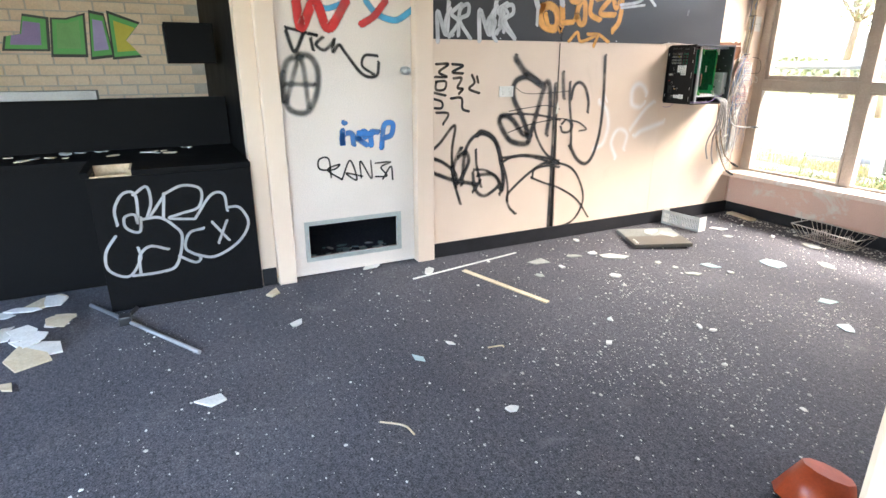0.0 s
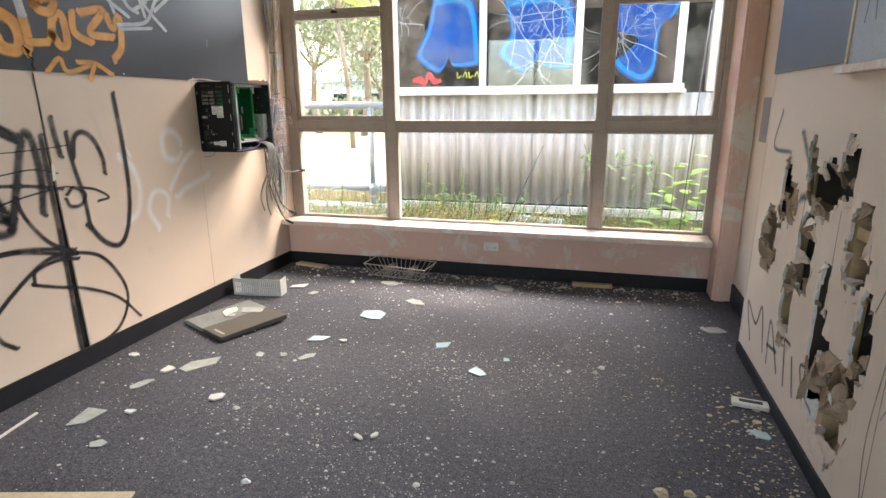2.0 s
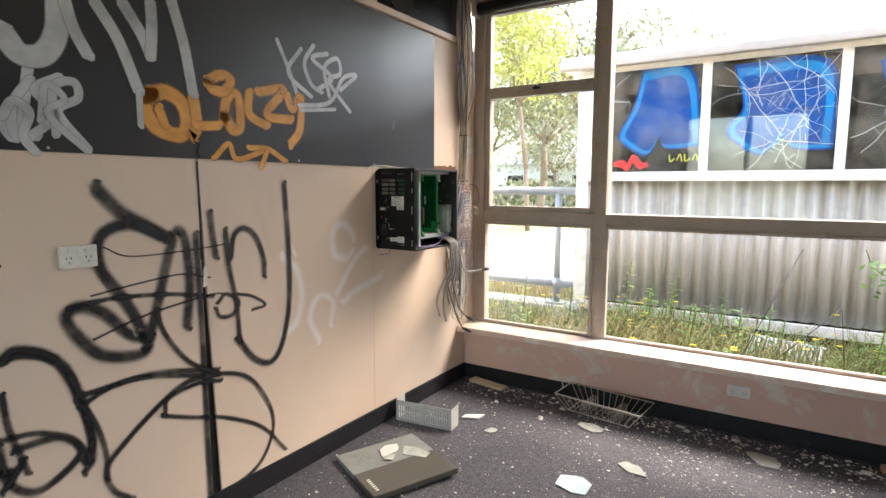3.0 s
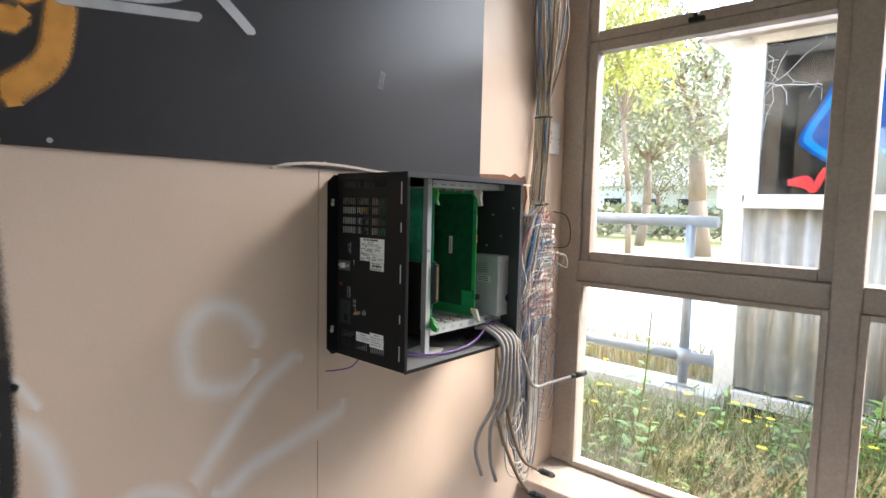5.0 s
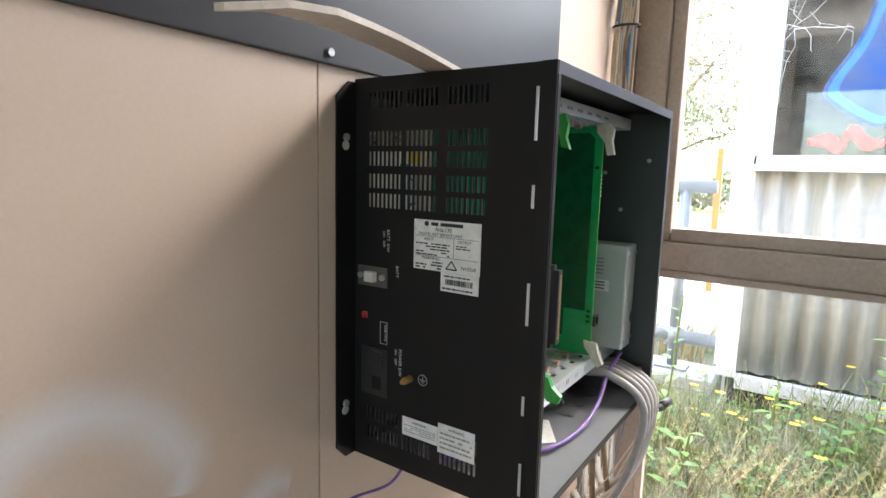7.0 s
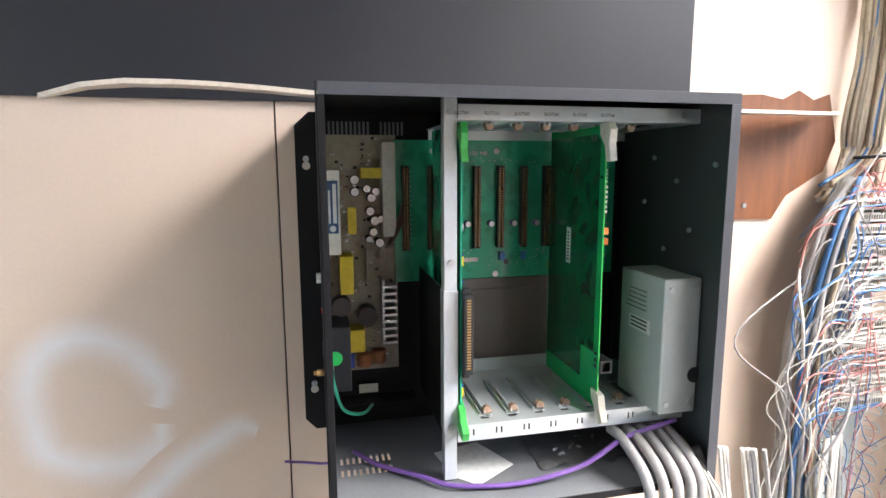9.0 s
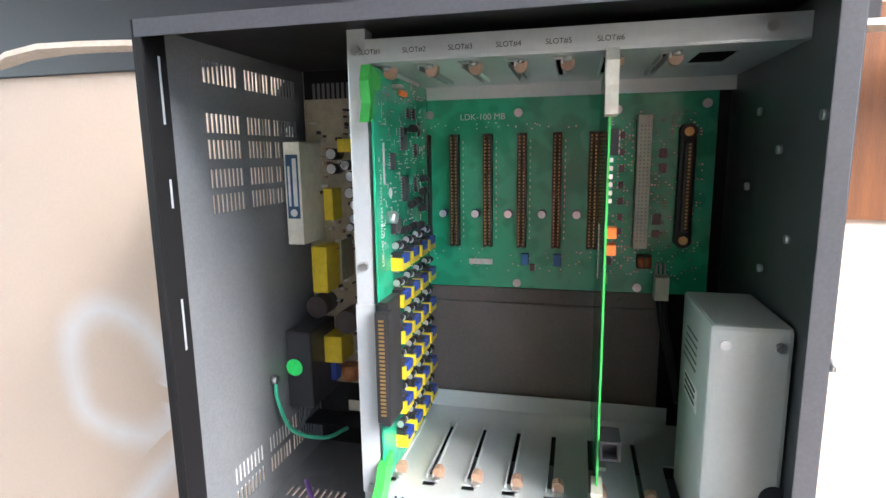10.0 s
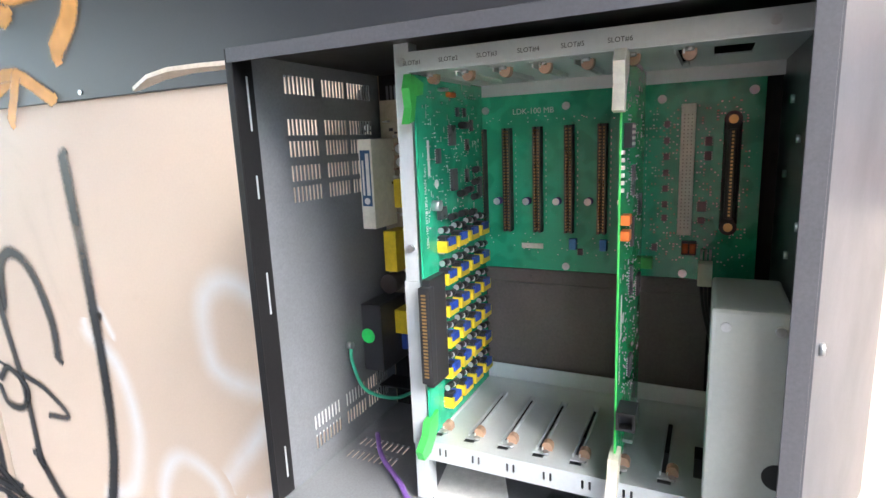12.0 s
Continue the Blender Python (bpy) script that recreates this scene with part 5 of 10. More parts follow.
def backplane():
    bp = boxpart("backplane", (-2.3825, -2.3805, 4.198, 4.530, 1.247, 1.4435), M_PCB, cabinet, 0.0002, "green backplane circuit board with a row of card connectors")
    x = -2.3805
    place = lambda u, v, d: (x + d, u, v)
    ycons = [4.2440 + 0.0349 * i for i in range(6)] + [4.2125]
    for i, y in enumerate(ycons):
        if i == 0:
            y += 0.004
        bm = bmesh.new()
        for dims in ((y - 0.0045, y - 0.0018), (y + 0.0018, y + 0.0045)):
            bx(bm, x, x + 0.0115, dims[0], dims[1], 1.292, 1.408)
        bx(bm, x, x + 0.0055, y - 0.0018, y + 0.0018, 1.292, 1.408)
        for k in range(32):
            z = 1.2945 + k * 0.0035
            bx(bm, x + 0.0055, x + 0.0112, y - 0.0018, y + 0.0018, z + 0.0026, z + 0.0035)
        c = part("card_connector", bm, M_PCBBLACK, bp, "dark edge-card connector")
        bm = bmesh.new()
        for k in range(32):
            z = 1.2945 + k * 0.0035
            for s in (-1, 1):
                bx(bm, x + 0.0056, x + 0.0118, y + s * 0.0022 - 0.0006, y + s * 0.0022 + 0.0006, z + 0.0004, z + 0.0022)
        part("contact_strip", bm, M_GOLD, bp, "copper-gold contacts")
    # beige and black board-to-board connectors
    bm = bmesh.new()
    bx(bm, x, x + 0.011, 4.4585, 4.4715, 1.294, 1.4225, 0.0006)
    d = part("din_connector", bm, M_IVORY, bp, "ivory pin connector")
    bm = bmesh.new()
    for k in range(32):
        for s in (-1, 0, 1):
            z = 1.302 + k * 0.00355
            bx(bm, x + 0.0108, x + 0.0113, 4.465 + s * 0.0034 - 0.0006, 4.465 + s * 0.0034 + 0.0006, z - 0.0006, z + 0.0006)
    tagged(part("pin_hole", bm, surf("pin_hole_tan", (0.35, 0.30, 0.2), None, 30, 0.6, bump=0), d), "tan pin holes", "", "", "stuff")
    bm = bmesh.new()
    bx(bm, x, x + 0.010, 4.4965, 4.5115, 1.304, 1.405, 0.003)
    bx(bm, x + 0.010, x + 0.018, 4.4995, 4.5085, 1.312, 1.397, 0.002)
    for z in (1.303, 1.406):
        cyl(bm, (x, 4.504, z), (x + 0.010, 4.504, z), 0.0078, seg=18)
    d = part("ribbon_connector", bm, M_BLACKPL, bp, "black screw-lock connector")
    bm = bmesh.new()
    for z in (1.303, 1.406):
        cyl(bm, (x + 0.010, 4.504, z), (x + 0.0115, 4.504, z), 0.0042, seg=14)
    for k in range(24):
        z = 1.315 + k * 0.0034
        bx(bm, x + 0.0178, x + 0.0186, 4.5030, 4.5050, z, z + 0.0018)
    part("contact_strip", bm, M_GOLD, d)
    # capacitors with silver tops
    for i in range(5):
        y = 4.2665 + 0.0343 * i
        bm = bmesh.new()
        cyl(bm, (x, y, 1.3265), (x + 0.010, y, 1.3265), 0.0042, seg=16)
        c = part("capacitor", bm, surf("cap_sleeve", (0.10, 0.08, 0.35), None, 20, 0.35, bump=0) if i == 0 else bpy.data.materials["cap_sleeve"], bp)
        bm = bmesh.new()
        cyl(bm, (x + 0.010, y, 1.3265), (x + 0.0106, y, 1.3265), 0.0039, seg=16)
        part("cap_top", bm, M_ALU, c)
    # board screws
    for y, z in ((4.344, 1.4285), (4.440, 1.4285), (4.520, 1.432), (4.344, 1.2525), (4.465, 1.2525), (4.252, 1.4285)):
        bm = bmesh.new()
        cyl(bm, (x, y, z), (x + 0.002, y, z), 0.0042, seg=16)
        bx(bm, x + 0.002, x + 0.0022, y - 0.0026, y + 0.0026, z - 0.0004, z + 0.0004)
        part("screw", bm, M_STEEL, bp, "cross-head screw")
    # print and label
    text("LDK-100 MB", 0.0088, on_back(4.284, 1.4225), M_WHITEINK, bp, "board_print")
    boxpart("board_label", (x, x + 0.0003, 4.2925, 4.318, 1.2715, 1.2775), M_PAPERW, bp, 0, "white printed strip")
    # chips
    rnd = random.Random(3)
    pins, cap, res = bmesh.new(), bmesh.new(), bmesh.new()
    for z in (1.404, 1.388, 1.372, 1.356, 1.340, 1.324, 1.310):
        chip = bmesh.new()
        chips_on(chip, pins, place, 4.4455, z, 0.005, 0.0065, 0.002)
        part("chip", chip, M_CHIP_IC, bp)
    for y, z, w, h in ((4.4835, 1.386, 0.006, 0.009), (4.4835, 1.372, 0.006, 0.009), (4.4800, 1.322, 0.008, 0.010), (4.480, 1.308, 0.006, 0.006), (4.437, 1.279, 0.005, 0.007), (4.36, 1.270, 0.005, 0.007)):
        chip = bmesh.new()
        chips_on(chip, pins, place, y, z, w, h, 0.003)
        part("chip", chip, M_CHIP_IC, bp)
    for i in range(420):
        y, z = round(rnd.uniform(4.428, 4.52) / 0.0032) * 0.0032, round(rnd.uniform(1.262, 1.425) / 0.0028) * 0.0028
        bx_on(res if rnd.random() < 0.6 else cap, place, y, y + rnd.uniform(0.0008, 0.002), z, z + rnd.uniform(0.0008, 0.0016), 0, 0.0008)
    for i in range(60):
        y, z = rnd.uniform(4.252, 4.425), rnd.choice((rnd.uniform(1.262, 1.288), rnd.uniform(1.412, 1.42)))
        bx_on(res, place, y, y + 0.0012, z, z + 0.001, 0, 0.0006)
    for y0 in ycons:
        for k in range(16):
            bx_on(res, place, y0 + 0.0075, y0 + 0.0082, 1.30 + k * 0.0066, 1.3025 + k * 0.0066, 0, 0.0003)
    tagged(part("chip_pin", pins, M_SOLDER, bp), "tinned pins", "", "", "stuff")
    tagged(part("small_component", cap, M_BROWNCLIP, bp), "tiny soldered components", "", "", "stuff")
    tagged(part("solder_pad", res, M_SOLDER, bp), "tinned pads", "", "", "stuff")
    for y, z in ((4.3525, 1.279), (4.3855, 1.279)):
        boxpart("blue_block", (x, x + 0.007, y - 0.0038, y + 0.0038, z - 0.006, z + 0.006), surf("sky_blue_part", (0.05, 0.25, 0.62), None, 20, 0.4), bp, 0.0006, "blue film capacitor")
    boxpart("terminal", (x, x + 0.010, 4.424, 4.436, 1.257, 1.269), M_GREENPL, bp, 0.0006, "green screw terminal")
    bm = bmesh.new()
    bx(bm, x, x + 0.008, 4.463, 4.477, 1.273, 1.287, 0.001)
    k = part("coil_frame", bm, M_BLACKPL, bp)
    bm = bmesh.new()
    for y in (4.4665, 4.4735):
        cyl(bm, (x + 0.006, y, 1.275), (x + 0.006, y, 1.285), 0.0034, seg=12)
    part("coil", bm, surf("copper_winding", (0.6, 0.2, 0.07), None, 60, 0.4, metal=0.6), k, "copper choke")
    bm = bmesh.new()
    bx(bm, x + 0.004, x + 0.020, 4.4795, 4.4925, 1.2445, 1.268, 0.0008)
    part("power_plug", bm, M_IVORY, bp, "white power plug")
    bm = bmesh.new()
    for k in range(3):
        cyl(bm, (x + 0.004 + 0.002, 4.482 + k * 0.004, 1.268), (x + 0.002, 4.482 + k * 0.004, 1.279), 0.0012, seg=8)
    part("plug_pins", bm, M_SOLDER, bp)
    for k in range(3):
        bm = bmesh.new()
        tube(bm, [(x + 0.012, 4.483 + k * 0.004, 1.245), (x + 0.016, 4.486 + k * 0.003, 1.22), (x + 0.02, 4.496 + k * 0.002, 1.18), (x + 0.02, 4.505, 1.14)], 0.0016)
        part("power_lead", bm, M_BLACKPL, bp)


backplane()


def subscriber_card():
    """First card: rows of yellow line transformers on its right-hand face."""
    y0 = 4.2490
    c = boxpart("line_card", (-2.372, -2.2135, y0, y0 + 0.0016, 1.109, 1.4545), M_PCB, cabinet, 0, "green line card with rows of yellow transformers")
    place = lambda u, v, d: (u, y0 + 0.0016 + d, v)
    sil = bmesh.new()
    for r in range(6):
        for k in range(4):
            yel, blu, core = bmesh.new(), bmesh.new(), bmesh.new()
            u = -2.2565 - k * 0.0302
            v = 1.2985 - r * 0.0325 + k * 0.0006
            if v < 1.12:
                v = 1.128
            ob_parts = ((yel, -0.0115, 0.0115, -0.008, -0.0025, 0.0, 0.0105), (yel, -0.0115, -0.008, -0.0025, 0.003, 0, 0.0105), (yel, 0.008, 0.0115, -0.0025, 0.003, 0, 0.0105),
                        (blu, -0.0075, 0.0065, -0.002, 0.0055, 0, 0.0115), (core, 0.001, 0.0105, 0.0032, 0.0075, 0, 0.0085))
            for b, a0, a1, b0, b1, d0, d1 in ob_parts:
                bx_on(b, place, u + a0, u + a1, v + b0, v + b1, d0, d1)
            tr = part("transformer", yel, M_YELLOW, c)
            part("winding", blu, M_BLUE, tr, "blue winding")
            part("core", core, M_BLACKPL, tr, "black core")
            for q in range(5):
                bx_on(sil, place, u - 0.010 + q * 0.0046, u - 0.0092 + q * 0.0046, v - 0.0098, v - 0.008, 0, 0.006)
            for q in (0, 1):
                uu, vv = u + 0.006 - q * 0.014, v + 0.0135 - q * 0.002
                cap = bmesh.new()
                cyl(cap, place(uu - 0.006, vv, 0.004), place(uu + 0.004, vv, 0.004), 0.0033, seg=10)
                part("capacitor", cap, M_BLACKPL, c)
                cyl(sil, place(uu + 0.0041, vv, 0.004), place(uu + 0.0049, vv, 0.004), 0.0031, seg=10)
    tagged(part("tinned_lead", sil, M_SOLDER, c, "tinned leads"), "tinned leads", "", "", "stuff")
    pins, small = bmesh.new(), bmesh.new()
    for u, v, w, h in ((-2.285, 1.402, 0.013, 0.020), (-2.286, 1.358, 0.013, 0.022), (-2.252, 1.383, 0.007, 0.014), (-2.322, 1.392, 0.006, 0.012), (-2.320, 1.360, 0.006, 0.014), (-2.335, 1.412, 0.005, 0.012),
                       (-2.355, 1.345, 0.008, 0.022), (-2.30, 1.425, 0.004, 0.009), (-2.318, 1.425, 0.004, 0.009)):
        chip = bmesh.new()
        chips_on(chip, pins, place, u, v, w, h, 0.0032)
        part("chip", chip, M_CHIP_IC, c)
    rnd = random.Random(8)
    for i in range(170):
        u, v = round(rnd.uniform(-2.365, -2.225) / 0.006) * 0.006, round(rnd.uniform(1.315, 1.445) / 0.004) * 0.004
        bx_on(small, place, u, u + rnd.uniform(0.0008, 0.0022), v, v + rnd.uniform(0.0006, 0.0014), 0, 0.0008)
    for i in range(90):
        u, v = rnd.uniform(-2.365, -2.245), rnd.uniform(1.115, 1.31)
        bx_on(small, place, u, u + rnd.uniform(0.001, 0.003), v, v + 0.001, 0, 0.0012)
    tagged(part("chip_pin", pins, M_SOLDER, c), "tinned pins", "", "", "stuff")
    tagged(part("small_component", small, M_SOLDER, c), "tiny soldered components", "", "", "stuff")
    ink = bmesh.new()
    for i in range(120):
        u, v = rnd.uniform(-2.36, -2.222), rnd.uniform(1.31, 1.448)
        if rnd.random() < 0.5:
            bx_on(ink, place, u, u + 0.0005, v, v + rnd.uniform(0.002, 0.007), 0, 0.0003)
        else:
            bx_on(ink, place, u, u + rnd.uniform(0.002, 0.006), v, v + 0.0005, 0, 0.0003)
    part("silk_print", ink, M_WHITEINK, c, "white printed marks")
    for u, v, L in ((-2.30, 1.343, 0.014), (-2.318, 1.345, 0.012), (-2.335, 1.336, 0.013), (-2.275, 1.322, 0.012), (-2.30, 1.322, 0.013), (-2.325, 1.320, 0.012), (-2.34, 1.365, 0.010), (-2.338, 1.352, 0.012), (-2.31, 1.412, 0.016)):
        cap = bmesh.new()
        cyl(cap, place(u - L / 2, v, 0.0045), place(u + L / 2, v, 0.0045), 0.0036, seg=12)
        part("capacitor", cap, M_BLACKPL, c)
    bm = bmesh.new()
    bx(bm, -2.243, -2.2085, y0 + 0.0016, y0 + 0.010, 1.166, 1.272, 0.0015)
    bx(bm, -2.213, -2.2015, y0 + 0.001, y0 + 0.0125, 1.172, 1.266, 0.0015)
    k = part("line_connector", bm, M_BLACKPL, c, "long black multi-pin connector")
    bm = bmesh.new()
    for i in range(25):
        z = 1.179 + i * 0.0033
        bx(bm, -2.2016, -2.2008, y0 + 0.0045, y0 + 0.009, z, z + 0.0017)
    part("contact_strip", bm, M_GOLD, k)
    for z0, s in ((1.452, 1), (1.113, -1)):
        bm = bmesh.new()
        pts = [(-2.226, z0 - s * 0.004), (-2.204, z0 + s * 0.002), (-2.199, z0 - s * 0.010), (-2.2015, z0 - s * 0.026), (-2.196, z0 - s * 0.040), (-2.2065, z0 - s * 0.037), (-2.2115, z0 - s * 0.016), (-2.224, z0 - s * 0.014)]
        if s < 0:
            pts = [(-2.226, 1.135), (-2.207, 1.130), (-2.202, 1.118), (-2.189, 1.108), (-2.193, 1.098), (-2.207, 1.099), (-2.216, 1.108), (-2.224, 1.119)]
        slab(bm, pts, 0.0075, Matrix(((1, 0, 0, 0), (0, 0, 1, y0 - 0.003), (0, 1, 0, 0), (0, 0, 0, 1))))
        part("ejector_lever", bm, M_GREENPL, c, "bright green ejector lever")
    boxpart("card_label", (-2.2365, -2.2325, y0 + 0.0016, y0 + 0.0019, 1.365, 1.398), M_PAPERW, c)
    bm = bmesh.new()
    cyl(bm, place(-2.249, 1.357, 0), place(-2.249, 1.357, 0.0003), 0.0042, seg=16)
    part("check_sticker", bm, M_PAPERW, c, "round white sticker")
    bm = bmesh.new()
    cyl(bm, place(-2.240, 1.337, 0), place(-2.240, 1.337, 0.008), 0.005, seg=14)
    part("capacitor", bm, M_ALU, c, "silver-topped capacitor")
    boxpart("regulator", (-2.262, -2.247, y0 + 0.0016, y0 + 0.006, 1.322, 1.334), M_CHIP_IC, c, 0.0005, "black regulator tab")
    bm = bmesh.new()
    bx(bm, -2.293, -2.276, y0 + 0.0016, y0 + 0.006, 1.4385, 1.4435, 0.0018)
    part("varistor", bm, M_ORANGE, c, "orange disc part")
    bm = bmesh.new()
    bx(bm, -2.268, -2.258, y0 + 0.0016, y0 + 0.010, 1.443, 1.446, 0.001)
    part("fuse_clip", bm, M_STEEL, c)
    text("LDK-100 DTIB12/24 MAIN Rev.1", 0.0058, Matrix.Translation((-2.2275, y0 + 0.0018, 1.298)) @ Matrix(((0, 1, 0, 0), (0, 0, 1, 0), (1, 0, 0, 0), (0, 0, 0, 1))), M_WHITEINK, c, "board_print")


subscriber_card()


def trunk_card():
    """Second card: chips and a network socket on its right-hand face, plain green on the other."""
    y0 = 4.4235
    c = boxpart("trunk_card", (-2.372, -2.2165, y0, y0 + 0.0016, 1.109, 1.4545), M_PCB2, cabinet, 0, "bright green trunk card")
    boxpart("card_edge", (-2.2165, -2.2155, y0, y0 + 0.0016, 1.112, 1.4545), M_PCBEDGE, c)
    place = lambda u, v, d: (u, y0 + 0.0016 + d, v)
    pins, small = bmesh.new(), bmesh.new()
    for u, v, w, h in ((-2.277, 1.357, 0.009, 0.026), (-2.277, 1.312, 0.009, 0.026), (-2.277, 1.268, 0.009, 0.026), (-2.282, 1.186, 0.016, 0.018), (-2.33, 1.33, 0.012, 0.02), (-2.335, 1.25, 0.02, 0.02)):
        chip = bmesh.new()
        chips_on(chip, pins, place, u, v, w, h, 0.003)
        part("chip", chip, M_CHIP_IC, c)
    rnd = random.Random(12)
    for i in range(220):
        u, v = rnd.choice((rnd.uniform(-2.262, -2.25), rnd.uniform(-2.325, -2.29), rnd.uniform(-2.36, -2.24))), round(rnd.uniform(1.15, 1.43) / 0.0035) * 0.0035
        u = round(u / 0.006) * 0.006
        bx_on(small, place, u, u + rnd.uniform(0.0008, 0.002), v, v + rnd.uniform(0.0006, 0.0016), 0, 0.0008)
    tagged(part("chip_pin", pins, M_SOLDER, c), "tinned pins", "", "", "stuff")
    for i in range(70):
        u, v = round(rnd.uniform(-2.36, -2.222) / 0.008) * 0.008, round(rnd.uniform(1.13, 1.44) / 0.006) * 0.006
        bx_on(small, place, u, u + rnd.choice((0.0005, 0.005)), v, v + rnd.choice((0.0005, 0.004)), 0, 0.0003)
    tagged(part("small_component", small, M_SOLDER, c), "tiny soldered components", "", "", "stuff")
    bm = bmesh.new()
    bx(bm, -2.2455, -2.226, y0 + 0.0016, y0 + 0.008, 1.3855, 1.4045, 0.0005)
    d = part("dip_switch", bm, M_BLACKPL, c)
    bm = bmesh.new()
    for k in range(4):
        bx(bm, -2.2395, -2.2255, y0 + 0.008, y0 + 0.0088, 1.3875 + k * 0.0044, 1.3898 + k * 0.0044)
    part("switch_tabs", bm, M_IVORY, d)
    for z in (1.3300, 1.3175):
        boxpart("indicator", (-2.2305, -2.2175, y0 + 0.0016, y0 + 0.0085, z - 0.004, z + 0.004), M_ORANGE, c, 0.0006, "orange indicator block")
    bm = bmesh.new()
    bx(bm, -2.236, -2.2115, y0 + 0.0016, y0 + 0.0172, 1.155, 1.1715, 0.0006)
    mouth = [f for f in bm.faces if f.normal.x > 0.9 and f.calc_area() > 1e-4]
    bmesh.ops.inset_region(bm, faces=mouth, thickness=0.0024)
    ex = bmesh.ops.extrude_discrete_faces(bm, faces=mouth)
    for f in ex["faces"]:
        for v in f.verts:
            v.co.x -= 0.010
    part("network_socket", bm, M_BLACKPL, c, "black modular socket")
    bm = bmesh.new()
    bx(bm, -2.292, -2.279, y0 + 0.0016, y0 + 0.007, 1.1215, 1.127, 0.002)
    part("varistor", bm, M_ORANGE, c, "orange disc part")
    boxpart("fuse_clip", (-2.272, -2.258, y0 + 0.0016, y0 + 0.010, 1.119, 1.1225), M_STEEL, c, 0.0004)
    boxpart("card_label", (-2.2335, -2.2295, y0 + 0.0016, y0 + 0.0019, 1.228, 1.266), M_PAPERW, c)
    bm = bmesh.new()
    cyl(bm, place(-2.243, 1.243, 0), place(-2.243, 1.243, 0.0003), 0.0048, seg=16)
    part("check_sticker", bm, M_PAPERW, c)
    text("LDK-100 PRIB", 0.007, Matrix.Translation((-2.2275, y0 + 0.0019, 1.190)) @ Matrix(((0, 1, 0, 0), (0, 0, 1, 0), (1, 0, 0, 0), (0, 0, 0, 1))), M_WHITEINK, c, "board_print")
    for k in range(6):
        boxpart("edge_led", (-2.2185, -2.2155, y0 + 0.0016, y0 + 0.004, 1.352 + k * 0.0058, 1.355 + k * 0.0058), M_IVORY, c)
    # copper fill on the plain face, short of the front edge and stepped low down
    bm = bmesh.new()
    slab(bm, [(-2.370, 1.135), (-2.262, 1.135), (-2.262, 1.178), (-2.228, 1.178), (-2.228, 1.436), (-2.236, 1.444), (-2.370, 1.444)], 0.0003, Matrix(((1, 0, 0, 0), (0, 0, 1, y0 - 0.0004), (0, 1, 0, 0), (0, 0, 0, 1))))
    part("copper_fill", bm, M_PCBFILL, c, "dark green copper-filled area")
    for z in (1.392, 1.176, 1.168, 1.160):
        boxpart("trace_mark", (-2.2255, -2.2195, y0 - 0.0004, y0 - 0.0001, z, z + 0.004), M_PCBFILL, c)
    # label on the plain face
    lb = boxpart("back_label", (-2.312, -2.300, y0 - 0.0008, y0 - 0.0004, 1.278, 1.326), M_PAPERW, c, 0, "white printed strip")
    bm = bmesh.new()
    for k in range(9):
        bx(bm, -2.309, -2.304, y0 - 0.0011, y0 - 0.0008, 1.282 + k * 0.0045, 1.2845 + k * 0.0045)
    part("label_print", bm, M_INK, lb)
    for pts in ([(-2.226, 1.4555), (-2.207, 1.4570), (-2.2005, 1.448), (-2.2025, 1.432), (-2.1985, 1.413), (-2.2085, 1.412), (-2.2125, 1.430), (-2.224, 1.443)],
                [(-2.226, 1.133), (-2.207, 1.130), (-2.203, 1.116), (-2.195, 1.100), (-2.202, 1.094), (-2.2105, 1.102), (-2.216, 1.113), (-2.224, 1.122)]):
        bm = bmesh.new()
        slab(bm, pts, 0.0085, Matrix(((1, 0, 0, 0), (0, 0, 1, y0 - 0.0035), (0, 1, 0, 0), (0, 0, 0, 1))))
        part("ejector_lever", bm, M_IVORY, c, "white ejector lever")


trunk_card()


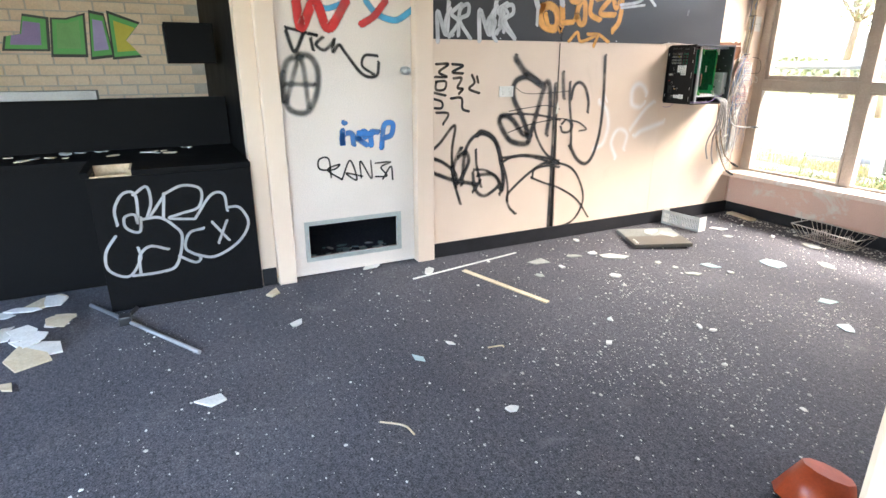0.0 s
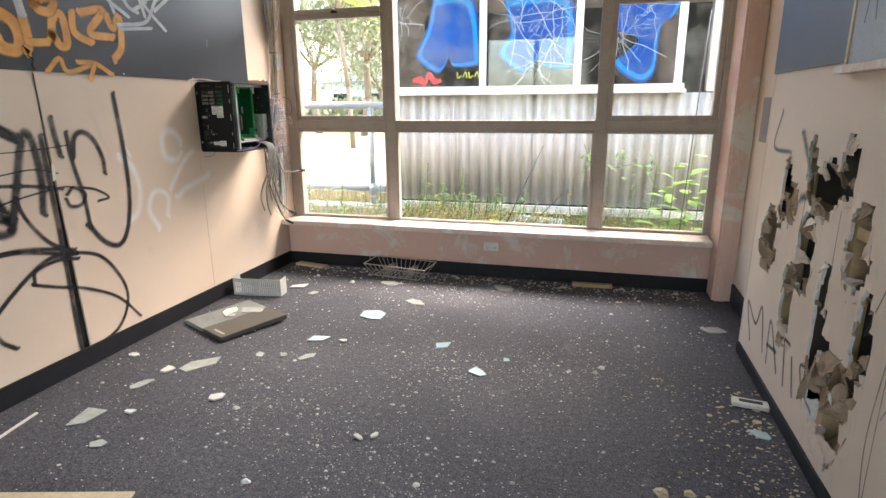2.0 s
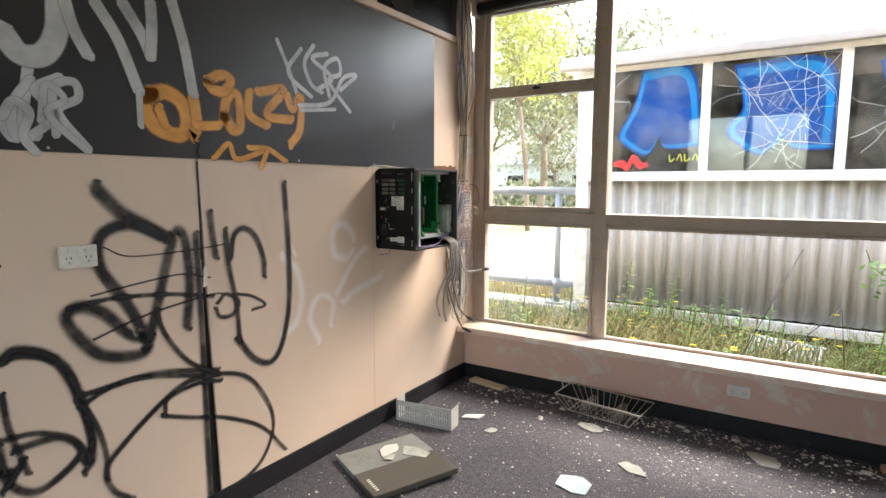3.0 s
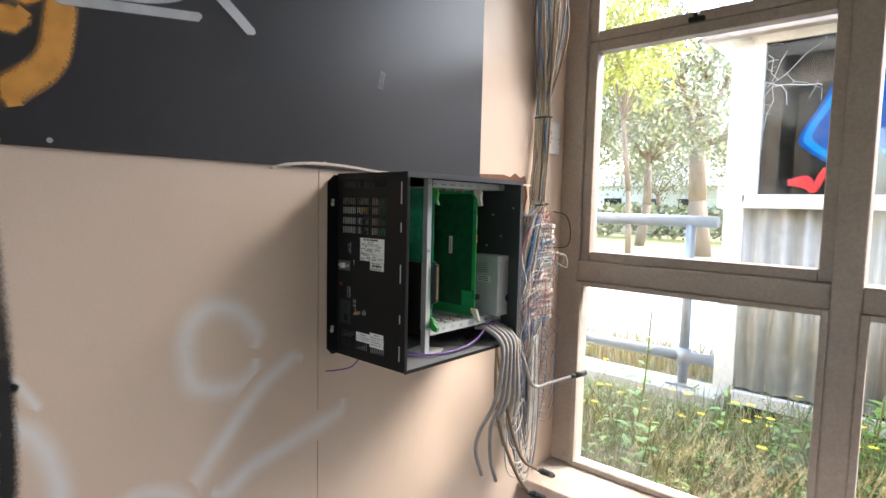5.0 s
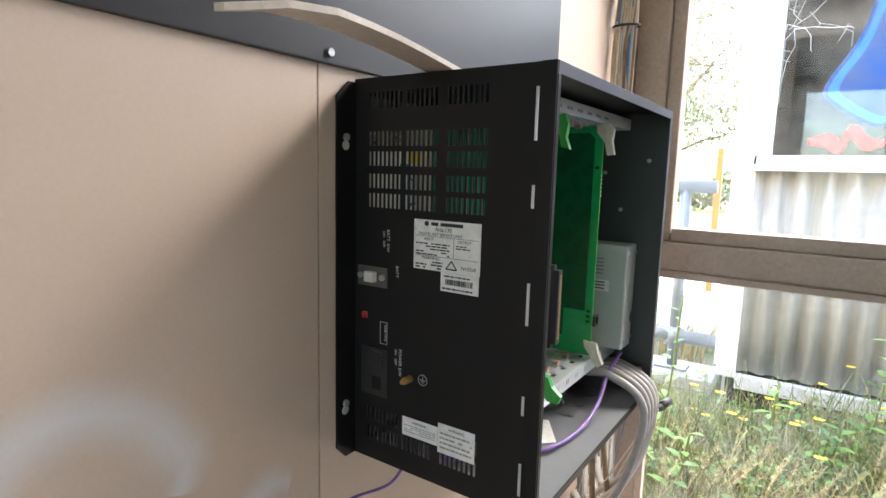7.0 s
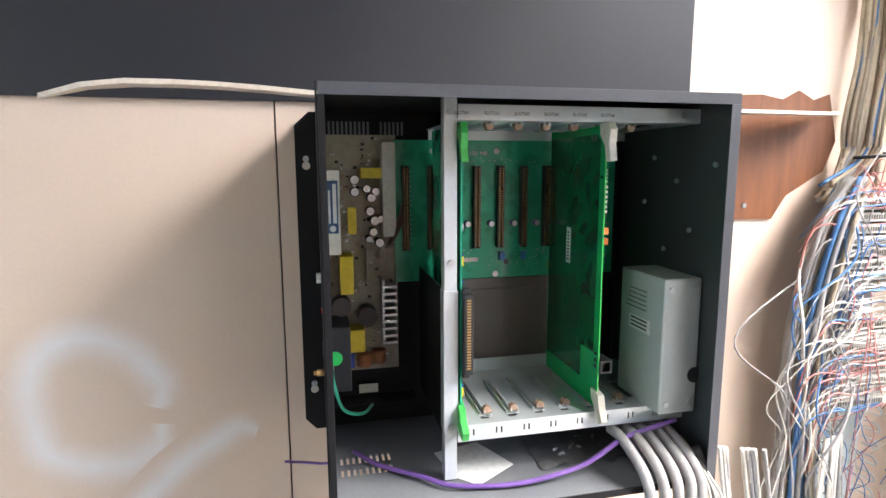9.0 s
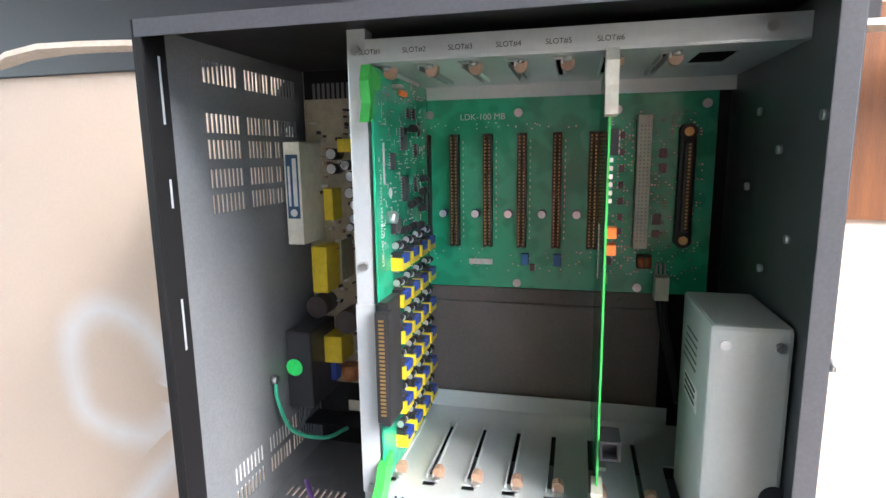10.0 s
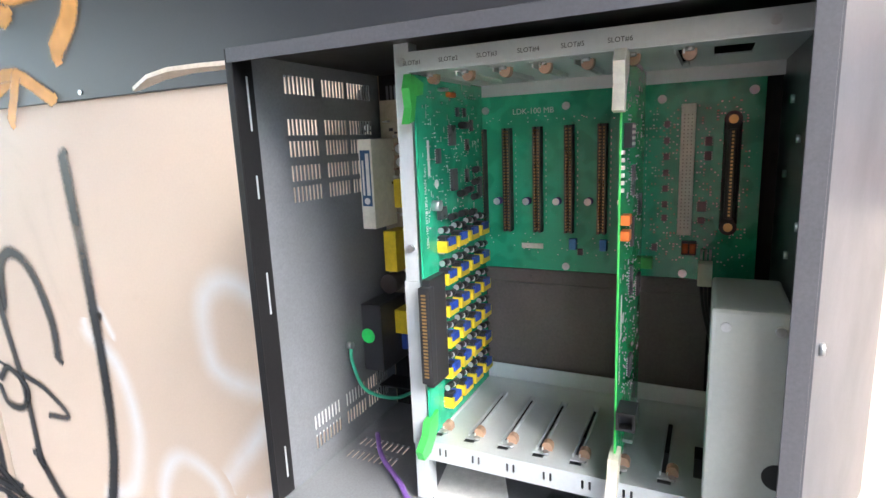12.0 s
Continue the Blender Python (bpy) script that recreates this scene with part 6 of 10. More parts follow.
def power_supply():
    p = boxpart("power_supply", (-2.3905, -2.3885, 4.112, 4.208, 1.122, 1.452), M_PCBTAN, cabinet, 0, "crowded tan power-supply board")
    x = -2.3885
    place = lambda u, v, d: (x + d, u, v)

    def blk(name, y0, y1, z0, z1, d, mat, label="", bev=0.001):
        return boxpart(name, (x, x + d, y0, y1, z0, z1), mat, p, bev, label)
    w = blk("relay", 4.1105, 4.129, 1.297, 1.405, 0.052, M_IVORY, "white block with a blue sticker")
    s = boxpart("sticker", (x + 0.0521, x + 0.0524, 4.1125, 4.1265, 1.325, 1.392), surf("navy_sticker", (0.02, 0.08, 0.17), None, 20, 0.4), w, 0, "navy sticker with white print")
    bm = bmesh.new()
    bx(bm, x + 0.0524, x + 0.0527, 4.120, 4.1245, 1.338, 1.388)
    bx(bm, x + 0.0524, x + 0.0527, 4.1145, 4.1170, 1.338, 1.380)
    cyl(bm, (x + 0.0524, 4.1195, 1.331), (x + 0.0527, 4.1195, 1.331), 0.004, seg=14)
    part("sticker_print", bm, M_WHITEINK, s)
    blk("heat_bracket", 4.186, 4.2035, 1.316, 1.441, 0.030, M_IVORY, "pale upright bracket")
    for i in range(9):
        blk("heat_fin", 4.182, 4.2015, 1.170 + i * 0.0097, 1.1735 + i * 0.0097, 0.040, M_ALU, "aluminium fin" if i == 0 else "", 0.0004)
    blk("heat_spine", 4.182, 4.1855, 1.168, 1.258, 0.036, M_ALU)
    for y0, y1, z0, z1, d in ((4.158, 4.186, 1.394, 1.408, 0.022), (4.140, 4.151, 1.320, 1.355, 0.024), (4.127, 4.145, 1.240, 1.292, 0.034), (4.134, 4.158, 1.159, 1.190, 0.034)):
        b = blk("film_capacitor", y0, y1, z0, z1, d, M_YELLOW, "yellow box component")
    for y, z, r, d in ((4.150, 1.392, 0.0062, 0.022), (4.150, 1.376, 0.0058, 0.022), (4.166, 1.380, 0.0055, 0.022), (4.172, 1.368, 0.006, 0.022), (4.178, 1.376, 0.0055, 0.02), (4.170, 1.350, 0.006, 0.022),
                       (4.176, 1.337, 0.0062, 0.022), (4.184, 1.339, 0.0052, 0.022), (4.174, 1.322, 0.0055, 0.022), (4.182, 1.307, 0.0062, 0.022), (4.168, 1.312, 0.0045, 0.02)):
        bm = bmesh.new()
        cyl(bm, place(y, z, 0), place(y, z, d), r, seg=16)
        c = part("capacitor", bm, M_BLACKPL, p)
        bm = bmesh.new()
        cyl(bm, place(y, z, d), place(y, z, d + 0.0006), r * 0.9, seg=16)
        part("cap_top", bm, M_ALU, c)
    for y, z, r in ((4.128, 1.222, 0.0125), (4.163, 1.206, 0.0135)):
        bm = bmesh.new()
        cyl(bm, place(y, z, 0), place(y, z, 0.03), r, seg=22)
        part("large_capacitor", bm, surf("brown_sleeve", (0.06, 0.045, 0.04), None, 20, 0.4) if z > 1.21 else bpy.data.materials["brown_sleeve"], p, "dark brown round capacitor")
    for y, z in ((4.158, 1.142), (4.178, 1.146)):
        bm = bmesh.new()
        cyl(bm, place(y, z - 0.009, 0.014), place(y, z + 0.009, 0.014), 0.010, seg=18)
        part("choke", bm, surf("choke_copper", (0.50, 0.22, 0.10), (0.35, 0.14, 0.06), 200, 0.4, metal=0.4, bump=0.3, fine=500) if y < 4.16 else bpy.data.materials["choke_copper"], p, "copper-wound choke")
    blk("blue_block", 4.136, 4.144, 1.132, 1.158, 0.02, M_BLUE)
    blk("upright_board", 4.162, 4.1635, 1.255, 1.30, 0.036, M_PCBTAN)
    body, pale, dark = bmesh.new(), bmesh.new(), bmesh.new()
    rnd = random.Random(21)
    for i in range(160):
        u, v = rnd.uniform(4.114, 4.204), rnd.uniform(1.126, 1.448)
        b = rnd.choice((body, pale, dark))
        bx_on(b, place, u, u + rnd.uniform(0.0015, 0.005), v, v + rnd.uniform(0.0012, 0.004), 0, rnd.uniform(0.002, 0.009))
    tagged(part("small_component", body, M_BROWNCLIP, p), "tiny soldered components", "", "", "stuff")
    tagged(part("small_component", pale, M_SOLDER, p), "tiny soldered components", "", "", "stuff")
    tagged(part("small_component", dark, M_BLACKPL, p), "tiny soldered components", "", "", "stuff")
    # brown wire bundle
    bm = bmesh.new()
    for k in range(7):
        tube(bm, [(x + 0.02, 4.190 + k * 0.002, 1.30 + k * 0.004), (x + 0.03, 4.202 + k * 0.001, 1.315 + k * 0.005), (x + 0.02, 4.214, 1.336 + k * 0.004), (x + 0.006, 4.224, 1.36 + k * 0.003)], 0.0012, seg=6)
    part("wire_bundle", bm, surf("brown_wire", (0.10, 0.05, 0.04), None, 30, 0.4), p, "brown wire bundle")
    # switch block with a green sticker, earth wire
    b = boxpart("inlet_block", (-2.385, -2.322, 4.108, 4.137, 1.118, 1.205), M_BLACKPL, cabinet, 0.002, "black inlet block with a green dot sticker")
    bm = bmesh.new()
    cyl(bm, (-2.322, 4.1165, 1.164), (-2.3216, 4.1165, 1.164), 0.0095, seg=24)
    part("green_sticker", bm, surf("fluorescent_green", (0.05, 0.80, 0.16), None, 20, 0.5, bump=0), b, "fluorescent green dot")
    bm = bmesh.new()
    tube(bm, [(-2.291, 4.1115, 1.158), (-2.289, 4.114, 1.14), (-2.296, 4.125, 1.105), (-2.318, 4.15, 1.088), (-2.345, 4.165, 1.087)], 0.0022)
    e = part("earth_wire", bm, surf("earth_green", (0.05, 0.42, 0.26), None, 20, 0.35), cabinet, "green and yellow earth wire")
    bm = bmesh.new()
    cyl(bm, (-2.291, 4.108, 1.162), (-2.291, 4.114, 1.162), 0.0042, seg=12)
    part("ring_terminal", bm, M_STEEL, e)
    boxpart("psu_tray", (-2.388, -2.352, 4.1085, 4.230, 1.083, 1.0845), M_CASE, cabinet, 0, "dark shelf under the power supply")
    boxpart("plate_label", (-2.3855, -2.385, 4.150, 4.177, 1.088, 1.101), M_IVORY, cabinet)


power_supply()


def battery_box():
    b = thing("charger_box", "pale grey metal unit box standing in the cabinet", "unit box")
    x0, x1, y0, y1, z0, z1 = -2.285, -2.189, 4.4985, 4.549, 1.107, 1.276
    bm = bmesh.new()
    bx(bm, x0, x1, y0, y1, z0, z1, 0.003)
    part("body", bm, M_BATTGREY, b)
    for y, z in ((4.508, 1.263), (4.541, 1.263), (4.541, 1.122), (4.508, 1.12)):
        bm = bmesh.new()
        cyl(bm, (x1, y, z), (x1 + 0.0018, y, z), 0.0034, seg=12)
        part("screw", bm, M_STEEL, b)
    lb = boxpart("label", (-2.262, -2.215, y0 - 0.0003, y0, 1.20, 1.218), M_PAPERW, b, 0, "white label")
    bm = bmesh.new()
    for r in range(3):
        bx(bm, -2.258, -2.222, y0 - 0.0007, y0 - 0.0003, 1.2035 + r * 0.005, 1.2055 + r * 0.005)
    part("label_print", bm, M_INK, lb)
    bm = bmesh.new()
    for r in range(5):
        bx(bm, -2.270 + r * 0.002, -2.225, y0 - 0.0004, y0, 1.228 + r * 0.006, 1.2295 + r * 0.006)
    part("case_print", bm, surf("dark_print", (0.12, 0.14, 0.13), None, 10, 0.6, bump=0), b, "small dark print")
    bm = bmesh.new()
    cyl(bm, (x1, 4.5455, 1.155), (x1 + 0.0006, 4.5455, 1.155), 0.010, seg=18)
    part("grommet", bm, M_BLACKPL, b)


battery_box()

# the card chassis sits a little towards the window
for ob in cabinet.children:
    if ob.name.split(".")[0] in ("card_cage", "backplane", "line_card", "trunk_card"):
        ob.location = (0, 0.0065, 0.002)


# ---- paint on the walls ----
M_SPRAYBLACK = spray("black_spray", (0.012, 0.012, 0.013), 0.45, 0.38, 0.97)
M_SPRAYGREY = spray("grey_spray", (0.05, 0.055, 0.055), 0.5, 0.42, 0.75)
M_SPRAYGREEN = spray("grey_green_spray", (0.10, 0.13, 0.11), 0.5, 0.45, 0.75)
M_SPRAYWHITE = thin_spray("white_spray", (0.80, 0.82, 0.84), 0.60, 0.72, 0.12)
M_MARKER = spray("black_marker", (0.015, 0.015, 0.016), 0.4, 0.12, 0.95, 0.05)
M_SILVERINK = spray("silver_paint", (0.52, 0.53, 0.54), 0.4, 0.15, 0.95, 0.08)
M_ORANGEINK = spray("orange_paint", (0.72, 0.33, 0.06), 0.5, 0.25, 0.95)
M_BLUEINK = spray("blue_paint", (0.03, 0.18, 0.50), 0.5, 0.2, 0.92)
M_REDINK = spray("red_paint", (0.55, 0.02, 0.02), 0.5, 0.2, 0.95)
M_SKYINK = spray("sky_blue_paint", (0.05, 0.35, 0.60), 0.5, 0.25, 0.9)
M_WHITEPAINT = spray("white_paint_line", (0.42, 0.42, 0.42), 0.5, 0.25, 0.8)


def scrawl(label, mat, plane, strokes):
    """Paint strokes on a wall x = plane: each a width and a few points (y, z) of its line."""
    g = thing("graffiti", label, "graffiti", "paint on the walls")
    for n, (w, *pts) in enumerate(strokes):
        bm = bmesh.new()
        uv = bm.loops.layers.uv.new("UVMap")
        w *= 2.7 if mat is M_SPRAYWHITE else (1.5 if w > 0.012 else 1.2)
        if len(pts) == 2 and math.dist(pts[0], pts[1]) < 0.02:
            pts = [pts[0], (pts[0][0] + 0.012, pts[0][1] - 0.006)]
        line = spline([(p[0], p[1], 0) for p in pts], 9)
        x = plane + (0.00008 * n if plane < 0 else -0.00008 * n)
        a, b = (line[1] - line[0]).normalized(), (line[-1] - line[-2]).normalized()
        line = [line[0] - a * w * 0.45] + line + [line[-1] + b * w * 0.45]
        rows = []
        for i, p in enumerate(line):
            d = (line[min(i + 1, len(line) - 1)] - line[max(i - 1, 0)])
            d = d.normalized() if d.length > 1e-6 else a
            s = V(-d.y, d.x, 0) * (w / 2 if 0 < i < len(line) - 1 else w * 0.22)
            rows.append([bm.verts.new((x, p.x + s.x * k, p.y + s.y * k)) for k in (-1, 0, 1)])
        for i, (r, q) in enumerate(zip(rows, rows[1:])):
            for k in (0, 1):
                f = bm.faces.new((r[k], r[k + 1], q[k + 1], q[k]))
                for lp in f.loops:
                    v = lp.vert
                    side = 0.5 if v in (r[1], q[1]) else (0.0 if v in (r[0], q[0]) else 1.0)
                    if (i == 0 and v in r) or (i == len(rows) - 2 and v in q):
                        side = 0.0
                    lp[uv].uv = (side, 0.5)
        solid("stroke", bm, mat, g, "", False)
    return g


scrawl("black sprayed scrawl on the pink-beige wall sheet", M_SPRAYBLACK, WX + 0.0018, [
    (0.050, (2.61, 1.38), (2.68, 1.30), (2.76, 1.25), (2.84, 1.20)),
    (0.043, (2.84, 1.20), (2.73, 1.25), (2.64, 1.24), (2.60, 1.19), (2.61, 1.10), (2.67, 1.00), (2.72, 0.90), (2.75, 0.80), (2.70, 0.78), (2.59, 0.81), (2.52, 0.89), (2.49, 0.96), (2.53, 0.99), (2.60, 0.96), (2.69, 0.86), (2.76, 0.83)),
    (0.041, (2.75, 0.80), (2.81, 0.99), (2.85, 1.13), (2.89, 1.22), (2.92, 1.17), (2.93, 1.01), (2.91, 0.84)),
    (0.009, (2.57, 1.02), (2.74, 1.04), (2.90, 1.05), (3.02, 1.02)),
    (0.011, (2.57, 0.87), (2.76, 0.92), (3.02, 0.95), (3.09, 0.94)),
    (0.018, (2.50, 0.99), (2.64, 1.00), (2.85, 0.98), (3.03, 0.94)),
    (0.007, (2.62, 1.18), (2.71, 1.14), (2.93, 1.14), (3.10, 1.15)),
    (0.031, (3.42, 1.40), (3.435, 1.12), (3.43, 0.85), (3.38, 0.66), (3.31, 0.59), (3.22, 0.63), (3.14, 0.74)),
    (0.032, (3.03, 1.28), (3.04, 1.18), (3.05, 1.10)),
    (0.028, (3.12, 1.09), (3.14, 1.18), (3.19, 1.21), (3.25, 1.17), (3.29, 1.07), (3.29, 0.99)),
    (0.025, (3.10, 1.21), (3.11, 1.06), (3.14, 0.89), (3.15, 0.72)),
    (0.020, (3.05, 0.91), (3.09, 0.94), (3.15, 0.90), (3.12, 0.85), (3.06, 0.85), (3.04, 0.89)),
    (0.021, (2.79, 0.93), (2.82, 0.83), (2.91, 0.70), (3.04, 0.61)),
    (0.015, (3.15, 0.93), (3.22, 0.91), (3.29, 0.86), (3.22, 0.85)),
])
scrawl("black sprayed looping scrawl on the wall sheets", M_SPRAYBLACK, WX + 0.0021, [
    (0.031, (2.31, 0.86), (2.34, 0.89), (2.42, 0.86), (2.48, 0.79), (2.52, 0.66), (2.54, 0.52), (2.51, 0.46)),
    (0.022, (2.30, 0.76), (2.31, 0.65), (2.34, 0.53), (2.35, 0.49)),
    (0.023, (2.34, 0.54), (2.31, 0.49), (2.28, 0.46)),
    (0.020, (2.29, 0.62), (2.38, 0.61), (2.47, 0.56), (2.52, 0.49), (2.53, 0.45)),
    (0.021, (2.51, 0.65), (2.62, 0.69), (2.79, 0.69), (3.04, 0.63)),
    (0.021, (2.53, 0.69), (2.72, 0.69), (2.92, 0.64), (3.16, 0.57), (3.28, 0.42), (3.31, 0.27), (3.22, 0.13), (3.03, 0.08)),
    (0.023, (3.04, 0.61), (2.90, 0.62), (2.79, 0.57), (2.66, 0.48), (2.58, 0.40), (2.60, 0.31), (2.66, 0.25)),
    (0.018, (2.79, 0.52), (2.91, 0.47), (3.07, 0.41), (3.25, 0.30), (3.38, 0.14)),
    (0.021, (2.50, 0.68), (2.55, 0.59), (2.58, 0.47), (2.58, 0.36)),
    (0.020, (2.80, 0.52), (2.82, 0.58), (2.94, 0.60), (3.05, 0.58)),
])
scrawl("black sprayed tag low on the wall sheet", M_SPRAYBLACK, WX + 0.0015, [
    (0.023, (1.91, 0.75), (2.01, 0.82), (2.13, 0.94), (2.11, 0.77), (2.12, 0.58), (2.18, 0.38)),
    (0.027, (1.91, 0.74), (2.04, 0.69), (2.14, 0.60), (2.14, 0.51)),
    (0.031, (2.18, 0.78), (2.12, 0.64), (2.15, 0.53), (2.24, 0.67), (2.22, 0.75), (2.16, 0.72)),
    (0.028, (2.19, 0.52), (2.22, 0.77), (2.32, 0.87), (2.45, 0.82), (2.52, 0.64), (2.54, 0.47), (2.51, 0.42)),
    (0.031, (1.97, 0.62), (2.12, 0.56), (2.32, 0.51)),
    (0.028, (2.28, 0.60), (2.30, 0.48), (2.38, 0.42), (2.50, 0.49), (2.45, 0.57), (2.32, 0.58)),
])
scrawl("black marker words written down the wall", M_MARKER, WX + 0.0014, [
    (0.013, (1.99, 1.34), (2.08, 1.34), (2.01, 1.29), (2.07, 1.26), (1.98, 1.26)),
    (0.013, (1.99, 1.23), (2.06, 1.23), (2.05, 1.18), (1.99, 1.18), (1.99, 1.23)),
    (0.013, (1.97, 1.16), (2.06, 1.14)),
    (0.013, (1.97, 1.12), (2.03, 1.10), (2.03, 1.06), (1.97, 1.06)),
    (0.013, (1.99, 1.03), (2.08, 1.02), (2.04, 0.95)),
    (0.014, (2.11, 1.34), (2.19, 1.33), (2.11, 1.29), (2.19, 1.28)),
    (0.014, (2.12, 1.25), (2.18, 1.25), (2.15, 1.19), (2.19, 1.18), (2.16, 1.15)),
    (0.014, (2.10, 1.12), (2.18, 1.12), (2.19, 1.05), (2.24, 1.03)),
    (0.014, (2.26, 1.27), (2.28, 1.22), (2.24, 1.18), (2.32, 1.15)),
    (0.014, (2.30, 1.26), (2.31, 1.22)),
])
scrawl("silver paint-marker tag written twice on the pinboard", M_SILVERINK, WX + 0.0072, [
    (0.023, (2.00, 1.48), (2.00, 1.66), (2.06, 1.52), (2.08, 1.72)),
    (0.020, (2.09, 1.68), (2.06, 1.62), (2.05, 1.53), (2.11, 1.52)),
    (0.021, (2.17, 1.71), (2.10, 1.65), (2.15, 1.60), (2.08, 1.51)),
    (0.021, (2.15, 1.52), (2.16, 1.67), (2.22, 1.71), (2.22, 1.65), (2.16, 1.61), (2.24, 1.50)),
    (0.025, (2.31, 1.49), (2.31, 1.68), (2.39, 1.53), (2.44, 1.76)),
    (0.022, (2.44, 1.71), (2.39, 1.63), (2.39, 1.54), (2.45, 1.54)),
    (0.022, (2.52, 1.73), (2.45, 1.68), (2.50, 1.61), (2.42, 1.53)),
    (0.022, (2.50, 1.55), (2.50, 1.69), (2.56, 1.72), (2.57, 1.67), (2.51, 1.62), (2.59, 1.51)),
])
scrawl("orange bubble-letter tag with an arrow on the pinboard", M_ORANGEINK, WX + 0.0074, [
    (0.052, (2.81, 1.72), (2.79, 1.66), (2.83, 1.60), (2.92, 1.58), (2.95, 1.63), (2.93, 1.70), (2.87, 1.73), (2.80, 1.71)),
    (0.033, (2.84, 1.67), (2.86, 1.61)),
    (0.044, (2.98, 1.73), (2.99, 1.62), (2.97, 1.58)),
    (0.034, (2.99, 1.62), (3.09, 1.63)),
    (0.040, (3.11, 1.65), (3.13, 1.74), (3.18, 1.76), (3.19, 1.64), (3.15, 1.62), (3.12, 1.67)),
    (0.037, (3.24, 1.78), (3.24, 1.69), (3.33, 1.65)),
    (0.037, (3.29, 1.79), (3.43, 1.82), (3.33, 1.70), (3.47, 1.69)),
    (0.039, (3.45, 1.79), (3.48, 1.74), (3.53, 1.80), (3.52, 1.65), (3.46, 1.58)),
    (0.040, (3.05, 1.80), (3.10, 1.83), (3.15, 1.82), (3.12, 1.77), (3.07, 1.77), (3.05, 1.79)),
    (0.022, (3.06, 1.50), (3.13, 1.56), (3.17, 1.50), (3.33, 1.55)),
    (0.023, (3.23, 1.55), (3.33, 1.55), (3.43, 1.50)),
    (0.024, (3.33, 1.55), (3.29, 1.47)),
])
scrawl("silver spiky tag on the black pinboard", M_SILVERINK, WX + 0.0078, [
    (0.017, (3.40, 2.03), (3.47, 1.90), (3.53, 1.76)),
    (0.017, (3.54, 2.02), (3.46, 1.90), (3.60, 1.81)),
    (0.018, (3.62, 2.05), (3.56, 1.96), (3.60, 1.87), (3.67, 1.84)),
    (0.018, (3.71, 2.03), (3.61, 1.99), (3.74, 1.92), (3.64, 1.85)),
    (0.018, (3.72, 1.83), (3.69, 1.96), (3.78, 2.02), (3.80, 1.95), (3.72, 1.90), (3.87, 1.77)),
    (0.017, (3.52, 1.76), (3.72, 1.80), (3.82, 1.93), (3.92, 1.96), (3.80, 1.87)),
    (0.014, (3.53, 1.74), (3.76, 1.77)),
])
scrawl("silver dripping capital letters on the black pinboard", M_SILVERINK, WX + 0.0082, [
    (0.053, (2.38, 1.83), (2.42, 1.78), (2.48, 1.79), (2.52, 1.86), (2.53, 1.96)),
    (0.032, (2.55, 1.97), (2.57, 1.89), (2.61, 1.81)),
    (0.033, (2.64, 1.99), (2.71, 1.88), (2.77, 1.72)),
    (0.019, (2.77, 1.72), (2.77, 1.60)),
    (0.034, (2.73, 2.01), (2.79, 1.92), (2.82, 1.85)),
    (0.034, (2.82, 1.85), (2.83, 1.95), (2.83, 2.04)),
    (0.035, (2.91, 2.06), (2.95, 1.92), (2.98, 1.74)),
    (0.022, (2.36, 1.59), (2.39, 1.64), (2.43, 1.61), (2.41, 1.54), (2.44, 1.49)),
    (0.018, (2.46, 1.59), (2.48, 1.70), (2.53, 1.66), (2.48, 1.61), (2.59, 1.50)),
])
scrawl("sprayed letter in a circle on the door", M_SPRAYGREY, WX - 0.0188, [
    (0.040, (1.11, 1.39), (1.03, 1.35), (1.00, 1.23), (1.02, 1.09), (1.12, 1.06), (1.19, 1.16), (1.21, 1.30), (1.17, 1.38), (1.10, 1.39)),
    (0.033, (1.01, 1.13), (1.11, 1.37), (1.14, 1.09)),
    (0.029, (1.00, 1.23), (1.18, 1.22)),
    (0.029, (1.00, 1.29), (0.98, 1.13)),
])
scrawl("blue brushed word on the door", M_BLUEINK, WX - 0.0186, [
    (0.026, (1.35, 0.99), (1.34, 0.99)),
    (0.030, (1.34, 0.94), (1.34, 0.85), (1.34, 0.91), (1.40, 0.92), (1.41, 0.85)),
    (0.030, (1.44, 0.88), (1.50, 0.90), (1.48, 0.93), (1.44, 0.89), (1.50, 0.84)),
    (0.030, (1.53, 0.84), (1.53, 0.92), (1.58, 0.92)),
    (0.030, (1.60, 0.82), (1.62, 0.96), (1.68, 0.97), (1.67, 0.90), (1.62, 0.88)),
    (0.030, (1.45, 0.92), (1.54, 0.91)),
])
scrawl("thin black marker tag on the door", M_MARKER, WX - 0.0184, [
    (0.011, (1.25, 0.65), (1.24, 0.77), (1.18, 0.77), (1.18, 0.71), (1.27, 0.70), (1.31, 0.73), (1.23, 0.70), (1.32, 0.63)),
    (0.011, (1.32, 0.63), (1.38, 0.75), (1.42, 0.62), (1.35, 0.67), (1.46, 0.64)),
    (0.011, (1.45, 0.63), (1.45, 0.74), (1.52, 0.62), (1.52, 0.74)),
    (0.011, (1.55, 0.63), (1.63, 0.63), (1.59, 0.69), (1.66, 0.72), (1.55, 0.72)),
    (0.012, (1.60, 0.61), (1.66, 0.69), (1.67, 0.60)),
])
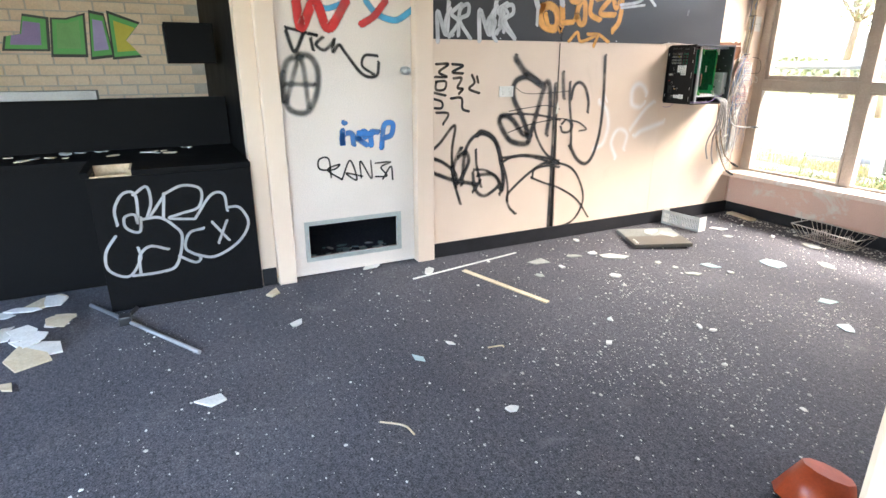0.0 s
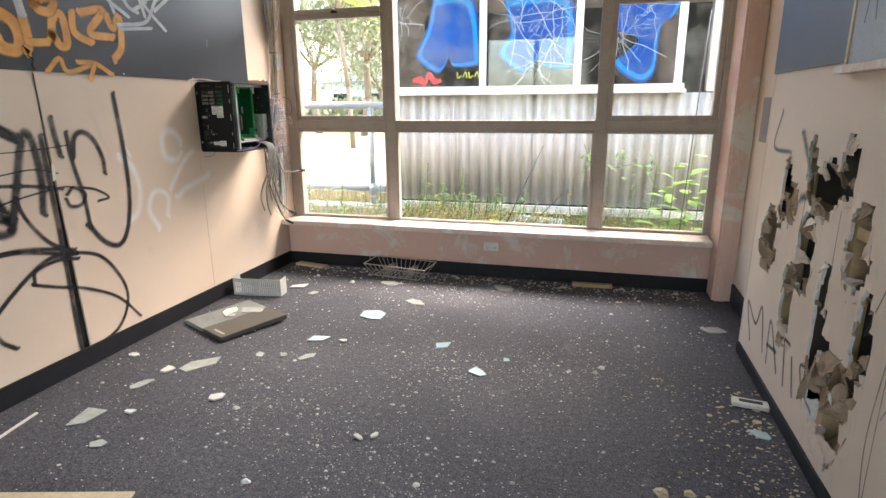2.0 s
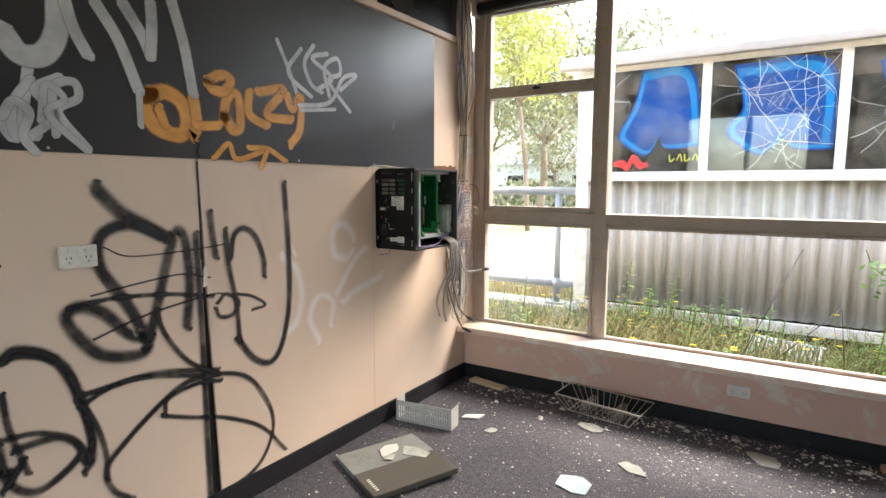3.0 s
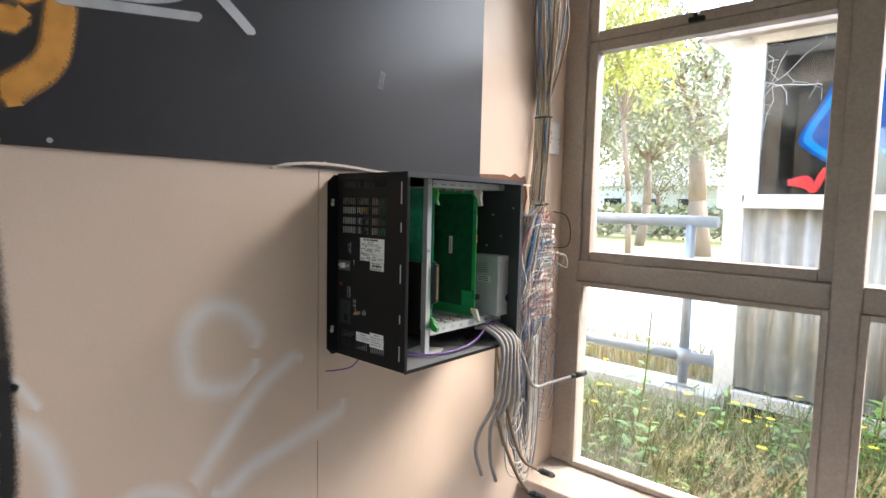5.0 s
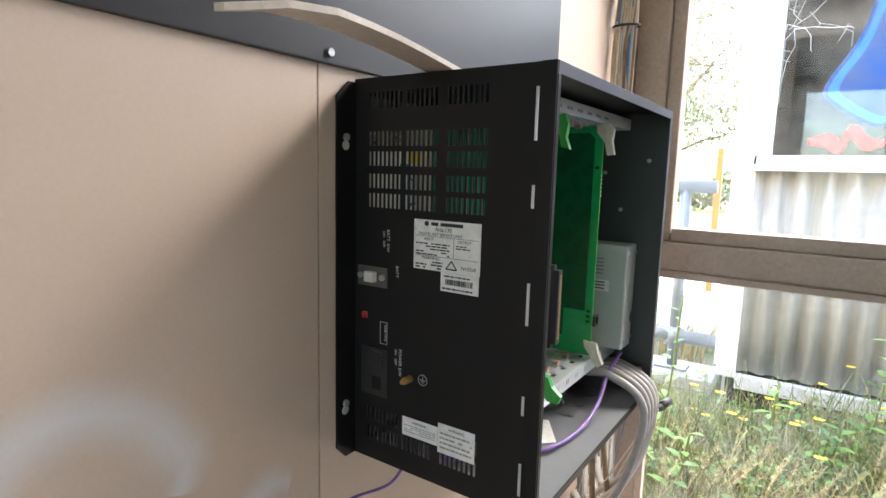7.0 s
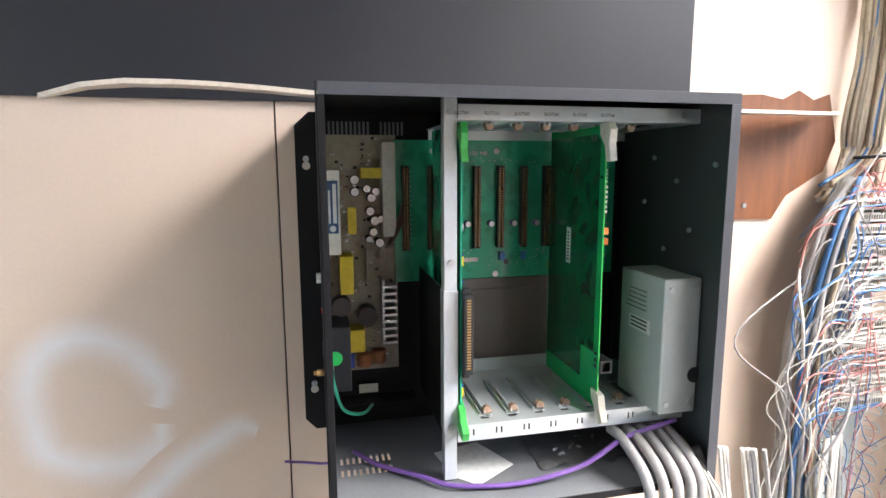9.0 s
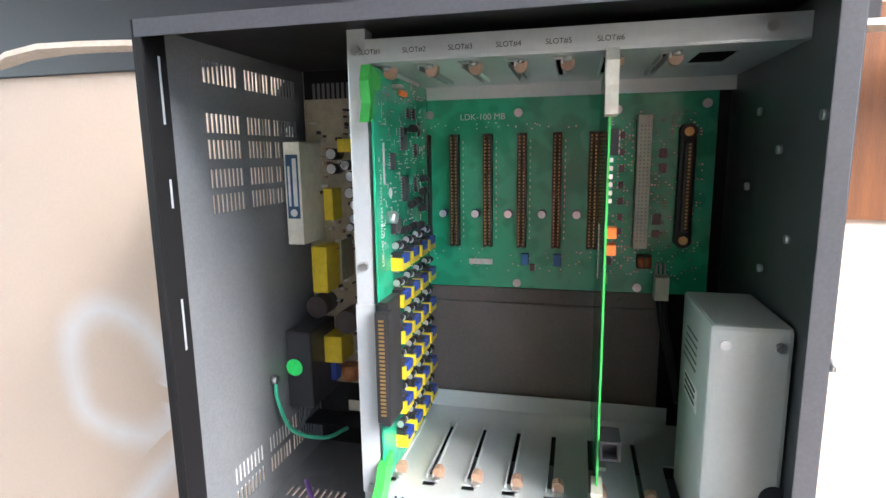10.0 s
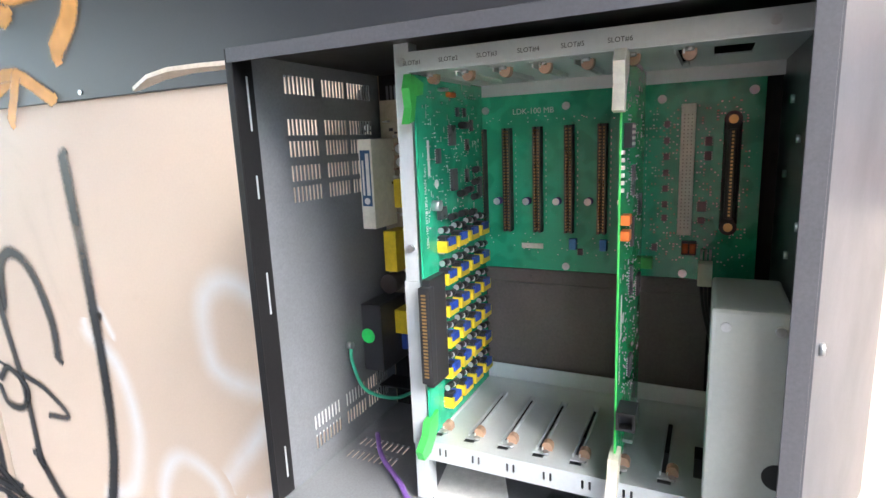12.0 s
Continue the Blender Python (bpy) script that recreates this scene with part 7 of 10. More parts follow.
scrawl("black sprayed word on the door", M_SPRAYBLACK, WX - 0.0182, [
    (0.025, (1.04, 1.52), (1.08, 1.41), (1.14, 1.51)),
    (0.018, (1.04, 1.54), (1.22, 1.50), (1.17, 1.51)),
    (0.022, (1.18, 1.48), (1.19, 1.42)),
    (0.022, (1.25, 1.49), (1.21, 1.45), (1.26, 1.42), (1.32, 1.47)),
    (0.022, (1.32, 1.48), (1.31, 1.41), (1.35, 1.45), (1.39, 1.40), (1.49, 1.28), (1.58, 1.27), (1.60, 1.35)),
    (0.019, (1.59, 1.39), (1.51, 1.39), (1.49, 1.33), (1.56, 1.28)),
])
scrawl("red zigzag paint on the door", M_REDINK, WX - 0.0178, [
    (0.047, (1.11, 1.68), (1.13, 1.54), (1.22, 1.69), (1.29, 1.54), (1.41, 1.70)),
    (0.037, (1.50, 1.57), (1.58, 1.62), (1.66, 1.71)),
])
scrawl("sky-blue paint arcs on the door", M_SKYINK, WX - 0.0180, [
    (0.029, (1.19, 1.69), (1.28, 1.65), (1.38, 1.68)),
    (0.034, (1.53, 1.70), (1.60, 1.63), (1.72, 1.60), (1.83, 1.66)),
])
scrawl("white outlined bubble tag on the black counter", M_WHITEPAINT, -2.3588, [
    (0.014, (0.03, 0.50), (0.03, 0.59), (0.08, 0.67), (0.14, 0.66), (0.13, 0.50), (0.12, 0.55), (0.07, 0.54), (0.07, 0.48), (0.13, 0.45), (0.15, 0.53)),
    (0.014, (0.13, 0.66), (0.20, 0.70), (0.21, 0.61), (0.18, 0.52), (0.27, 0.63), (0.28, 0.65), (0.26, 0.52)),
    (0.014, (0.28, 0.65), (0.38, 0.69), (0.47, 0.66), (0.45, 0.56), (0.35, 0.53), (0.29, 0.51), (0.42, 0.49)),
    (0.014, (0.42, 0.49), (0.52, 0.62), (0.59, 0.62), (0.60, 0.52)),
    (0.014, (0.01, 0.44), (-0.05, 0.35), (-0.05, 0.25), (0.04, 0.20), (0.11, 0.29), (0.11, 0.36)),
    (0.015, (0.10, 0.20), (0.11, 0.31), (0.17, 0.36), (0.26, 0.33)),
    (0.015, (0.06, 0.20), (0.20, 0.20), (0.29, 0.23), (0.34, 0.39), (0.31, 0.46), (0.24, 0.52), (0.15, 0.52)),
    (0.015, (0.31, 0.28), (0.39, 0.23), (0.42, 0.26), (0.35, 0.32), (0.38, 0.41), (0.46, 0.43)),
    (0.015, (0.39, 0.28), (0.50, 0.25), (0.64, 0.32), (0.71, 0.43), (0.67, 0.53), (0.60, 0.54)),
    (0.014, (0.51, 0.46), (0.59, 0.34)),
    (0.014, (0.59, 0.46), (0.53, 0.33)),
])
scrawl("grey-green sprayed letters with drips on the broken wall", M_SPRAYGREEN, RX - 0.002, [
    (0.026, (2.32, 1.11), (2.33, 0.99), (2.36, 0.88), (2.40, 0.78), (2.28, 0.72), (2.24, 0.61)),
    (0.035, (2.63, 0.78), (2.40, 0.80), (2.24, 0.91), (2.20, 0.99), (2.07, 1.03), (1.97, 1.01)),
    (0.019, (1.77, 1.19), (1.83, 1.11), (1.84, 1.04)),
    (0.027, (2.56, 1.09), (2.51, 0.93)),
    (0.009, (2.65, 1.12), (2.63, 0.94), (2.75, 0.64)),
    (0.008, (2.42, 0.86), (2.49, 0.63), (2.57, 0.46)),
    (0.006, (1.93, 1.09), (1.92, 1.03)),
    (0.008, (2.12, 1.05), (2.14, 0.84)),
    (0.039, (3.54, 1.21), (3.36, 1.01), (3.48, 0.94)),
    (0.022, (3.85, 1.29), (3.91, 1.13), (3.66, 1.12)),
    (0.008, (2.20, 0.49), (2.20, 0.29)),
    (0.011, (2.59, 0.69), (2.62, 0.33), (2.54, -0.01)),
    (0.009, (1.85, 1.04), (1.82, 0.90), (1.73, 0.84), (1.68, 0.85)),
    (0.009, (1.80, 1.04), (1.71, 0.98), (1.68, 0.95)),
    (0.014, (2.21, 0.07), (2.19, 0.18), (2.08, 0.18)),
])
scrawl("grey sprayed word low on the broken wall", M_SPRAYGREY, RX - 0.0022, [
    (0.020, (3.87, 0.15), (3.98, 0.32), (3.81, 0.26), (3.74, 0.37), (3.65, 0.18)),
    (0.019, (3.58, 0.16), (3.59, 0.36), (3.43, 0.18)),
    (0.019, (3.60, 0.24), (3.47, 0.26)),
    (0.018, (3.47, 0.36), (3.32, 0.36)),
    (0.017, (3.39, 0.36), (3.33, 0.17)),
    (0.017, (3.22, 0.18), (3.28, 0.32)),
    (0.016, (3.10, 0.20), (3.18, 0.33), (3.09, 0.34), (3.13, 0.26), (3.02, 0.22)),
])
scrawl("faint white sprayed loops on the wall sheet", M_SPRAYWHITE, WX + 0.0004, [
    (0.030, (3.89, 1.12), (3.85, 1.17), (3.79, 1.19), (3.74, 1.16), (3.73, 1.09), (3.75, 1.03), (3.83, 1.01), (3.88, 1.03)),
    (0.025, (3.98, 1.05), (3.89, 0.99), (3.79, 0.88), (3.74, 0.82)),
    (0.029, (3.81, 0.78), (3.88, 0.82), (4.00, 0.85), (4.12, 0.88)),
    (0.012, (3.48, 1.06), (3.45, 1.11), (3.44, 1.10)),
    (0.026, (3.40, 1.06), (3.48, 1.00), (3.51, 0.87), (3.47, 0.74), (3.38, 0.70)),
    (0.024, (3.62, 0.62), (3.56, 0.74), (3.62, 0.84), (3.72, 0.80), (3.70, 0.68)),
])

scrawl("black sprayed drip running down beside the split", M_SPRAYBLACK, WX + 0.0024, [
    (0.030, (2.965, 1.20), (2.972, 0.90), (2.976, 0.55), (2.978, 0.10)),
    (0.012, (2.985, 1.48), (2.987, 1.30), (2.985, 1.10)),
])
def split_details():
    """Jagged tear running up into the pinboard, and a pale chip caught in the split."""
    t = thing("board_tear", "jagged black tear running up into the pinboard", "tear")
    bm = bmesh.new()
    line = [(2.989, 1.495), (2.980, 1.520), (2.992, 1.545), (2.970, 1.560), (2.986, 1.580), (2.955, 1.600)]
    edge = [(y + 0.010 - 0.0018 * i, z + 0.004) for i, (y, z) in enumerate(line)]
    slab(bm, line + edge[::-1], 0.0006, Matrix(((0, 0, 1, WX + 0.0088), (1, 0, 0, 0), (0, 1, 0, 0), (0, 0, 0, 1))))
    part("gap", bm, M_DARK, t)
    t = thing("foam_chip", "small pale chip caught in the split between the sheets", "chip")
    bm = bmesh.new()
    slab(bm, [(2.988, 0.985), (3.004, 0.990), (3.008, 1.040), (2.998, 1.075), (2.991, 1.050)], 0.006, Matrix(((0, 0, 1, WX - 0.002), (1, 0, 0, 0), (0, 1, 0, 0), (0, 0, 0, 1))))
    part("chip", bm, M_IVORY, t)


split_details()
scrawl("grey-green sprayed drips on the broken wall", M_SPRAYGREEN, RX - 0.0016, [
    (0.010, (2.20, 1.10), (2.21, 0.80), (2.20, 0.55)), (0.008, (2.36, 1.05), (2.37, 0.70), (2.365, 0.35)), (0.009, (2.48, 0.98), (2.475, 0.60)),
    (0.007, (2.10, 1.05), (2.10, 0.85)), (0.008, (2.58, 0.92), (2.585, 0.45), (2.58, 0.15)), (0.007, (3.05, 1.25), (3.06, 0.90), (3.05, 0.60)), (0.009, (3.40, 1.20), (3.41, 0.85)),
])
scrawl("dark marker scribbles on the grey whiteboard", M_SPRAYGREY, RX - 0.0165, [
    (0.012, (2.95, 1.62), (2.90, 1.80), (2.84, 1.60), (2.78, 1.78), (2.74, 1.58)), (0.010, (2.66, 1.60), (2.56, 1.72), (2.60, 1.82), (2.68, 1.70), (2.50, 1.55)),
    (0.014, (2.40, 1.56), (2.28, 1.75), (2.20, 1.60), (2.08, 1.72), (1.98, 1.52)), (0.010, (3.10, 1.58), (3.06, 1.74), (3.02, 1.58)),
])


# ---- wall fixtures, cables beside the cabinet ----
M_SOCKET = surf("socket_white", (0.70, 0.68, 0.63), (0.62, 0.60, 0.55), 20, 0.4, bump=0.03, dirt=(0.4, 0.37, 0.32), dirt_scale=40, dirt_at=(0.6, 0.8))
M_GREYCABLE = surf("grey_cable", (0.36, 0.34, 0.33), (0.28, 0.27, 0.26), 25, 0.45, bump=0.05)
M_CREAMCABLE = surf("cream_cable", (0.55, 0.46, 0.33), (0.42, 0.34, 0.23), 18, 0.5, bump=0.05)
M_BROWNCABLE = surf("old_brown_cable", (0.26, 0.18, 0.11), (0.18, 0.12, 0.07), 18, 0.5, bump=0.05)
M_BLUECABLE = surf("blue_cable", (0.08, 0.20, 0.42), (0.06, 0.15, 0.32), 20, 0.4, bump=0.03)
M_PURPLE = surf("purple_cable", (0.20, 0.10, 0.36), (0.15, 0.07, 0.28), 20, 0.4, bump=0.03)
M_PINKWIRE = surf("pink_wire", (0.60, 0.26, 0.24), (0.45, 0.16, 0.14), 30, 0.5, bump=0)
M_WHITEWIRE = surf("white_wire", (0.66, 0.63, 0.57), None, 30, 0.5, bump=0)
M_BLACKCABLE = surf("black_cable", (0.015, 0.014, 0.014), None, 20, 0.45, bump=0.03)


def power_point(name_label, place, w=0.116, h=0.073):
    """Double wall socket: place(u, v, d) maps along the wall, up, and out."""
    s = thing("power_point", name_label, "power point", "power points")
    bm = bmesh.new()
    bx_on(bm, place, -w / 2, w / 2, -h / 2, h / 2, 0, 0.010)
    bmesh.ops.bevel(bm, geom=bm.edges[:], offset=0.002, segments=2, affect='EDGES')
    part("plate", bm, M_SOCKET, s)
    bm = bmesh.new()
    for u in (-0.03, 0.03):
        for du, dv, a in ((-0.007, 0.004, 0.5), (0.007, 0.004, -0.5), (0.0, -0.011, 0)):
            bx_on(bm, place, u + du - 0.0014, u + du + 0.0014, dv - 0.006 - 0.004, dv + 0.002 - 0.004, 0.0098, 0.0104)
    part("pin_slots", bm, M_DARK, s)
    for u in (-0.026, 0.026):
        bm = bmesh.new()
        bx_on(bm, place, u - 0.006, u + 0.006, 0.012, 0.028, 0.010, 0.014)
        part("rocker", bm, M_SOCKET, s)
    return s


power_point("white double power point on the wall sheet", lambda u, v, d: (WX + d, 2.537 + u, 1.157 + v))
power_point("white double power point over torn plaster", lambda u, v, d: (RX - d - 0.012, 2.365 + u, 1.235 + v), 0.116, 0.085)
power_point("small painted-over power point under the sill", lambda u, v, d: (-0.62 + u, WY - d * 0.6, 0.245 + v), 0.116, 0.066)
power_point("white double power point behind the cable bundle", lambda u, v, d: (WX + d, 5.112 + u, 1.675 + v), 0.075, 0.12)


def fixtures():
    pl = thing("blank_plate", "grey metal blank plate on the recessed wall", "wall plate")
    boxpart("plate", (1.094, 1.10, 4.60, 4.75, 1.10, 1.36), surf("dull_plate", (0.28, 0.25, 0.23), None, 8, 0.5, metal=0.3), pl, 0.002)
    sw = thing("switch_plate", "small white switch plate over the torn hole", "switch")
    boxpart("plate", (RX - 0.008, RX, 2.60, 2.67, 1.34, 1.42), M_SOCKET, sw, 0.002)
    bm = bmesh.new()
    bx(bm, RX - 0.011, RX - 0.008, 2.625, 2.645, 1.37, 1.39, 0.001)
    part("rocker", bm, M_SOCKET, sw)
    # loose trim strip on top of the cabinet
    st = thing("trim_strip", "loose bowed beige trim strip lying on the cabinet", "trim strip")
    bm = bmesh.new()
    n = 26
    rows = []
    for i in range(n + 1):
        f = i / n
        y = 3.838 + f * 1.067
        x = -2.390 + 0.128 * (1 - f) ** 1.3
        w = 0.036 if f > 0.06 else 0.010 + 0.43 * f
        z = BZ1 + 0.0012 + 0.006 * max(0.0, math.sin(math.pi * min(1.0, f / 0.26))) - 0.010 * max(0.0, 1 - f / 0.05) + 0.004 * max(0.0, f - 0.7)
        rows.append([bm.verts.new(c) for c in ((x, y, z), (x + w, y, z - 0.001), (x + w, y, z + 0.004), (x, y, z + 0.005))])
    for a, b in zip(rows, rows[1:]):
        for k in range(4):
            bm.faces.new((a[k], a[(k + 1) % 4], b[(k + 1) % 4], b[k]))
    bm.faces.new(rows[0]), bm.faces.new(list(reversed(rows[-1])))
    part("strip", bm, surf("strip_beige", (0.70, 0.62, 0.52), (0.62, 0.53, 0.43), 6, 0.5, bump=0.1), st)
    # bare wood patch
    bm = bmesh.new()
    rnd = random.Random(4)
    pts = [(4.60, 1.325), (4.835, 1.322), (4.86, 1.36), (4.93, 1.40), (4.95, 1.45), (4.93, 1.525), (4.90, 1.515), (4.87, 1.53), (4.84, 1.515), (4.80, 1.522), (4.60, 1.515)]
    slab(bm, pts, 0.003, Matrix(((0, 0, 1, WX), (1, 0, 0, 0), (0, 1, 0, 0), (0, 0, 0, 1))))
    t = thing("wood_patch", "bare red-brown timber where the lining is torn off", "timber patch")
    part("timber", bm, surf("red_brown_timber", (0.19, 0.07, 0.022), (0.12, 0.042, 0.015), 6, 0.45, bump=0.15, stretch=(1, 12, 1)), t)
    for y, z in ((4.70, 1.43), (4.78, 1.345)):
        bm = bmesh.new()
        cyl(bm, (WX + 0.003, y, z), (WX + 0.005, y, z), 0.004, seg=12)
        part("nail_head", bm, M_STEEL, t)
    # flared outer skin of the cabinet's window side, window sheen in its grey
    bm = bmesh.new()
    o = [(BXF - 0.002, BY1 + 0.0006), (BXB + 0.002, BY1 + 0.088), (BXB + 0.002, BY1 + 0.090), (BXF - 0.002, BY1 + 0.0024)]
    slab(bm, o, BZ1 - BZ0 - 0.004, Matrix.Translation((0, 0, BZ0 + 0.002)))
    part("outer_side", bm, M_CASESHEEN, cabinet, "satin black outer side, window sheen in its grey colour")
    bm = bmesh.new()
    cyl(bm, (-2.165, BY1 + 0.006, 1.262), (-2.165, BY1 + 0.009, 1.262), 0.004, seg=14)
    part("side_screw", bm, M_STEEL, cabinet)
    # fan opening and louvre over the pinboard
    lv = thing("louvre_panel", "dark mesh louvre with a round fan hole above the pinboard", "louvre")
    bm = bmesh.new()
    for dims in ((1.955, 5.07, 2.335, 2.372), (1.955, 5.07, 2.74, 2.78)):
        bx(bm, WX - 0.02, WX + 0.02, dims[0], dims[1], dims[2], dims[3], 0.003)
    for y in (1.955, 3.0, 4.05, 5.03):
        bx(bm, WX - 0.02, WX + 0.018, y, y + 0.04, 2.372, 2.74, 0.003)
    part("frame", bm, M_WALL, lv)
    bm = bmesh.new()
    z = 2.38
    while z < 2.74:
        for y0, y1 in ((1.995, 3.0), (3.04, 4.05), (4.09, 5.03)):
            bx(bm, WX - 0.018, WX - 0.004, y0, y1, z, z + 0.004)
        z += 0.014
    part("slats", bm, M_BLACKPL, lv, "dark louvre slats")
    # Solid near-black disc stands in for the shaded fan opening.
    bm = bmesh.new()
    cyl(bm, (WX - 0.004, 4.32, 2.50), (WX + 0.006, 4.32, 2.50), 0.125, seg=32)
    part("fan_hole", bm, M_DARK, lv, "dark round fan opening")
    boxpart("backing", (WX - 0.13, WX - 0.11, 1.955, 5.07, 2.33, 2.78), M_DARK, lv)
    # rolled blind at the window head
    bl = thing("roller_blind", "dark rolled-up blind at the window head", "blind")
    bm = bmesh.new()
    cyl(bm, (-2.34, GY - 0.09, 2.60), (-1.1, GY - 0.09, 2.62), 0.04, seg=18)
    part("roll", bm, M_BLACKPL, bl)
    bm = bmesh.new()
    bx(bm, -2.38, -2.345, GY - 0.13, GY - 0.05, 2.55, 2.66, 0.003)
    part("bracket", bm, M_STEEL, bl)


fixtures()


def wiring_block():
    k = thing("wiring_block", "telephone krone frame with two stacks of white strip modules", "wiring block")
    y0, y1 = 4.935, 5.055
    boxpart("back_frame", (WX + 0.001, WX + 0.020, y0 + 0.01, y1 - 0.01, 0.60, 1.375), M_ZINC, k, 0.001, "perforated steel back frame")
    for base, n in ((1.202, 8), (1.002, 8)):
        for i in range(n):
            z = base + i * 0.0195
            bm = bmesh.new()
            j = 0.002 * math.sin(i * 2.3 + base * 9)
            bx(bm, WX + 0.021, WX + 0.058 + j, y0 + j, y1 + j, z, z + 0.0150, 0.002)
            m = part("strip_module", bm, M_SOCKET, k)
            bm = bmesh.new()
            for q in range(20):
                yy = y0 + 0.006 + q * 0.005
                bx(bm, WX + 0.0585 + j, WX + 0.0592 + j, yy, yy + 0.002, z + 0.004, z + 0.011)
            part("slot_strip", bm, surf("module_slot", (0.22, 0.20, 0.17), None, 20, 0.6, bump=0) if i == 0 and n == 8 and base > 1.1 else bpy.data.materials["module_slot"], m)
    for i in range(13):
        for y in (y0 + 0.028, y1 - 0.004):
            z = 0.985 - i * 0.031
            bm = bmesh.new()
            tube(bm, [(WX + 0.02, y, z), (WX + 0.046, y, z + 0.002), (WX + 0.048, y + 0.004, z - 0.012), (WX + 0.02, y + 0.004, z - 0.014)], 0.0016, 4, 6)
            part("wire_loop", bm, M_ZINC, k)
    return k


wiring_block()


def loose_cable(label, pts, r, mat, group="loose cables", seg=7):
    bm = bmesh.new()
    tube(bm, pts, r, 7, seg)
    ob = solid("cable", bm, mat)
    return tagged(ob, label, "cable", group)


def cables():
    rnd = random.Random(31)
    mats = [(M_CREAMCABLE, "cream telephone cable in a loose bundle"), (M_CREAMCABLE, "cream telephone cable in a loose bundle"), (M_BROWNCABLE, "old brown telephone cable in a loose bundle"),
            (M_BLUECABLE, "blue network cable in a loose bundle"), (M_GREYCABLE, "grey telephone cable in a loose bundle")]
    # trunk coming down from the ceiling to the wiring block
    for i in range(46):
        m, lab = mats[rnd.randrange(5)]
        a, b = rnd.uniform(-0.05, 0.06), rnd.uniform(-0.018, 0.018)
        d = rnd.uniform(0.006, 0.04)
        s = 2.2 if i > 30 else 1.0
        w = rnd.uniform(-0.05, 0.05) * s
        pts = [(WX + d, 4.985 + a, 2.74), (WX + d + rnd.uniform(0, 0.03) * s, 4.975 + a * 1.2 + w, 2.38), (WX + d + rnd.uniform(0, 0.035) * s, 4.985 + a * 0.8 + w * 0.9, 2.05),
               (WX + 0.03 + b, 4.992 + b, 1.74), (WX + 0.03 + b, 4.985 + b, 1.58), (WX + 0.03 + b, 4.972 + b, 1.44), (WX + 0.02 + abs(b), 4.945 + a, 1.37 + rnd.uniform(-0.03, 0.02))]
        loose_cable(lab, pts, rnd.choice((0.0028, 0.0034, 0.0042)), m)
    # tie round it
    for z, r in ((1.735, 0.030), (1.425, 0.028)):
        bm = bmesh.new()
        pts = [(WX + 0.033 + r * math.cos(t), 4.99 + r * math.sin(t), z + 0.003 * math.sin(t)) for t in [2 * math.pi * i / 14 for i in range(15)]]
        tube(bm, pts, 0.003, 2, 6)
        tagged(solid("cable_tie", bm, M_BLACKPL), "black cable tie round the bundle", "cable tie", "cable ties")
    # side bundles running down past the block
    for i in range(26):
        m, lab = rnd.choice(((M_GREYCABLE, "grey cable hanging beside the wiring block"), (M_GREYCABLE, "grey cable hanging beside the wiring block"), (M_BLUECABLE, "blue cable hanging beside the wiring block"), (M_CREAMCABLE, "cream cable hanging beside the wiring block")))
        o, q = rnd.uniform(-0.03, 0.035), rnd.uniform(0.0, 0.03)
        pts = [(WX + 0.03 + q, 4.955 + o * 0.5, 1.39), (WX + 0.045 + q, 4.90 + o, 1.30), (WX + 0.03 + q, 4.88 + o, 1.12), (WX + 0.035 + q, 4.875 + o, 0.95),
               (WX + 0.03 + q, 4.885 + o * 1.4, 0.78), (WX + 0.03 + q, 4.90 + o * 1.3, rnd.uniform(0.55, 0.70))]
        loose_cable(lab, pts, rnd.choice((0.003, 0.0036, 0.0045)), m)
    # thin jumper wires
    for i in range(70):
        m, lab = rnd.choice(((M_PINKWIRE, "fine pink jumper wire"), (M_WHITEWIRE, "fine white jumper wire"), (M_BLUECABLE, "fine blue jumper wire")))
        z = rnd.uniform(0.72, 1.38)
        y = rnd.choice((4.93, 5.06, 4.99)) + rnd.uniform(-0.012, 0.012)
        pts = [(WX + 0.045 + rnd.uniform(-.01, .02), y, z), (WX + 0.062 + rnd.uniform(0, .02), y + rnd.uniform(-0.035, 0.035), z - rnd.uniform(0.02, 0.06)), (WX + 0.05 + rnd.uniform(0, .02), y + rnd.uniform(-0.04, 0.04), z - rnd.uniform(0.08, 0.18))]
        loose_cable(lab, pts, 0.0009, m, "jumper wires", 5)
    for i in range(12):
        z = 1.375 + rnd.uniform(-0.02, 0.02)
        y = 4.94 + rnd.uniform(0, 0.08)
        loose_cable("fine pink jumper wire", [(WX + 0.04, y, z), (WX + 0.07, y + rnd.uniform(-.03, .03), z + rnd.uniform(-.02, .03)), (WX + 0.06, y + rnd.uniform(-.05, .05), z - 0.03)], 0.0009, M_PINKWIRE, "jumper wires", 5)
    for i in range(70):
        m, lab = rnd.choice(((M_WHITEWIRE, "fine white jumper wire"), (M_WHITEWIRE, "fine white jumper wire"), (M_PINKWIRE, "fine pink jumper wire"), (M_GREYCABLE, "fine grey jumper wire"), (M_BLUECABLE, "fine blue jumper wire")))
        z, ya, yb = rnd.uniform(1.0, 1.37), rnd.uniform(4.86, 4.95), rnd.uniform(5.0, 5.065)
        pts = [(WX + 0.03, ya, z - rnd.uniform(0.05, 0.3)), (WX + 0.062 + rnd.uniform(0, 0.015), ya + rnd.uniform(-0.02, 0.03), z - 0.02), (WX + 0.064 + rnd.uniform(0, 0.012), (ya + yb) / 2, z + rnd.uniform(-0.006, 0.006)), (WX + 0.061, yb, z)]
        loose_cable(lab, pts, rnd.choice((0.0010, 0.0014)), m, "jumper wires", 5)
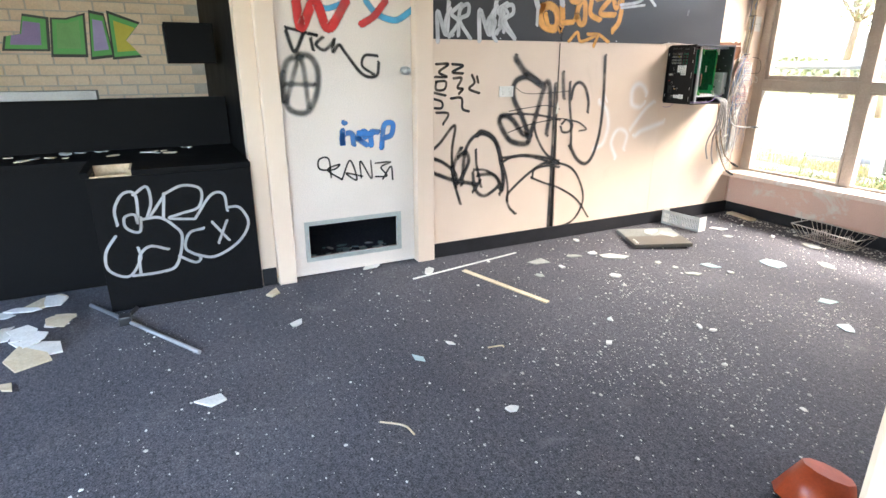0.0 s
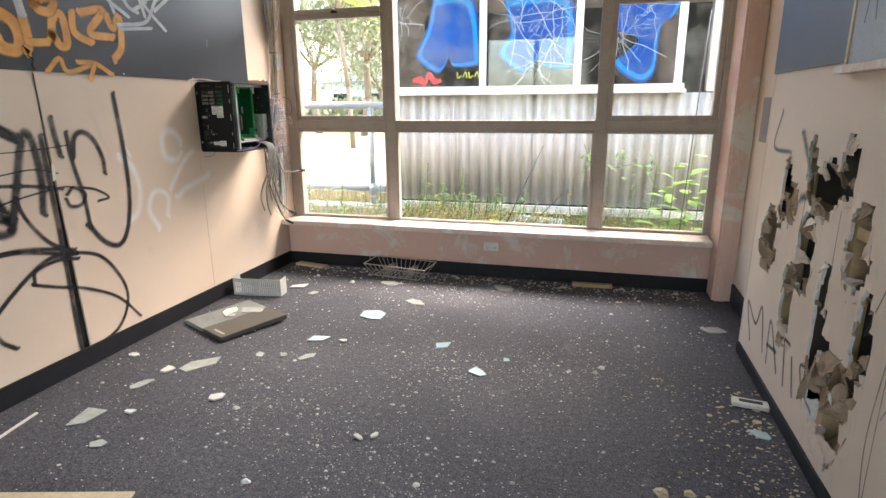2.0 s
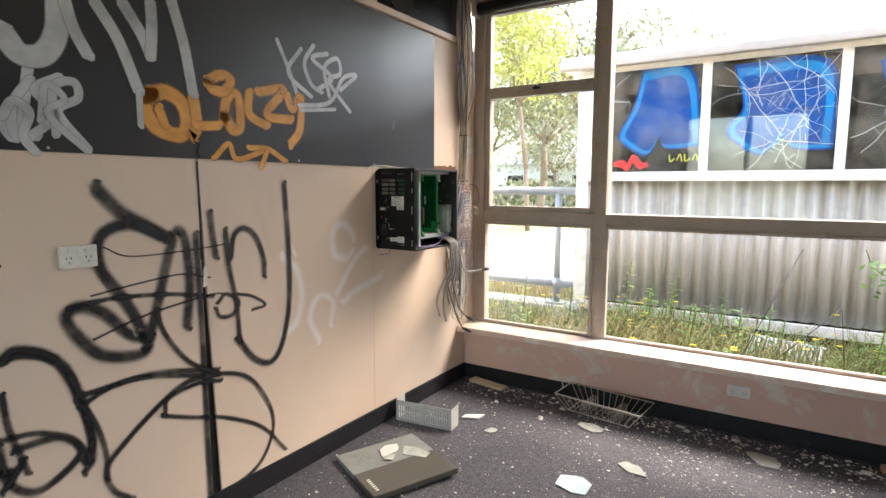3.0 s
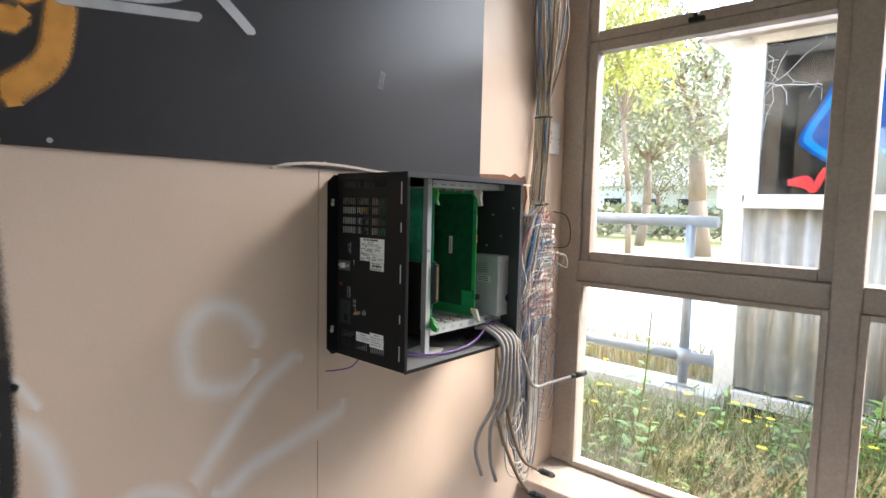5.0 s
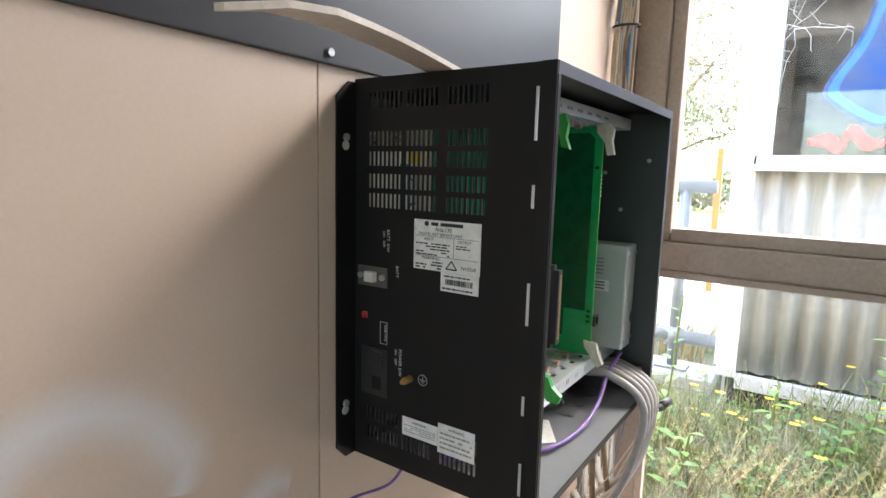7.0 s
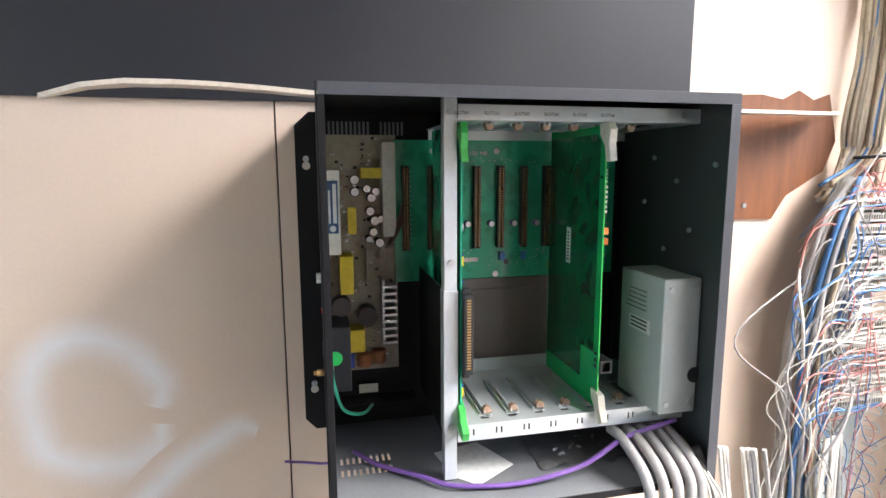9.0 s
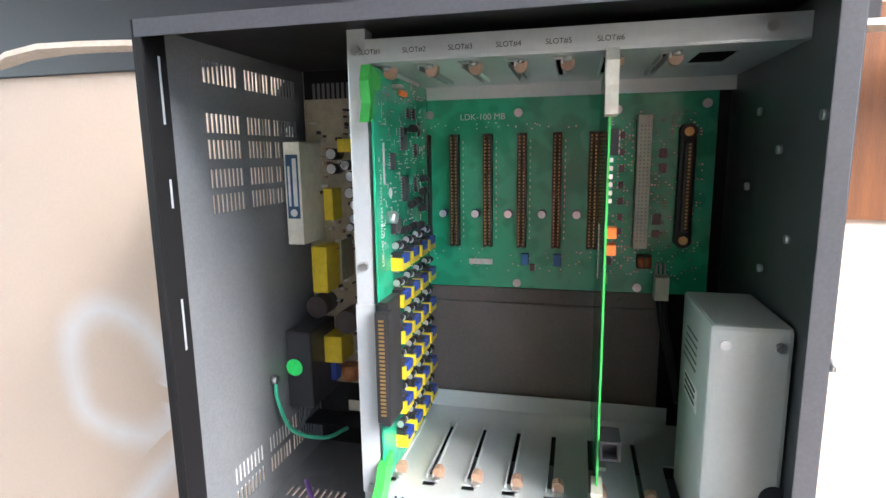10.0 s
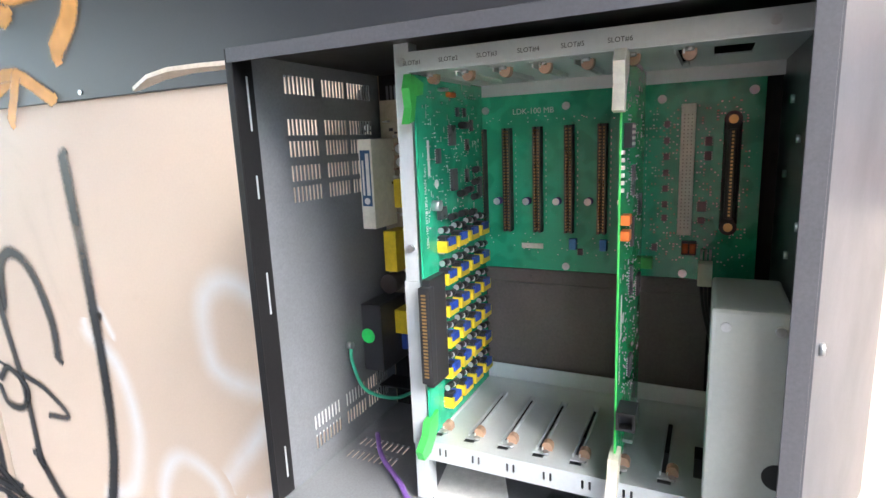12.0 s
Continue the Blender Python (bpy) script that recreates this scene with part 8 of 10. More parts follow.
    for i in range(13):
        m, lab = rnd.choice(((M_GREYCABLE, "grey cable tangled beside the wiring block"), (M_WHITEWIRE, "white wire tangled beside the wiring block"), (M_BLUECABLE, "blue wire tangled beside the wiring block")))
        y, z = rnd.uniform(4.80, 4.92), rnd.uniform(0.95, 1.36)
        pts = [(WX + 0.05, y + 0.08, z + 0.10)] + [(WX + 0.05 + rnd.uniform(0, 0.05), y + rnd.gauss(0, 0.035), z - 0.10 * k + rnd.uniform(-0.02, 0.02)) for k in range(4)] + [(WX + 0.03, y + 0.02, z - 0.46)]
        loose_cable(lab, pts, rnd.choice((0.0012, 0.0016, 0.0024)), m)
    loose_cable("black wire loop standing out from the block", [(WX + 0.05, 5.055, 1.40), (WX + 0.06, 5.13, 1.385), (WX + 0.062, 5.165, 1.33), (WX + 0.06, 5.15, 1.27), (WX + 0.05, 5.055, 1.265)], 0.0022, M_BLACKCABLE)
    loose_cable("white wire loop standing out from the block", [(WX + 0.05, 5.055, 1.25), (WX + 0.07, 5.12, 1.235), (WX + 0.07, 5.135, 1.19), (WX + 0.06, 5.10, 1.20), (WX + 0.05, 5.055, 1.225)], 0.0022, M_WHITEWIRE)
    # cables out of the cabinet, hanging and looped, with black plugs
    for i, (ys, xs, ye, drop) in enumerate(((4.455, -2.200, 4.60, 0.60), (4.474, -2.196, 4.68, 0.55), (4.492, -2.20, 4.72, 0.66), (4.509, -2.205, 4.80, 0.58), (4.522, -2.20, 4.86, 0.70))):
        pts = [(xs - 0.03, ys + 0.004, 1.075), (xs + 0.010, ys, 1.078), (BXF + 0.008, ys + 0.004, 1.05), (BXF + 0.012, ys + 0.008, 0.99), (BXF - 0.03, ys * 0.75 + ye * 0.25, 0.86),
               (-2.27, ys * 0.4 + ye * 0.6, 0.74), (-2.33, ye, drop + 0.04), (-2.34, ye + 0.05, drop - 0.06)]
        loose_cable("grey data cable hanging out of the cabinet", pts, 0.0066, M_GREYCABLE)
    for i in range(4):
        pts = [(-2.20, 4.528 + i * 0.004, 1.07), (BXF + 0.004, 4.532 + i * 0.004, 1.045), (BXF, 4.545 + i * 0.01, 0.98), (-2.24, 4.62 + i * 0.02, 0.80 - 0.03 * i), (-2.31, 4.74 + i * 0.03, 0.70), (-2.34, 4.84, 0.85)]
        loose_cable("thin white wire hanging out of the cabinet", pts, 0.0016, M_WHITEWIRE)
    for i in range(10):
        o = rnd.uniform(-0.035, 0.035)
        lo = rnd.uniform(0.50, 0.62)
        pts = [(-2.30 + o * 0.4, 4.72 + o, 0.98), (-2.31, 4.76 + o * 1.5, 0.80), (-2.31, 4.80 + o * 2, lo), (-2.30, 4.86 + o, lo - 0.03), (-2.31, 4.90 + o, 0.70), (-2.33, 4.93 + o * 0.5, 0.96)]
        loose_cable("grey cable hanging in a loop under the block", pts, 0.0034, rnd.choice((M_GREYCABLE, M_WHITEWIRE)))
    plugs = (([(-2.17, 4.54, 1.07), (-2.15, 4.58, 0.98), (-2.20, 4.72, 0.855), (-2.24, 4.90, 0.815), (-2.235, 5.02, 0.81)], (-2.235, 5.02, 0.81), (-2.225, 5.12, 0.805)),
             ([(-2.25, 4.58, 1.02), (-2.23, 4.62, 0.80), (-2.25, 4.74, 0.60), (-2.27, 4.88, 0.50)], (-2.27, 4.88, 0.50), (-2.25, 4.96, 0.455)),
             ([(-2.26, 4.60, 1.02), (-2.25, 4.60, 0.78), (-2.26, 4.72, 0.56), (-2.28, 4.84, 0.43)], (-2.28, 4.84, 0.43), (-2.26, 4.92, 0.385)))
    for pts, a, b in plugs:
        t = thing("plug_lead", "grey lead ending in a black plug", "plug lead", "plug leads")
        bm = bmesh.new()
        tube(bm, pts, 0.0055, 8, 8)
        part("lead", bm, M_GREYCABLE if a[2] > 0.7 else M_BROWNCABLE, t)
        bm = bmesh.new()
        a, b = Vector(a), Vector(b)
        cyl(bm, a, a.lerp(b, 0.25), 0.006, 0.010, seg=12)
        cyl(bm, a.lerp(b, 0.25), a.lerp(b, 0.85), 0.011, 0.011, seg=12)
        cyl(bm, a.lerp(b, 0.85), b, 0.011, 0.006, seg=12)
        part("plug", bm, M_BLACKPL, t, "black moulded plug")
    # purple lead across the tray, thin lead under the cabinet, bags and paper inside
    loose_cable("purple lead lying in the cabinet tray", [(-2.30, 4.135, 1.046), (-2.262, 4.165, 1.044), (-2.225, 4.21, 1.0445), (-2.197, 4.245, 1.0445), (-2.185, 4.32, 1.0445), (-2.188, 4.40, 1.055), (-2.195, 4.46, 1.080), (-2.198, 4.53, 1.094)], 0.0030, M_PURPLE)
    loose_cable("thin dark lead out of the cabinet's underside", [(-2.36, 4.045, 1.010), (-2.36, 4.07, 1.006), (-2.34, 4.105, 1.012), (-2.33, 4.125, 1.034)], 0.0018, M_PURPLE)
    loose_cable("thin dark wire along the seam of the wall", [(WX + 0.004, 5.04, 0.62), (WX + 0.004, 5.045, 0.40), (WX + 0.006, 5.05, 0.20), (WX + 0.01, 5.04, 0.10)], 0.0014, M_PINKWIRE)
    p = thing("paper_slip", "white paper slip lying in the cabinet tray", "paper")
    bm = bmesh.new()
    slab(bm, [(-2.285, 4.238), (-2.225, 4.25), (-2.20, 4.275), (-2.235, 4.33), (-2.30, 4.30)], 0.0004, Matrix.Translation((0, 0, BZ0 + 0.0028)))
    part("slip", bm, M_PAPERW, p)
    bag = thing("plastic_bag", "clear crumpled plastic bag with screws in the tray", "plastic bag")
    bm = bmesh.new()
    g = {}
    for i in range(11):
        for q in range(9):
            u, v = i / 10, q / 8
            g[i, q] = bm.verts.new((-2.21 - 0.09 * v + 0.01 * noise.noise(V(u * 5, v * 5, 2)), 4.36 + 0.13 * u + 0.01 * noise.noise(V(u * 5, v * 4, 8)), BZ0 + 0.004 + 0.012 * abs(noise.noise(V(u * 7, v * 7, 4))) * math.sin(math.pi * u) * 2))
    for i in range(10):
        for q in range(8):
            bm.faces.new((g[i, q], g[i + 1, q], g[i + 1, q + 1], g[i, q + 1])).smooth = True
    part("film", bm, pane_glass("bag_film", (0.9, 0.9, 0.9), 0.35, (0.75, 0.75, 0.75)), bag)
    bm = bmesh.new()
    for i in range(7):
        a = V(-2.235 - rnd.uniform(0, 0.05), 4.39 + rnd.uniform(0, 0.07), BZ0 + 0.006)
        cyl(bm, a, a + V(rnd.uniform(-.01, .01), rnd.uniform(-.01, .01), 0.001), 0.0018, seg=8)
    part("screws", bm, M_STEEL, bag)


cables()


def board_sticker():
    """Small worn barcode sticker left on the pinboard."""
    t = thing("barcode_sticker", "small worn grey barcode sticker on the pinboard", "sticker")
    m = Matrix(((0, 0, 1, WX + 0.0061), (1, 0, 0, 4.24), (0, 1, 0, 1.735), (0, 0, 0, 1))) @ Euler((0, 0, radians(-12))).to_matrix().to_4x4()
    bm = bmesh.new()
    slab(bm, [(-0.008, -0.024), (0.008, -0.022), (0.009, 0.023), (0.002, 0.021), (-0.007, 0.024)], 0.0004, m)
    part("paper", bm, surf("worn_sticker", (0.16, 0.16, 0.165), (0.08, 0.08, 0.085), 160, 0.6, bump=0.1), t)
    bm = bmesh.new()
    for i in range(8):
        slab(bm, [(-0.005, -0.019 + i * 0.005), (0.006, -0.019 + i * 0.005), (0.006, -0.0172 + i * 0.005), (-0.005, -0.0172 + i * 0.005)], 0.0003, m @ Matrix.Translation((0, 0, 0.0004)))
    part("print", bm, M_INK, t, "faded black bars")


board_sticker()


# ---- what lies on the floor ----
M_SHARD = surf("dusty_glass", (0.34, 0.37, 0.35), (0.44, 0.46, 0.43), 8, 0.14, bump=0.05, fine=60, dirt=(0.55, 0.54, 0.50), dirt_scale=14, dirt_at=(0.5, 0.7), spec=0.8)
M_SHARDBLUE = surf("pale_blue_glass", (0.40, 0.56, 0.60), (0.52, 0.66, 0.68), 8, 0.12, bump=0.03, spec=0.8, dirt=(0.62, 0.66, 0.66), dirt_scale=12, dirt_at=(0.5, 0.7))
M_BIT = surf("white_plaster_bit", (0.74, 0.73, 0.70), (0.66, 0.64, 0.60), 20, 0.85, bump=0.3, fine=90)
M_CREAMBIT = surf("cream_torn_board", (0.66, 0.56, 0.40), (0.55, 0.44, 0.29), 12, 0.85, bump=0.4, fine=60)
M_CRUMB = surf("plaster_crumb", (0.62, 0.60, 0.56), (0.45, 0.43, 0.40), 30, 0.85, bump=0.2)
SHARDS_NEAR = [
    (-1.83, 3.15, 0.23, 0), (-1.97, 2.90, 0.13, 0), (-1.38, 3.62, 0.14, 1), (-1.20, 4.06, 0.22, 1), (-0.64, 3.71, 0.15, 1),
    (-1.59, 3.34, 0.08, 0), (-1.32, 3.38, 0.13, 0), (-1.46, 3.37, 0.06, 0), (-1.95, 3.06, 0.08, 2), (-2.26, 3.16, 0.08, 2),
    (-1.98, 4.45, 0.18, 2), (-1.80, 4.35, 0.10, 0), (-1.22, 3.62, 0.06, 2), (-1.34, 4.70, 0.20, 0), (-1.00, 4.34, 0.21, 0),
    (-0.47, 4.80, 0.23, 0), (-0.39, 3.44, 0.12, 1), (-0.26, 3.61, 0.06, 1), (-1.82, 2.67, 0.07, 2), (-1.98, 2.60, 0.20, 0),
]
SHARDS_FAR = [
    (-1.52, 2.88, 0.10, 2), (-0.74, 2.75, 0.05, 2), (-0.68, 2.78, 0.05, 2), (0.89, 4.32, 0.16, 0), (0.86, 3.19, 0.11, 1),
    (-0.82, 2.19, 0.07, 2), (-1.75, 2.44, 0.09, 0), (-1.16, 0.36, 0.16, 2), (-1.11, 1.27, 0.09, 1), (-1.17, 1.47, 0.06, 2),
    (-1.74, 0.83, 0.09, 2), (-0.56, 1.44, 0.07, 2), (-2.41, 1.48, 0.17, 2), (-2.15, 1.81, 0.14, 2), (-2.23, 0.80, 0.20, 3),
    (-2.03, -0.39, 0.39, 2), (-1.91, -0.40, 0.34, 3), (-2.66, -0.43, 0.25, 3), (-1.66, -0.43, 0.13, 3),
]


def ragged(rnd, size, n=None):
    n = n or rnd.randint(4, 7)
    a0 = rnd.uniform(0, 6.28)
    k = rnd.uniform(0.45, 0.8)
    out = []
    for i in range(n):
        a = 2 * math.pi * (i + rnd.uniform(-0.3, 0.3)) / n
        r = size / 2 * rnd.uniform(0.65, 1.1)
        x, y = r * math.cos(a), r * k * math.sin(a)
        out.append((x * math.cos(a0) - y * math.sin(a0), x * math.sin(a0) + y * math.cos(a0)))
    return out


def litter():
    rnd = random.Random(77)
    kinds = ((M_SHARD, "glass_shard", "dusty clear window glass shard on the carpet", "glass shard"), (M_SHARDBLUE, "glass_shard", "pale blue-green glass shard on the carpet", "glass shard"),
             (M_BIT, "plaster_piece", "flat white broken piece on the carpet", "debris"), (M_CREAMBIT, "board_scrap", "torn cream board scrap on the carpet", "debris"))
    for x, y, s, k in SHARDS_NEAR + SHARDS_FAR:
        mat, name, lab, cat = kinds[int(k)]
        bm = bmesh.new()
        m = Matrix.Translation((x, y, 0.003)) @ Euler((rnd.uniform(-0.03, 0.03), rnd.uniform(-0.03, 0.03), 0)).to_matrix().to_4x4()
        slab(bm, ragged(rnd, s * 0.98), 0.004 if k < 2 else 0.008, m)
        if k > 1:
            for v in bm.verts:
                v.co.z += 0.006 * abs(noise.noise(v.co * 30))
        tagged(solid(name, bm, mat), lab, cat, "broken glass and plaster on the floor")


litter()


def crumbs(name, label, count, seed, spread, size, mat):
    """Countless small bits as one scatter of little stones."""
    rnd = random.Random(seed)
    verts, faces = [], []
    while count:
        x, y = spread(rnd)
        if not (WX + 0.03 < x < 0.94 and -1.2 < y < 5.05):
            continue
        count -= 1
        s = size * rnd.uniform(0.3, 1.0) ** 2 * (2.4 if rnd.random() < 0.04 else 1)
        h = s * rnd.uniform(0.25, 0.7)
        b = len(verts)
        a0 = rnd.uniform(0, 6.28)
        st = rnd.uniform(0.4, 1.0)
        for i in range(5):
            a = a0 + i * 1.2566 + rnd.uniform(-0.3, 0.3)
            verts.append((x + s * math.cos(a), y + s * st * math.sin(a), 0.0005))
        for i in range(3):
            a = a0 + i * 2.094
            verts.append((x + 0.55 * s * math.cos(a), y + 0.55 * s * st * math.sin(a), h))
        faces += [(b, b + 1, b + 5), (b + 1, b + 2, b + 6, b + 5), (b + 2, b + 3, b + 6), (b + 3, b + 4, b + 7, b + 6), (b + 4, b, b + 5, b + 7), (b + 5, b + 6, b + 7)]
    me = bpy.data.meshes.new(name)
    me.from_pydata(verts, [], faces)
    me.materials.append(mat)
    return tagged(new(name, me), label, "debris", "", "stuff")


def clumpy(rnd):
    if rnd.random() < 0.35:
        c = rnd.choice(((-0.7, 2.6), (-0.75, 2.0), (-0.9, 4.6), (-0.2, 4.75), (-0.55, 3.4), (-1.2, 2.9), (0.1, 3.6), (-0.2, 2.4)))
        return c[0] + rnd.gauss(0, 0.22), c[1] + rnd.gauss(0, 0.2)
    return rnd.uniform(-2.35, 0.93), 5.04 - 5.2 * rnd.random() ** 1.25


crumbs("glass_crumbs", "white crumbs of glass and plaster scattered over the carpet", 11000, 5, clumpy, 0.0050, M_CRUMB)
crumbs("glass_splinters", "bright splinters of glass scattered over the carpet", 1100, 6, clumpy, 0.0095, M_BIT)
crumbs("rubble", "plaster rubble along the foot of the broken wall", 700, 7, lambda r: (0.94 - abs(r.gauss(0, 0.22)), r.uniform(1.6, 3.6)), 0.0105, M_CREAMBIT)
crumbs("sill_litter", "splinters of glass along the skirting under the window", 900, 8, lambda r: (r.uniform(-2.3, 0.9), 5.04 - abs(r.gauss(0, 0.14))), 0.012, M_CRUMB)


def floor_things():
    # fallen panel, half grey tile and half black board
    p = thing("fallen_panel", "fallen board, half grey perforated tile and half black", "panel")
    m = Matrix.Translation((-2.005, 3.725, 0.002)) @ Euler((0.03, -0.02, radians(-26))).to_matrix().to_4x4()
    w, d = 0.46, 0.44
    for nm, x0, x1, mt, lab in (("grey_half", -w / 2, 0.0, surf("grey_tile", (0.24, 0.25, 0.24), (0.19, 0.20, 0.19), 10, 0.7, bump=0.8, fine=60, depth=0.004), "grey perforated tile half"), ("black_half", 0.001, w / 2, surf("dusty_black_board", (0.045, 0.043, 0.037), (0.065, 0.060, 0.050), 5, 0.35, bump=0.1, dirt=(0.12, 0.11, 0.10), dirt_scale=9, dirt_at=(0.6, 0.85)), "black half with a white word")):
        bm = bmesh.new()
        bx(bm, x0, x1, -d / 2, d / 2, 0.006, 0.034, 0.004)
        bmesh.ops.transform(bm, matrix=m, verts=bm.verts[:])
        part(nm, bm, mt, p, lab)
    bm = bmesh.new()
    for i in range(7):
        bx(bm, 0.08 + i * 0.017, 0.09 + i * 0.017, -0.19, -0.175, 0.0342, 0.0346)
    bmesh.ops.transform(bm, matrix=m, verts=bm.verts[:])
    part("lettering", bm, M_WHITEINK, p, "small white lettering")
    rnd = random.Random(12)
    for x, y, s, mt, nm in ((-2.10, 3.80, 0.17, M_BIT, "plaster_piece"), (-1.98, 3.85, 0.20, M_SHARD, "glass_shard"), (-2.05, 3.74, 0.08, M_SHARD, "glass_shard")):
        bm = bmesh.new()
        slab(bm, ragged(rnd, s), 0.004, Matrix.Translation((x, y, 0.0385)) @ Euler((0.03, -0.02, 0)).to_matrix().to_4x4())
        tagged(solid(nm, bm, mt), "broken piece lying on the fallen panel", "debris", "broken glass and plaster on the floor")
    # white slotted cover
    g = thing("slotted_cover", "pale grey slotted plastic cover standing on edge", "cover")
    mt = surf("pale_cover", (0.50, 0.50, 0.47), (0.42, 0.42, 0.39), 8, 0.5, bump=0.05)
    holes = []
    for i in range(22):
        if i in (10, 11):
            continue
        for r in range(2):
            holes.append((0.018 + i * 0.0150, 0.025 + i * 0.0150, 0.022 + r * 0.042, 0.056 + r * 0.042))
    us = sorted({0.0, 0.36, *(round(h[0], 4) for h in holes), *(round(h[1], 4) for h in holes)})
    vs = sorted({0.0, 0.125, *(h[2] for h in holes), *(h[3] for h in holes)})
    rot = Matrix.Translation((-2.345, 4.18, 0.002)) @ Euler((0, 0, radians(7))).to_matrix().to_4x4()
    bm = slotted((us, vs), holes, lambda u, v: rot @ V(u, 0, v), 0.003, (0, 1, 0))
    part("face", bm, mt, g)
    for x0 in (0.0, 0.357):
        bm = bmesh.new()
        bx(bm, x0, x0 + 0.003, 0.003, 0.10, 0, 0.125 if x0 else 0.14, 0.001)
        bmesh.ops.transform(bm, matrix=rot, verts=bm.verts[:])
        part("return_edge", bm, mt, g)
    # wire dish rack
    r = thing("wire_rack", "rusty wire dish rack lying under the window", "wire rack")
    wire = surf("rusty_wire", (0.66, 0.63, 0.58), (0.46, 0.38, 0.30), 20, 0.45, metal=0.25)
    rm = Matrix.Translation((-1.33, 4.93, 0.006)) @ Euler((0.05, 0, radians(-8))).to_matrix().to_4x4()

    def wireline(name, pts, rad=0.0028):
        bm = bmesh.new()
        tube(bm, [rm @ V(*q) for q in pts], rad, 3, 6, smooth=False)
        part(name, bm, wire, r)
    W, D, Hh = 0.27, 0.11, 0.10
    for z, k, nm in ((Hh, 1.0, "top_rim"), (0.0, 0.72, "base_rim")):
        wireline(nm, [(-W * k, -D * k, z), (W * k, -D * k, z), (W * k, D * k, z), (-W * k, D * k, z), (-W * k, -D * k, z)], 0.0045)
    for i in range(13):
        x = -W + 2 * W * i / 12
        wireline("wire", [(x, -D, Hh), (x * 0.72, -D * 0.72, 0), (x * 0.72, D * 0.72, 0), (x, D, Hh)], 0.0024)
    for x in (-0.09, 0.10):
        for j in range(7):
            y = -D * 0.7 + j * D * 0.23
            wireline("plate_loop", [(x - 0.02, y, 0.0), (x - 0.015, y, 0.065), (x + 0.015, y, 0.065), (x + 0.02, y, 0.0)], 0.0024)
    wireline("bent_wire", [(-W, 0, Hh), (-W - 0.03, 0.02, 0.17)], 0.0025)
    # battens, sticks, pole
    def stick(label, cat, a, b, w, h, mat, name="stick"):
        a, b = Vector(a), Vector(b)
        t = thing(name, label, cat)
        bm = bmesh.new()
        L = (b - a).length
        bx(bm, -L / 2, L / 2, -w / 2, w / 2, 0, h, min(w, h) * 0.2)
        d = b - a
        bmesh.ops.transform(bm, matrix=Matrix.Translation((a + b) / 2) @ Matrix.Rotation(math.atan2(d.y, d.x), 4, 'Z'), verts=bm.verts[:])
        part("bar", bm, mat, t)
        return t
    stick("flat pale timber batten on the carpet", "batten", (-2.06, 2.03, 0.001), (-1.37, 2.22, 0.001), 0.035, 0.008, M_CREAMBIT, "batten")
    stick("thin white plastic strip on the carpet", "strip", (-2.07, 1.66, 0.001), (-2.22, 2.56, 0.001), 0.014, 0.006, M_BIT, "plastic_strip")
    stick("thin grey timber stick on the carpet", "stick", (0.734, 2.645, 0.002), (0.36, 2.02, 0.002), 0.014, 0.010, surf("grey_wood", (0.28, 0.24, 0.20), None, 6, 0.7), "stick")
    stick("short rough timber offcut under the window", "offcut", (0.02, 4.99, 0.001), (0.31, 5.0, 0.001), 0.045, 0.03, M_VARNISH, "offcut")
    stick("torn cream plaster strip in the corner", "debris", (-2.30, 5.02, 0.001), (-2.02, 4.97, 0.001), 0.07, 0.02, M_CREAMBIT, "plaster_strip")
    t = thing("metal_pole", "grey metal pole with a clamp on the carpet", "pole")
    bm = bmesh.new()
    cyl(bm, (-2.50, -0.19, 0.012), (-1.62, 0.335, 0.012), 0.011, seg=12)
    part("tube", bm, M_GALV, t)
    bm = bmesh.new()
    bx(bm, -2.20, -2.13, -0.03, 0.03, 0.0, 0.05, 0.008)
    cyl(bm, (-2.17, 0.0, 0.03), (-2.24, 0.06, 0.05), 0.012, seg=10)
    part("clamp", bm, M_BLACKPL, t)
    c = thing("orange_cone", "crushed orange plastic cone on the carpet", "cone")
    bm = bmesh.new()
    cyl(bm, (0.30, 2.02, 0.0), (0.30, 2.06, 0.115), 0.125, 0.075, seg=10)
    part("body", bm, surf("orange_red_plastic", (0.55, 0.09, 0.03), (0.40, 0.06, 0.02), 8, 0.35, bump=0.1), c)
    cb = thing("cardboard_scrap", "torn cardboard scrap with red paint", "cardboard")
    bm = bmesh.new()
    slab(bm, [(0.30, 1.80), (0.52, 1.84), (0.50, 2.0), (0.28, 1.95)], 0.006, Matrix.Translation((0, 0, 0.002)))
    part("sheet", bm, surf("cardboard", (0.48, 0.34, 0.21), None, 8, 0.8), cb)
    rc = thing("remote_control", "white remote control lying on the carpet", "remote control")
    bm = bmesh.new()
    rm2 = Matrix.Translation((0.875, 3.43, 0.002)) @ Matrix.Rotation(radians(-8), 4, 'Z')
    bx(bm, -0.075, 0.075, -0.03, 0.03, 0, 0.022, 0.006)
    bmesh.ops.transform(bm, matrix=rm2, verts=bm.verts[:])
    part("case", bm, M_SOCKET, rc)
    bm = bmesh.new()
    bx(bm, -0.045, 0.05, -0.014, 0.014, 0.0221, 0.0226)
    bmesh.ops.transform(bm, matrix=rm2, verts=bm.verts[:])
    part("window", bm, M_INK, rc)
    rnd = random.Random(55)
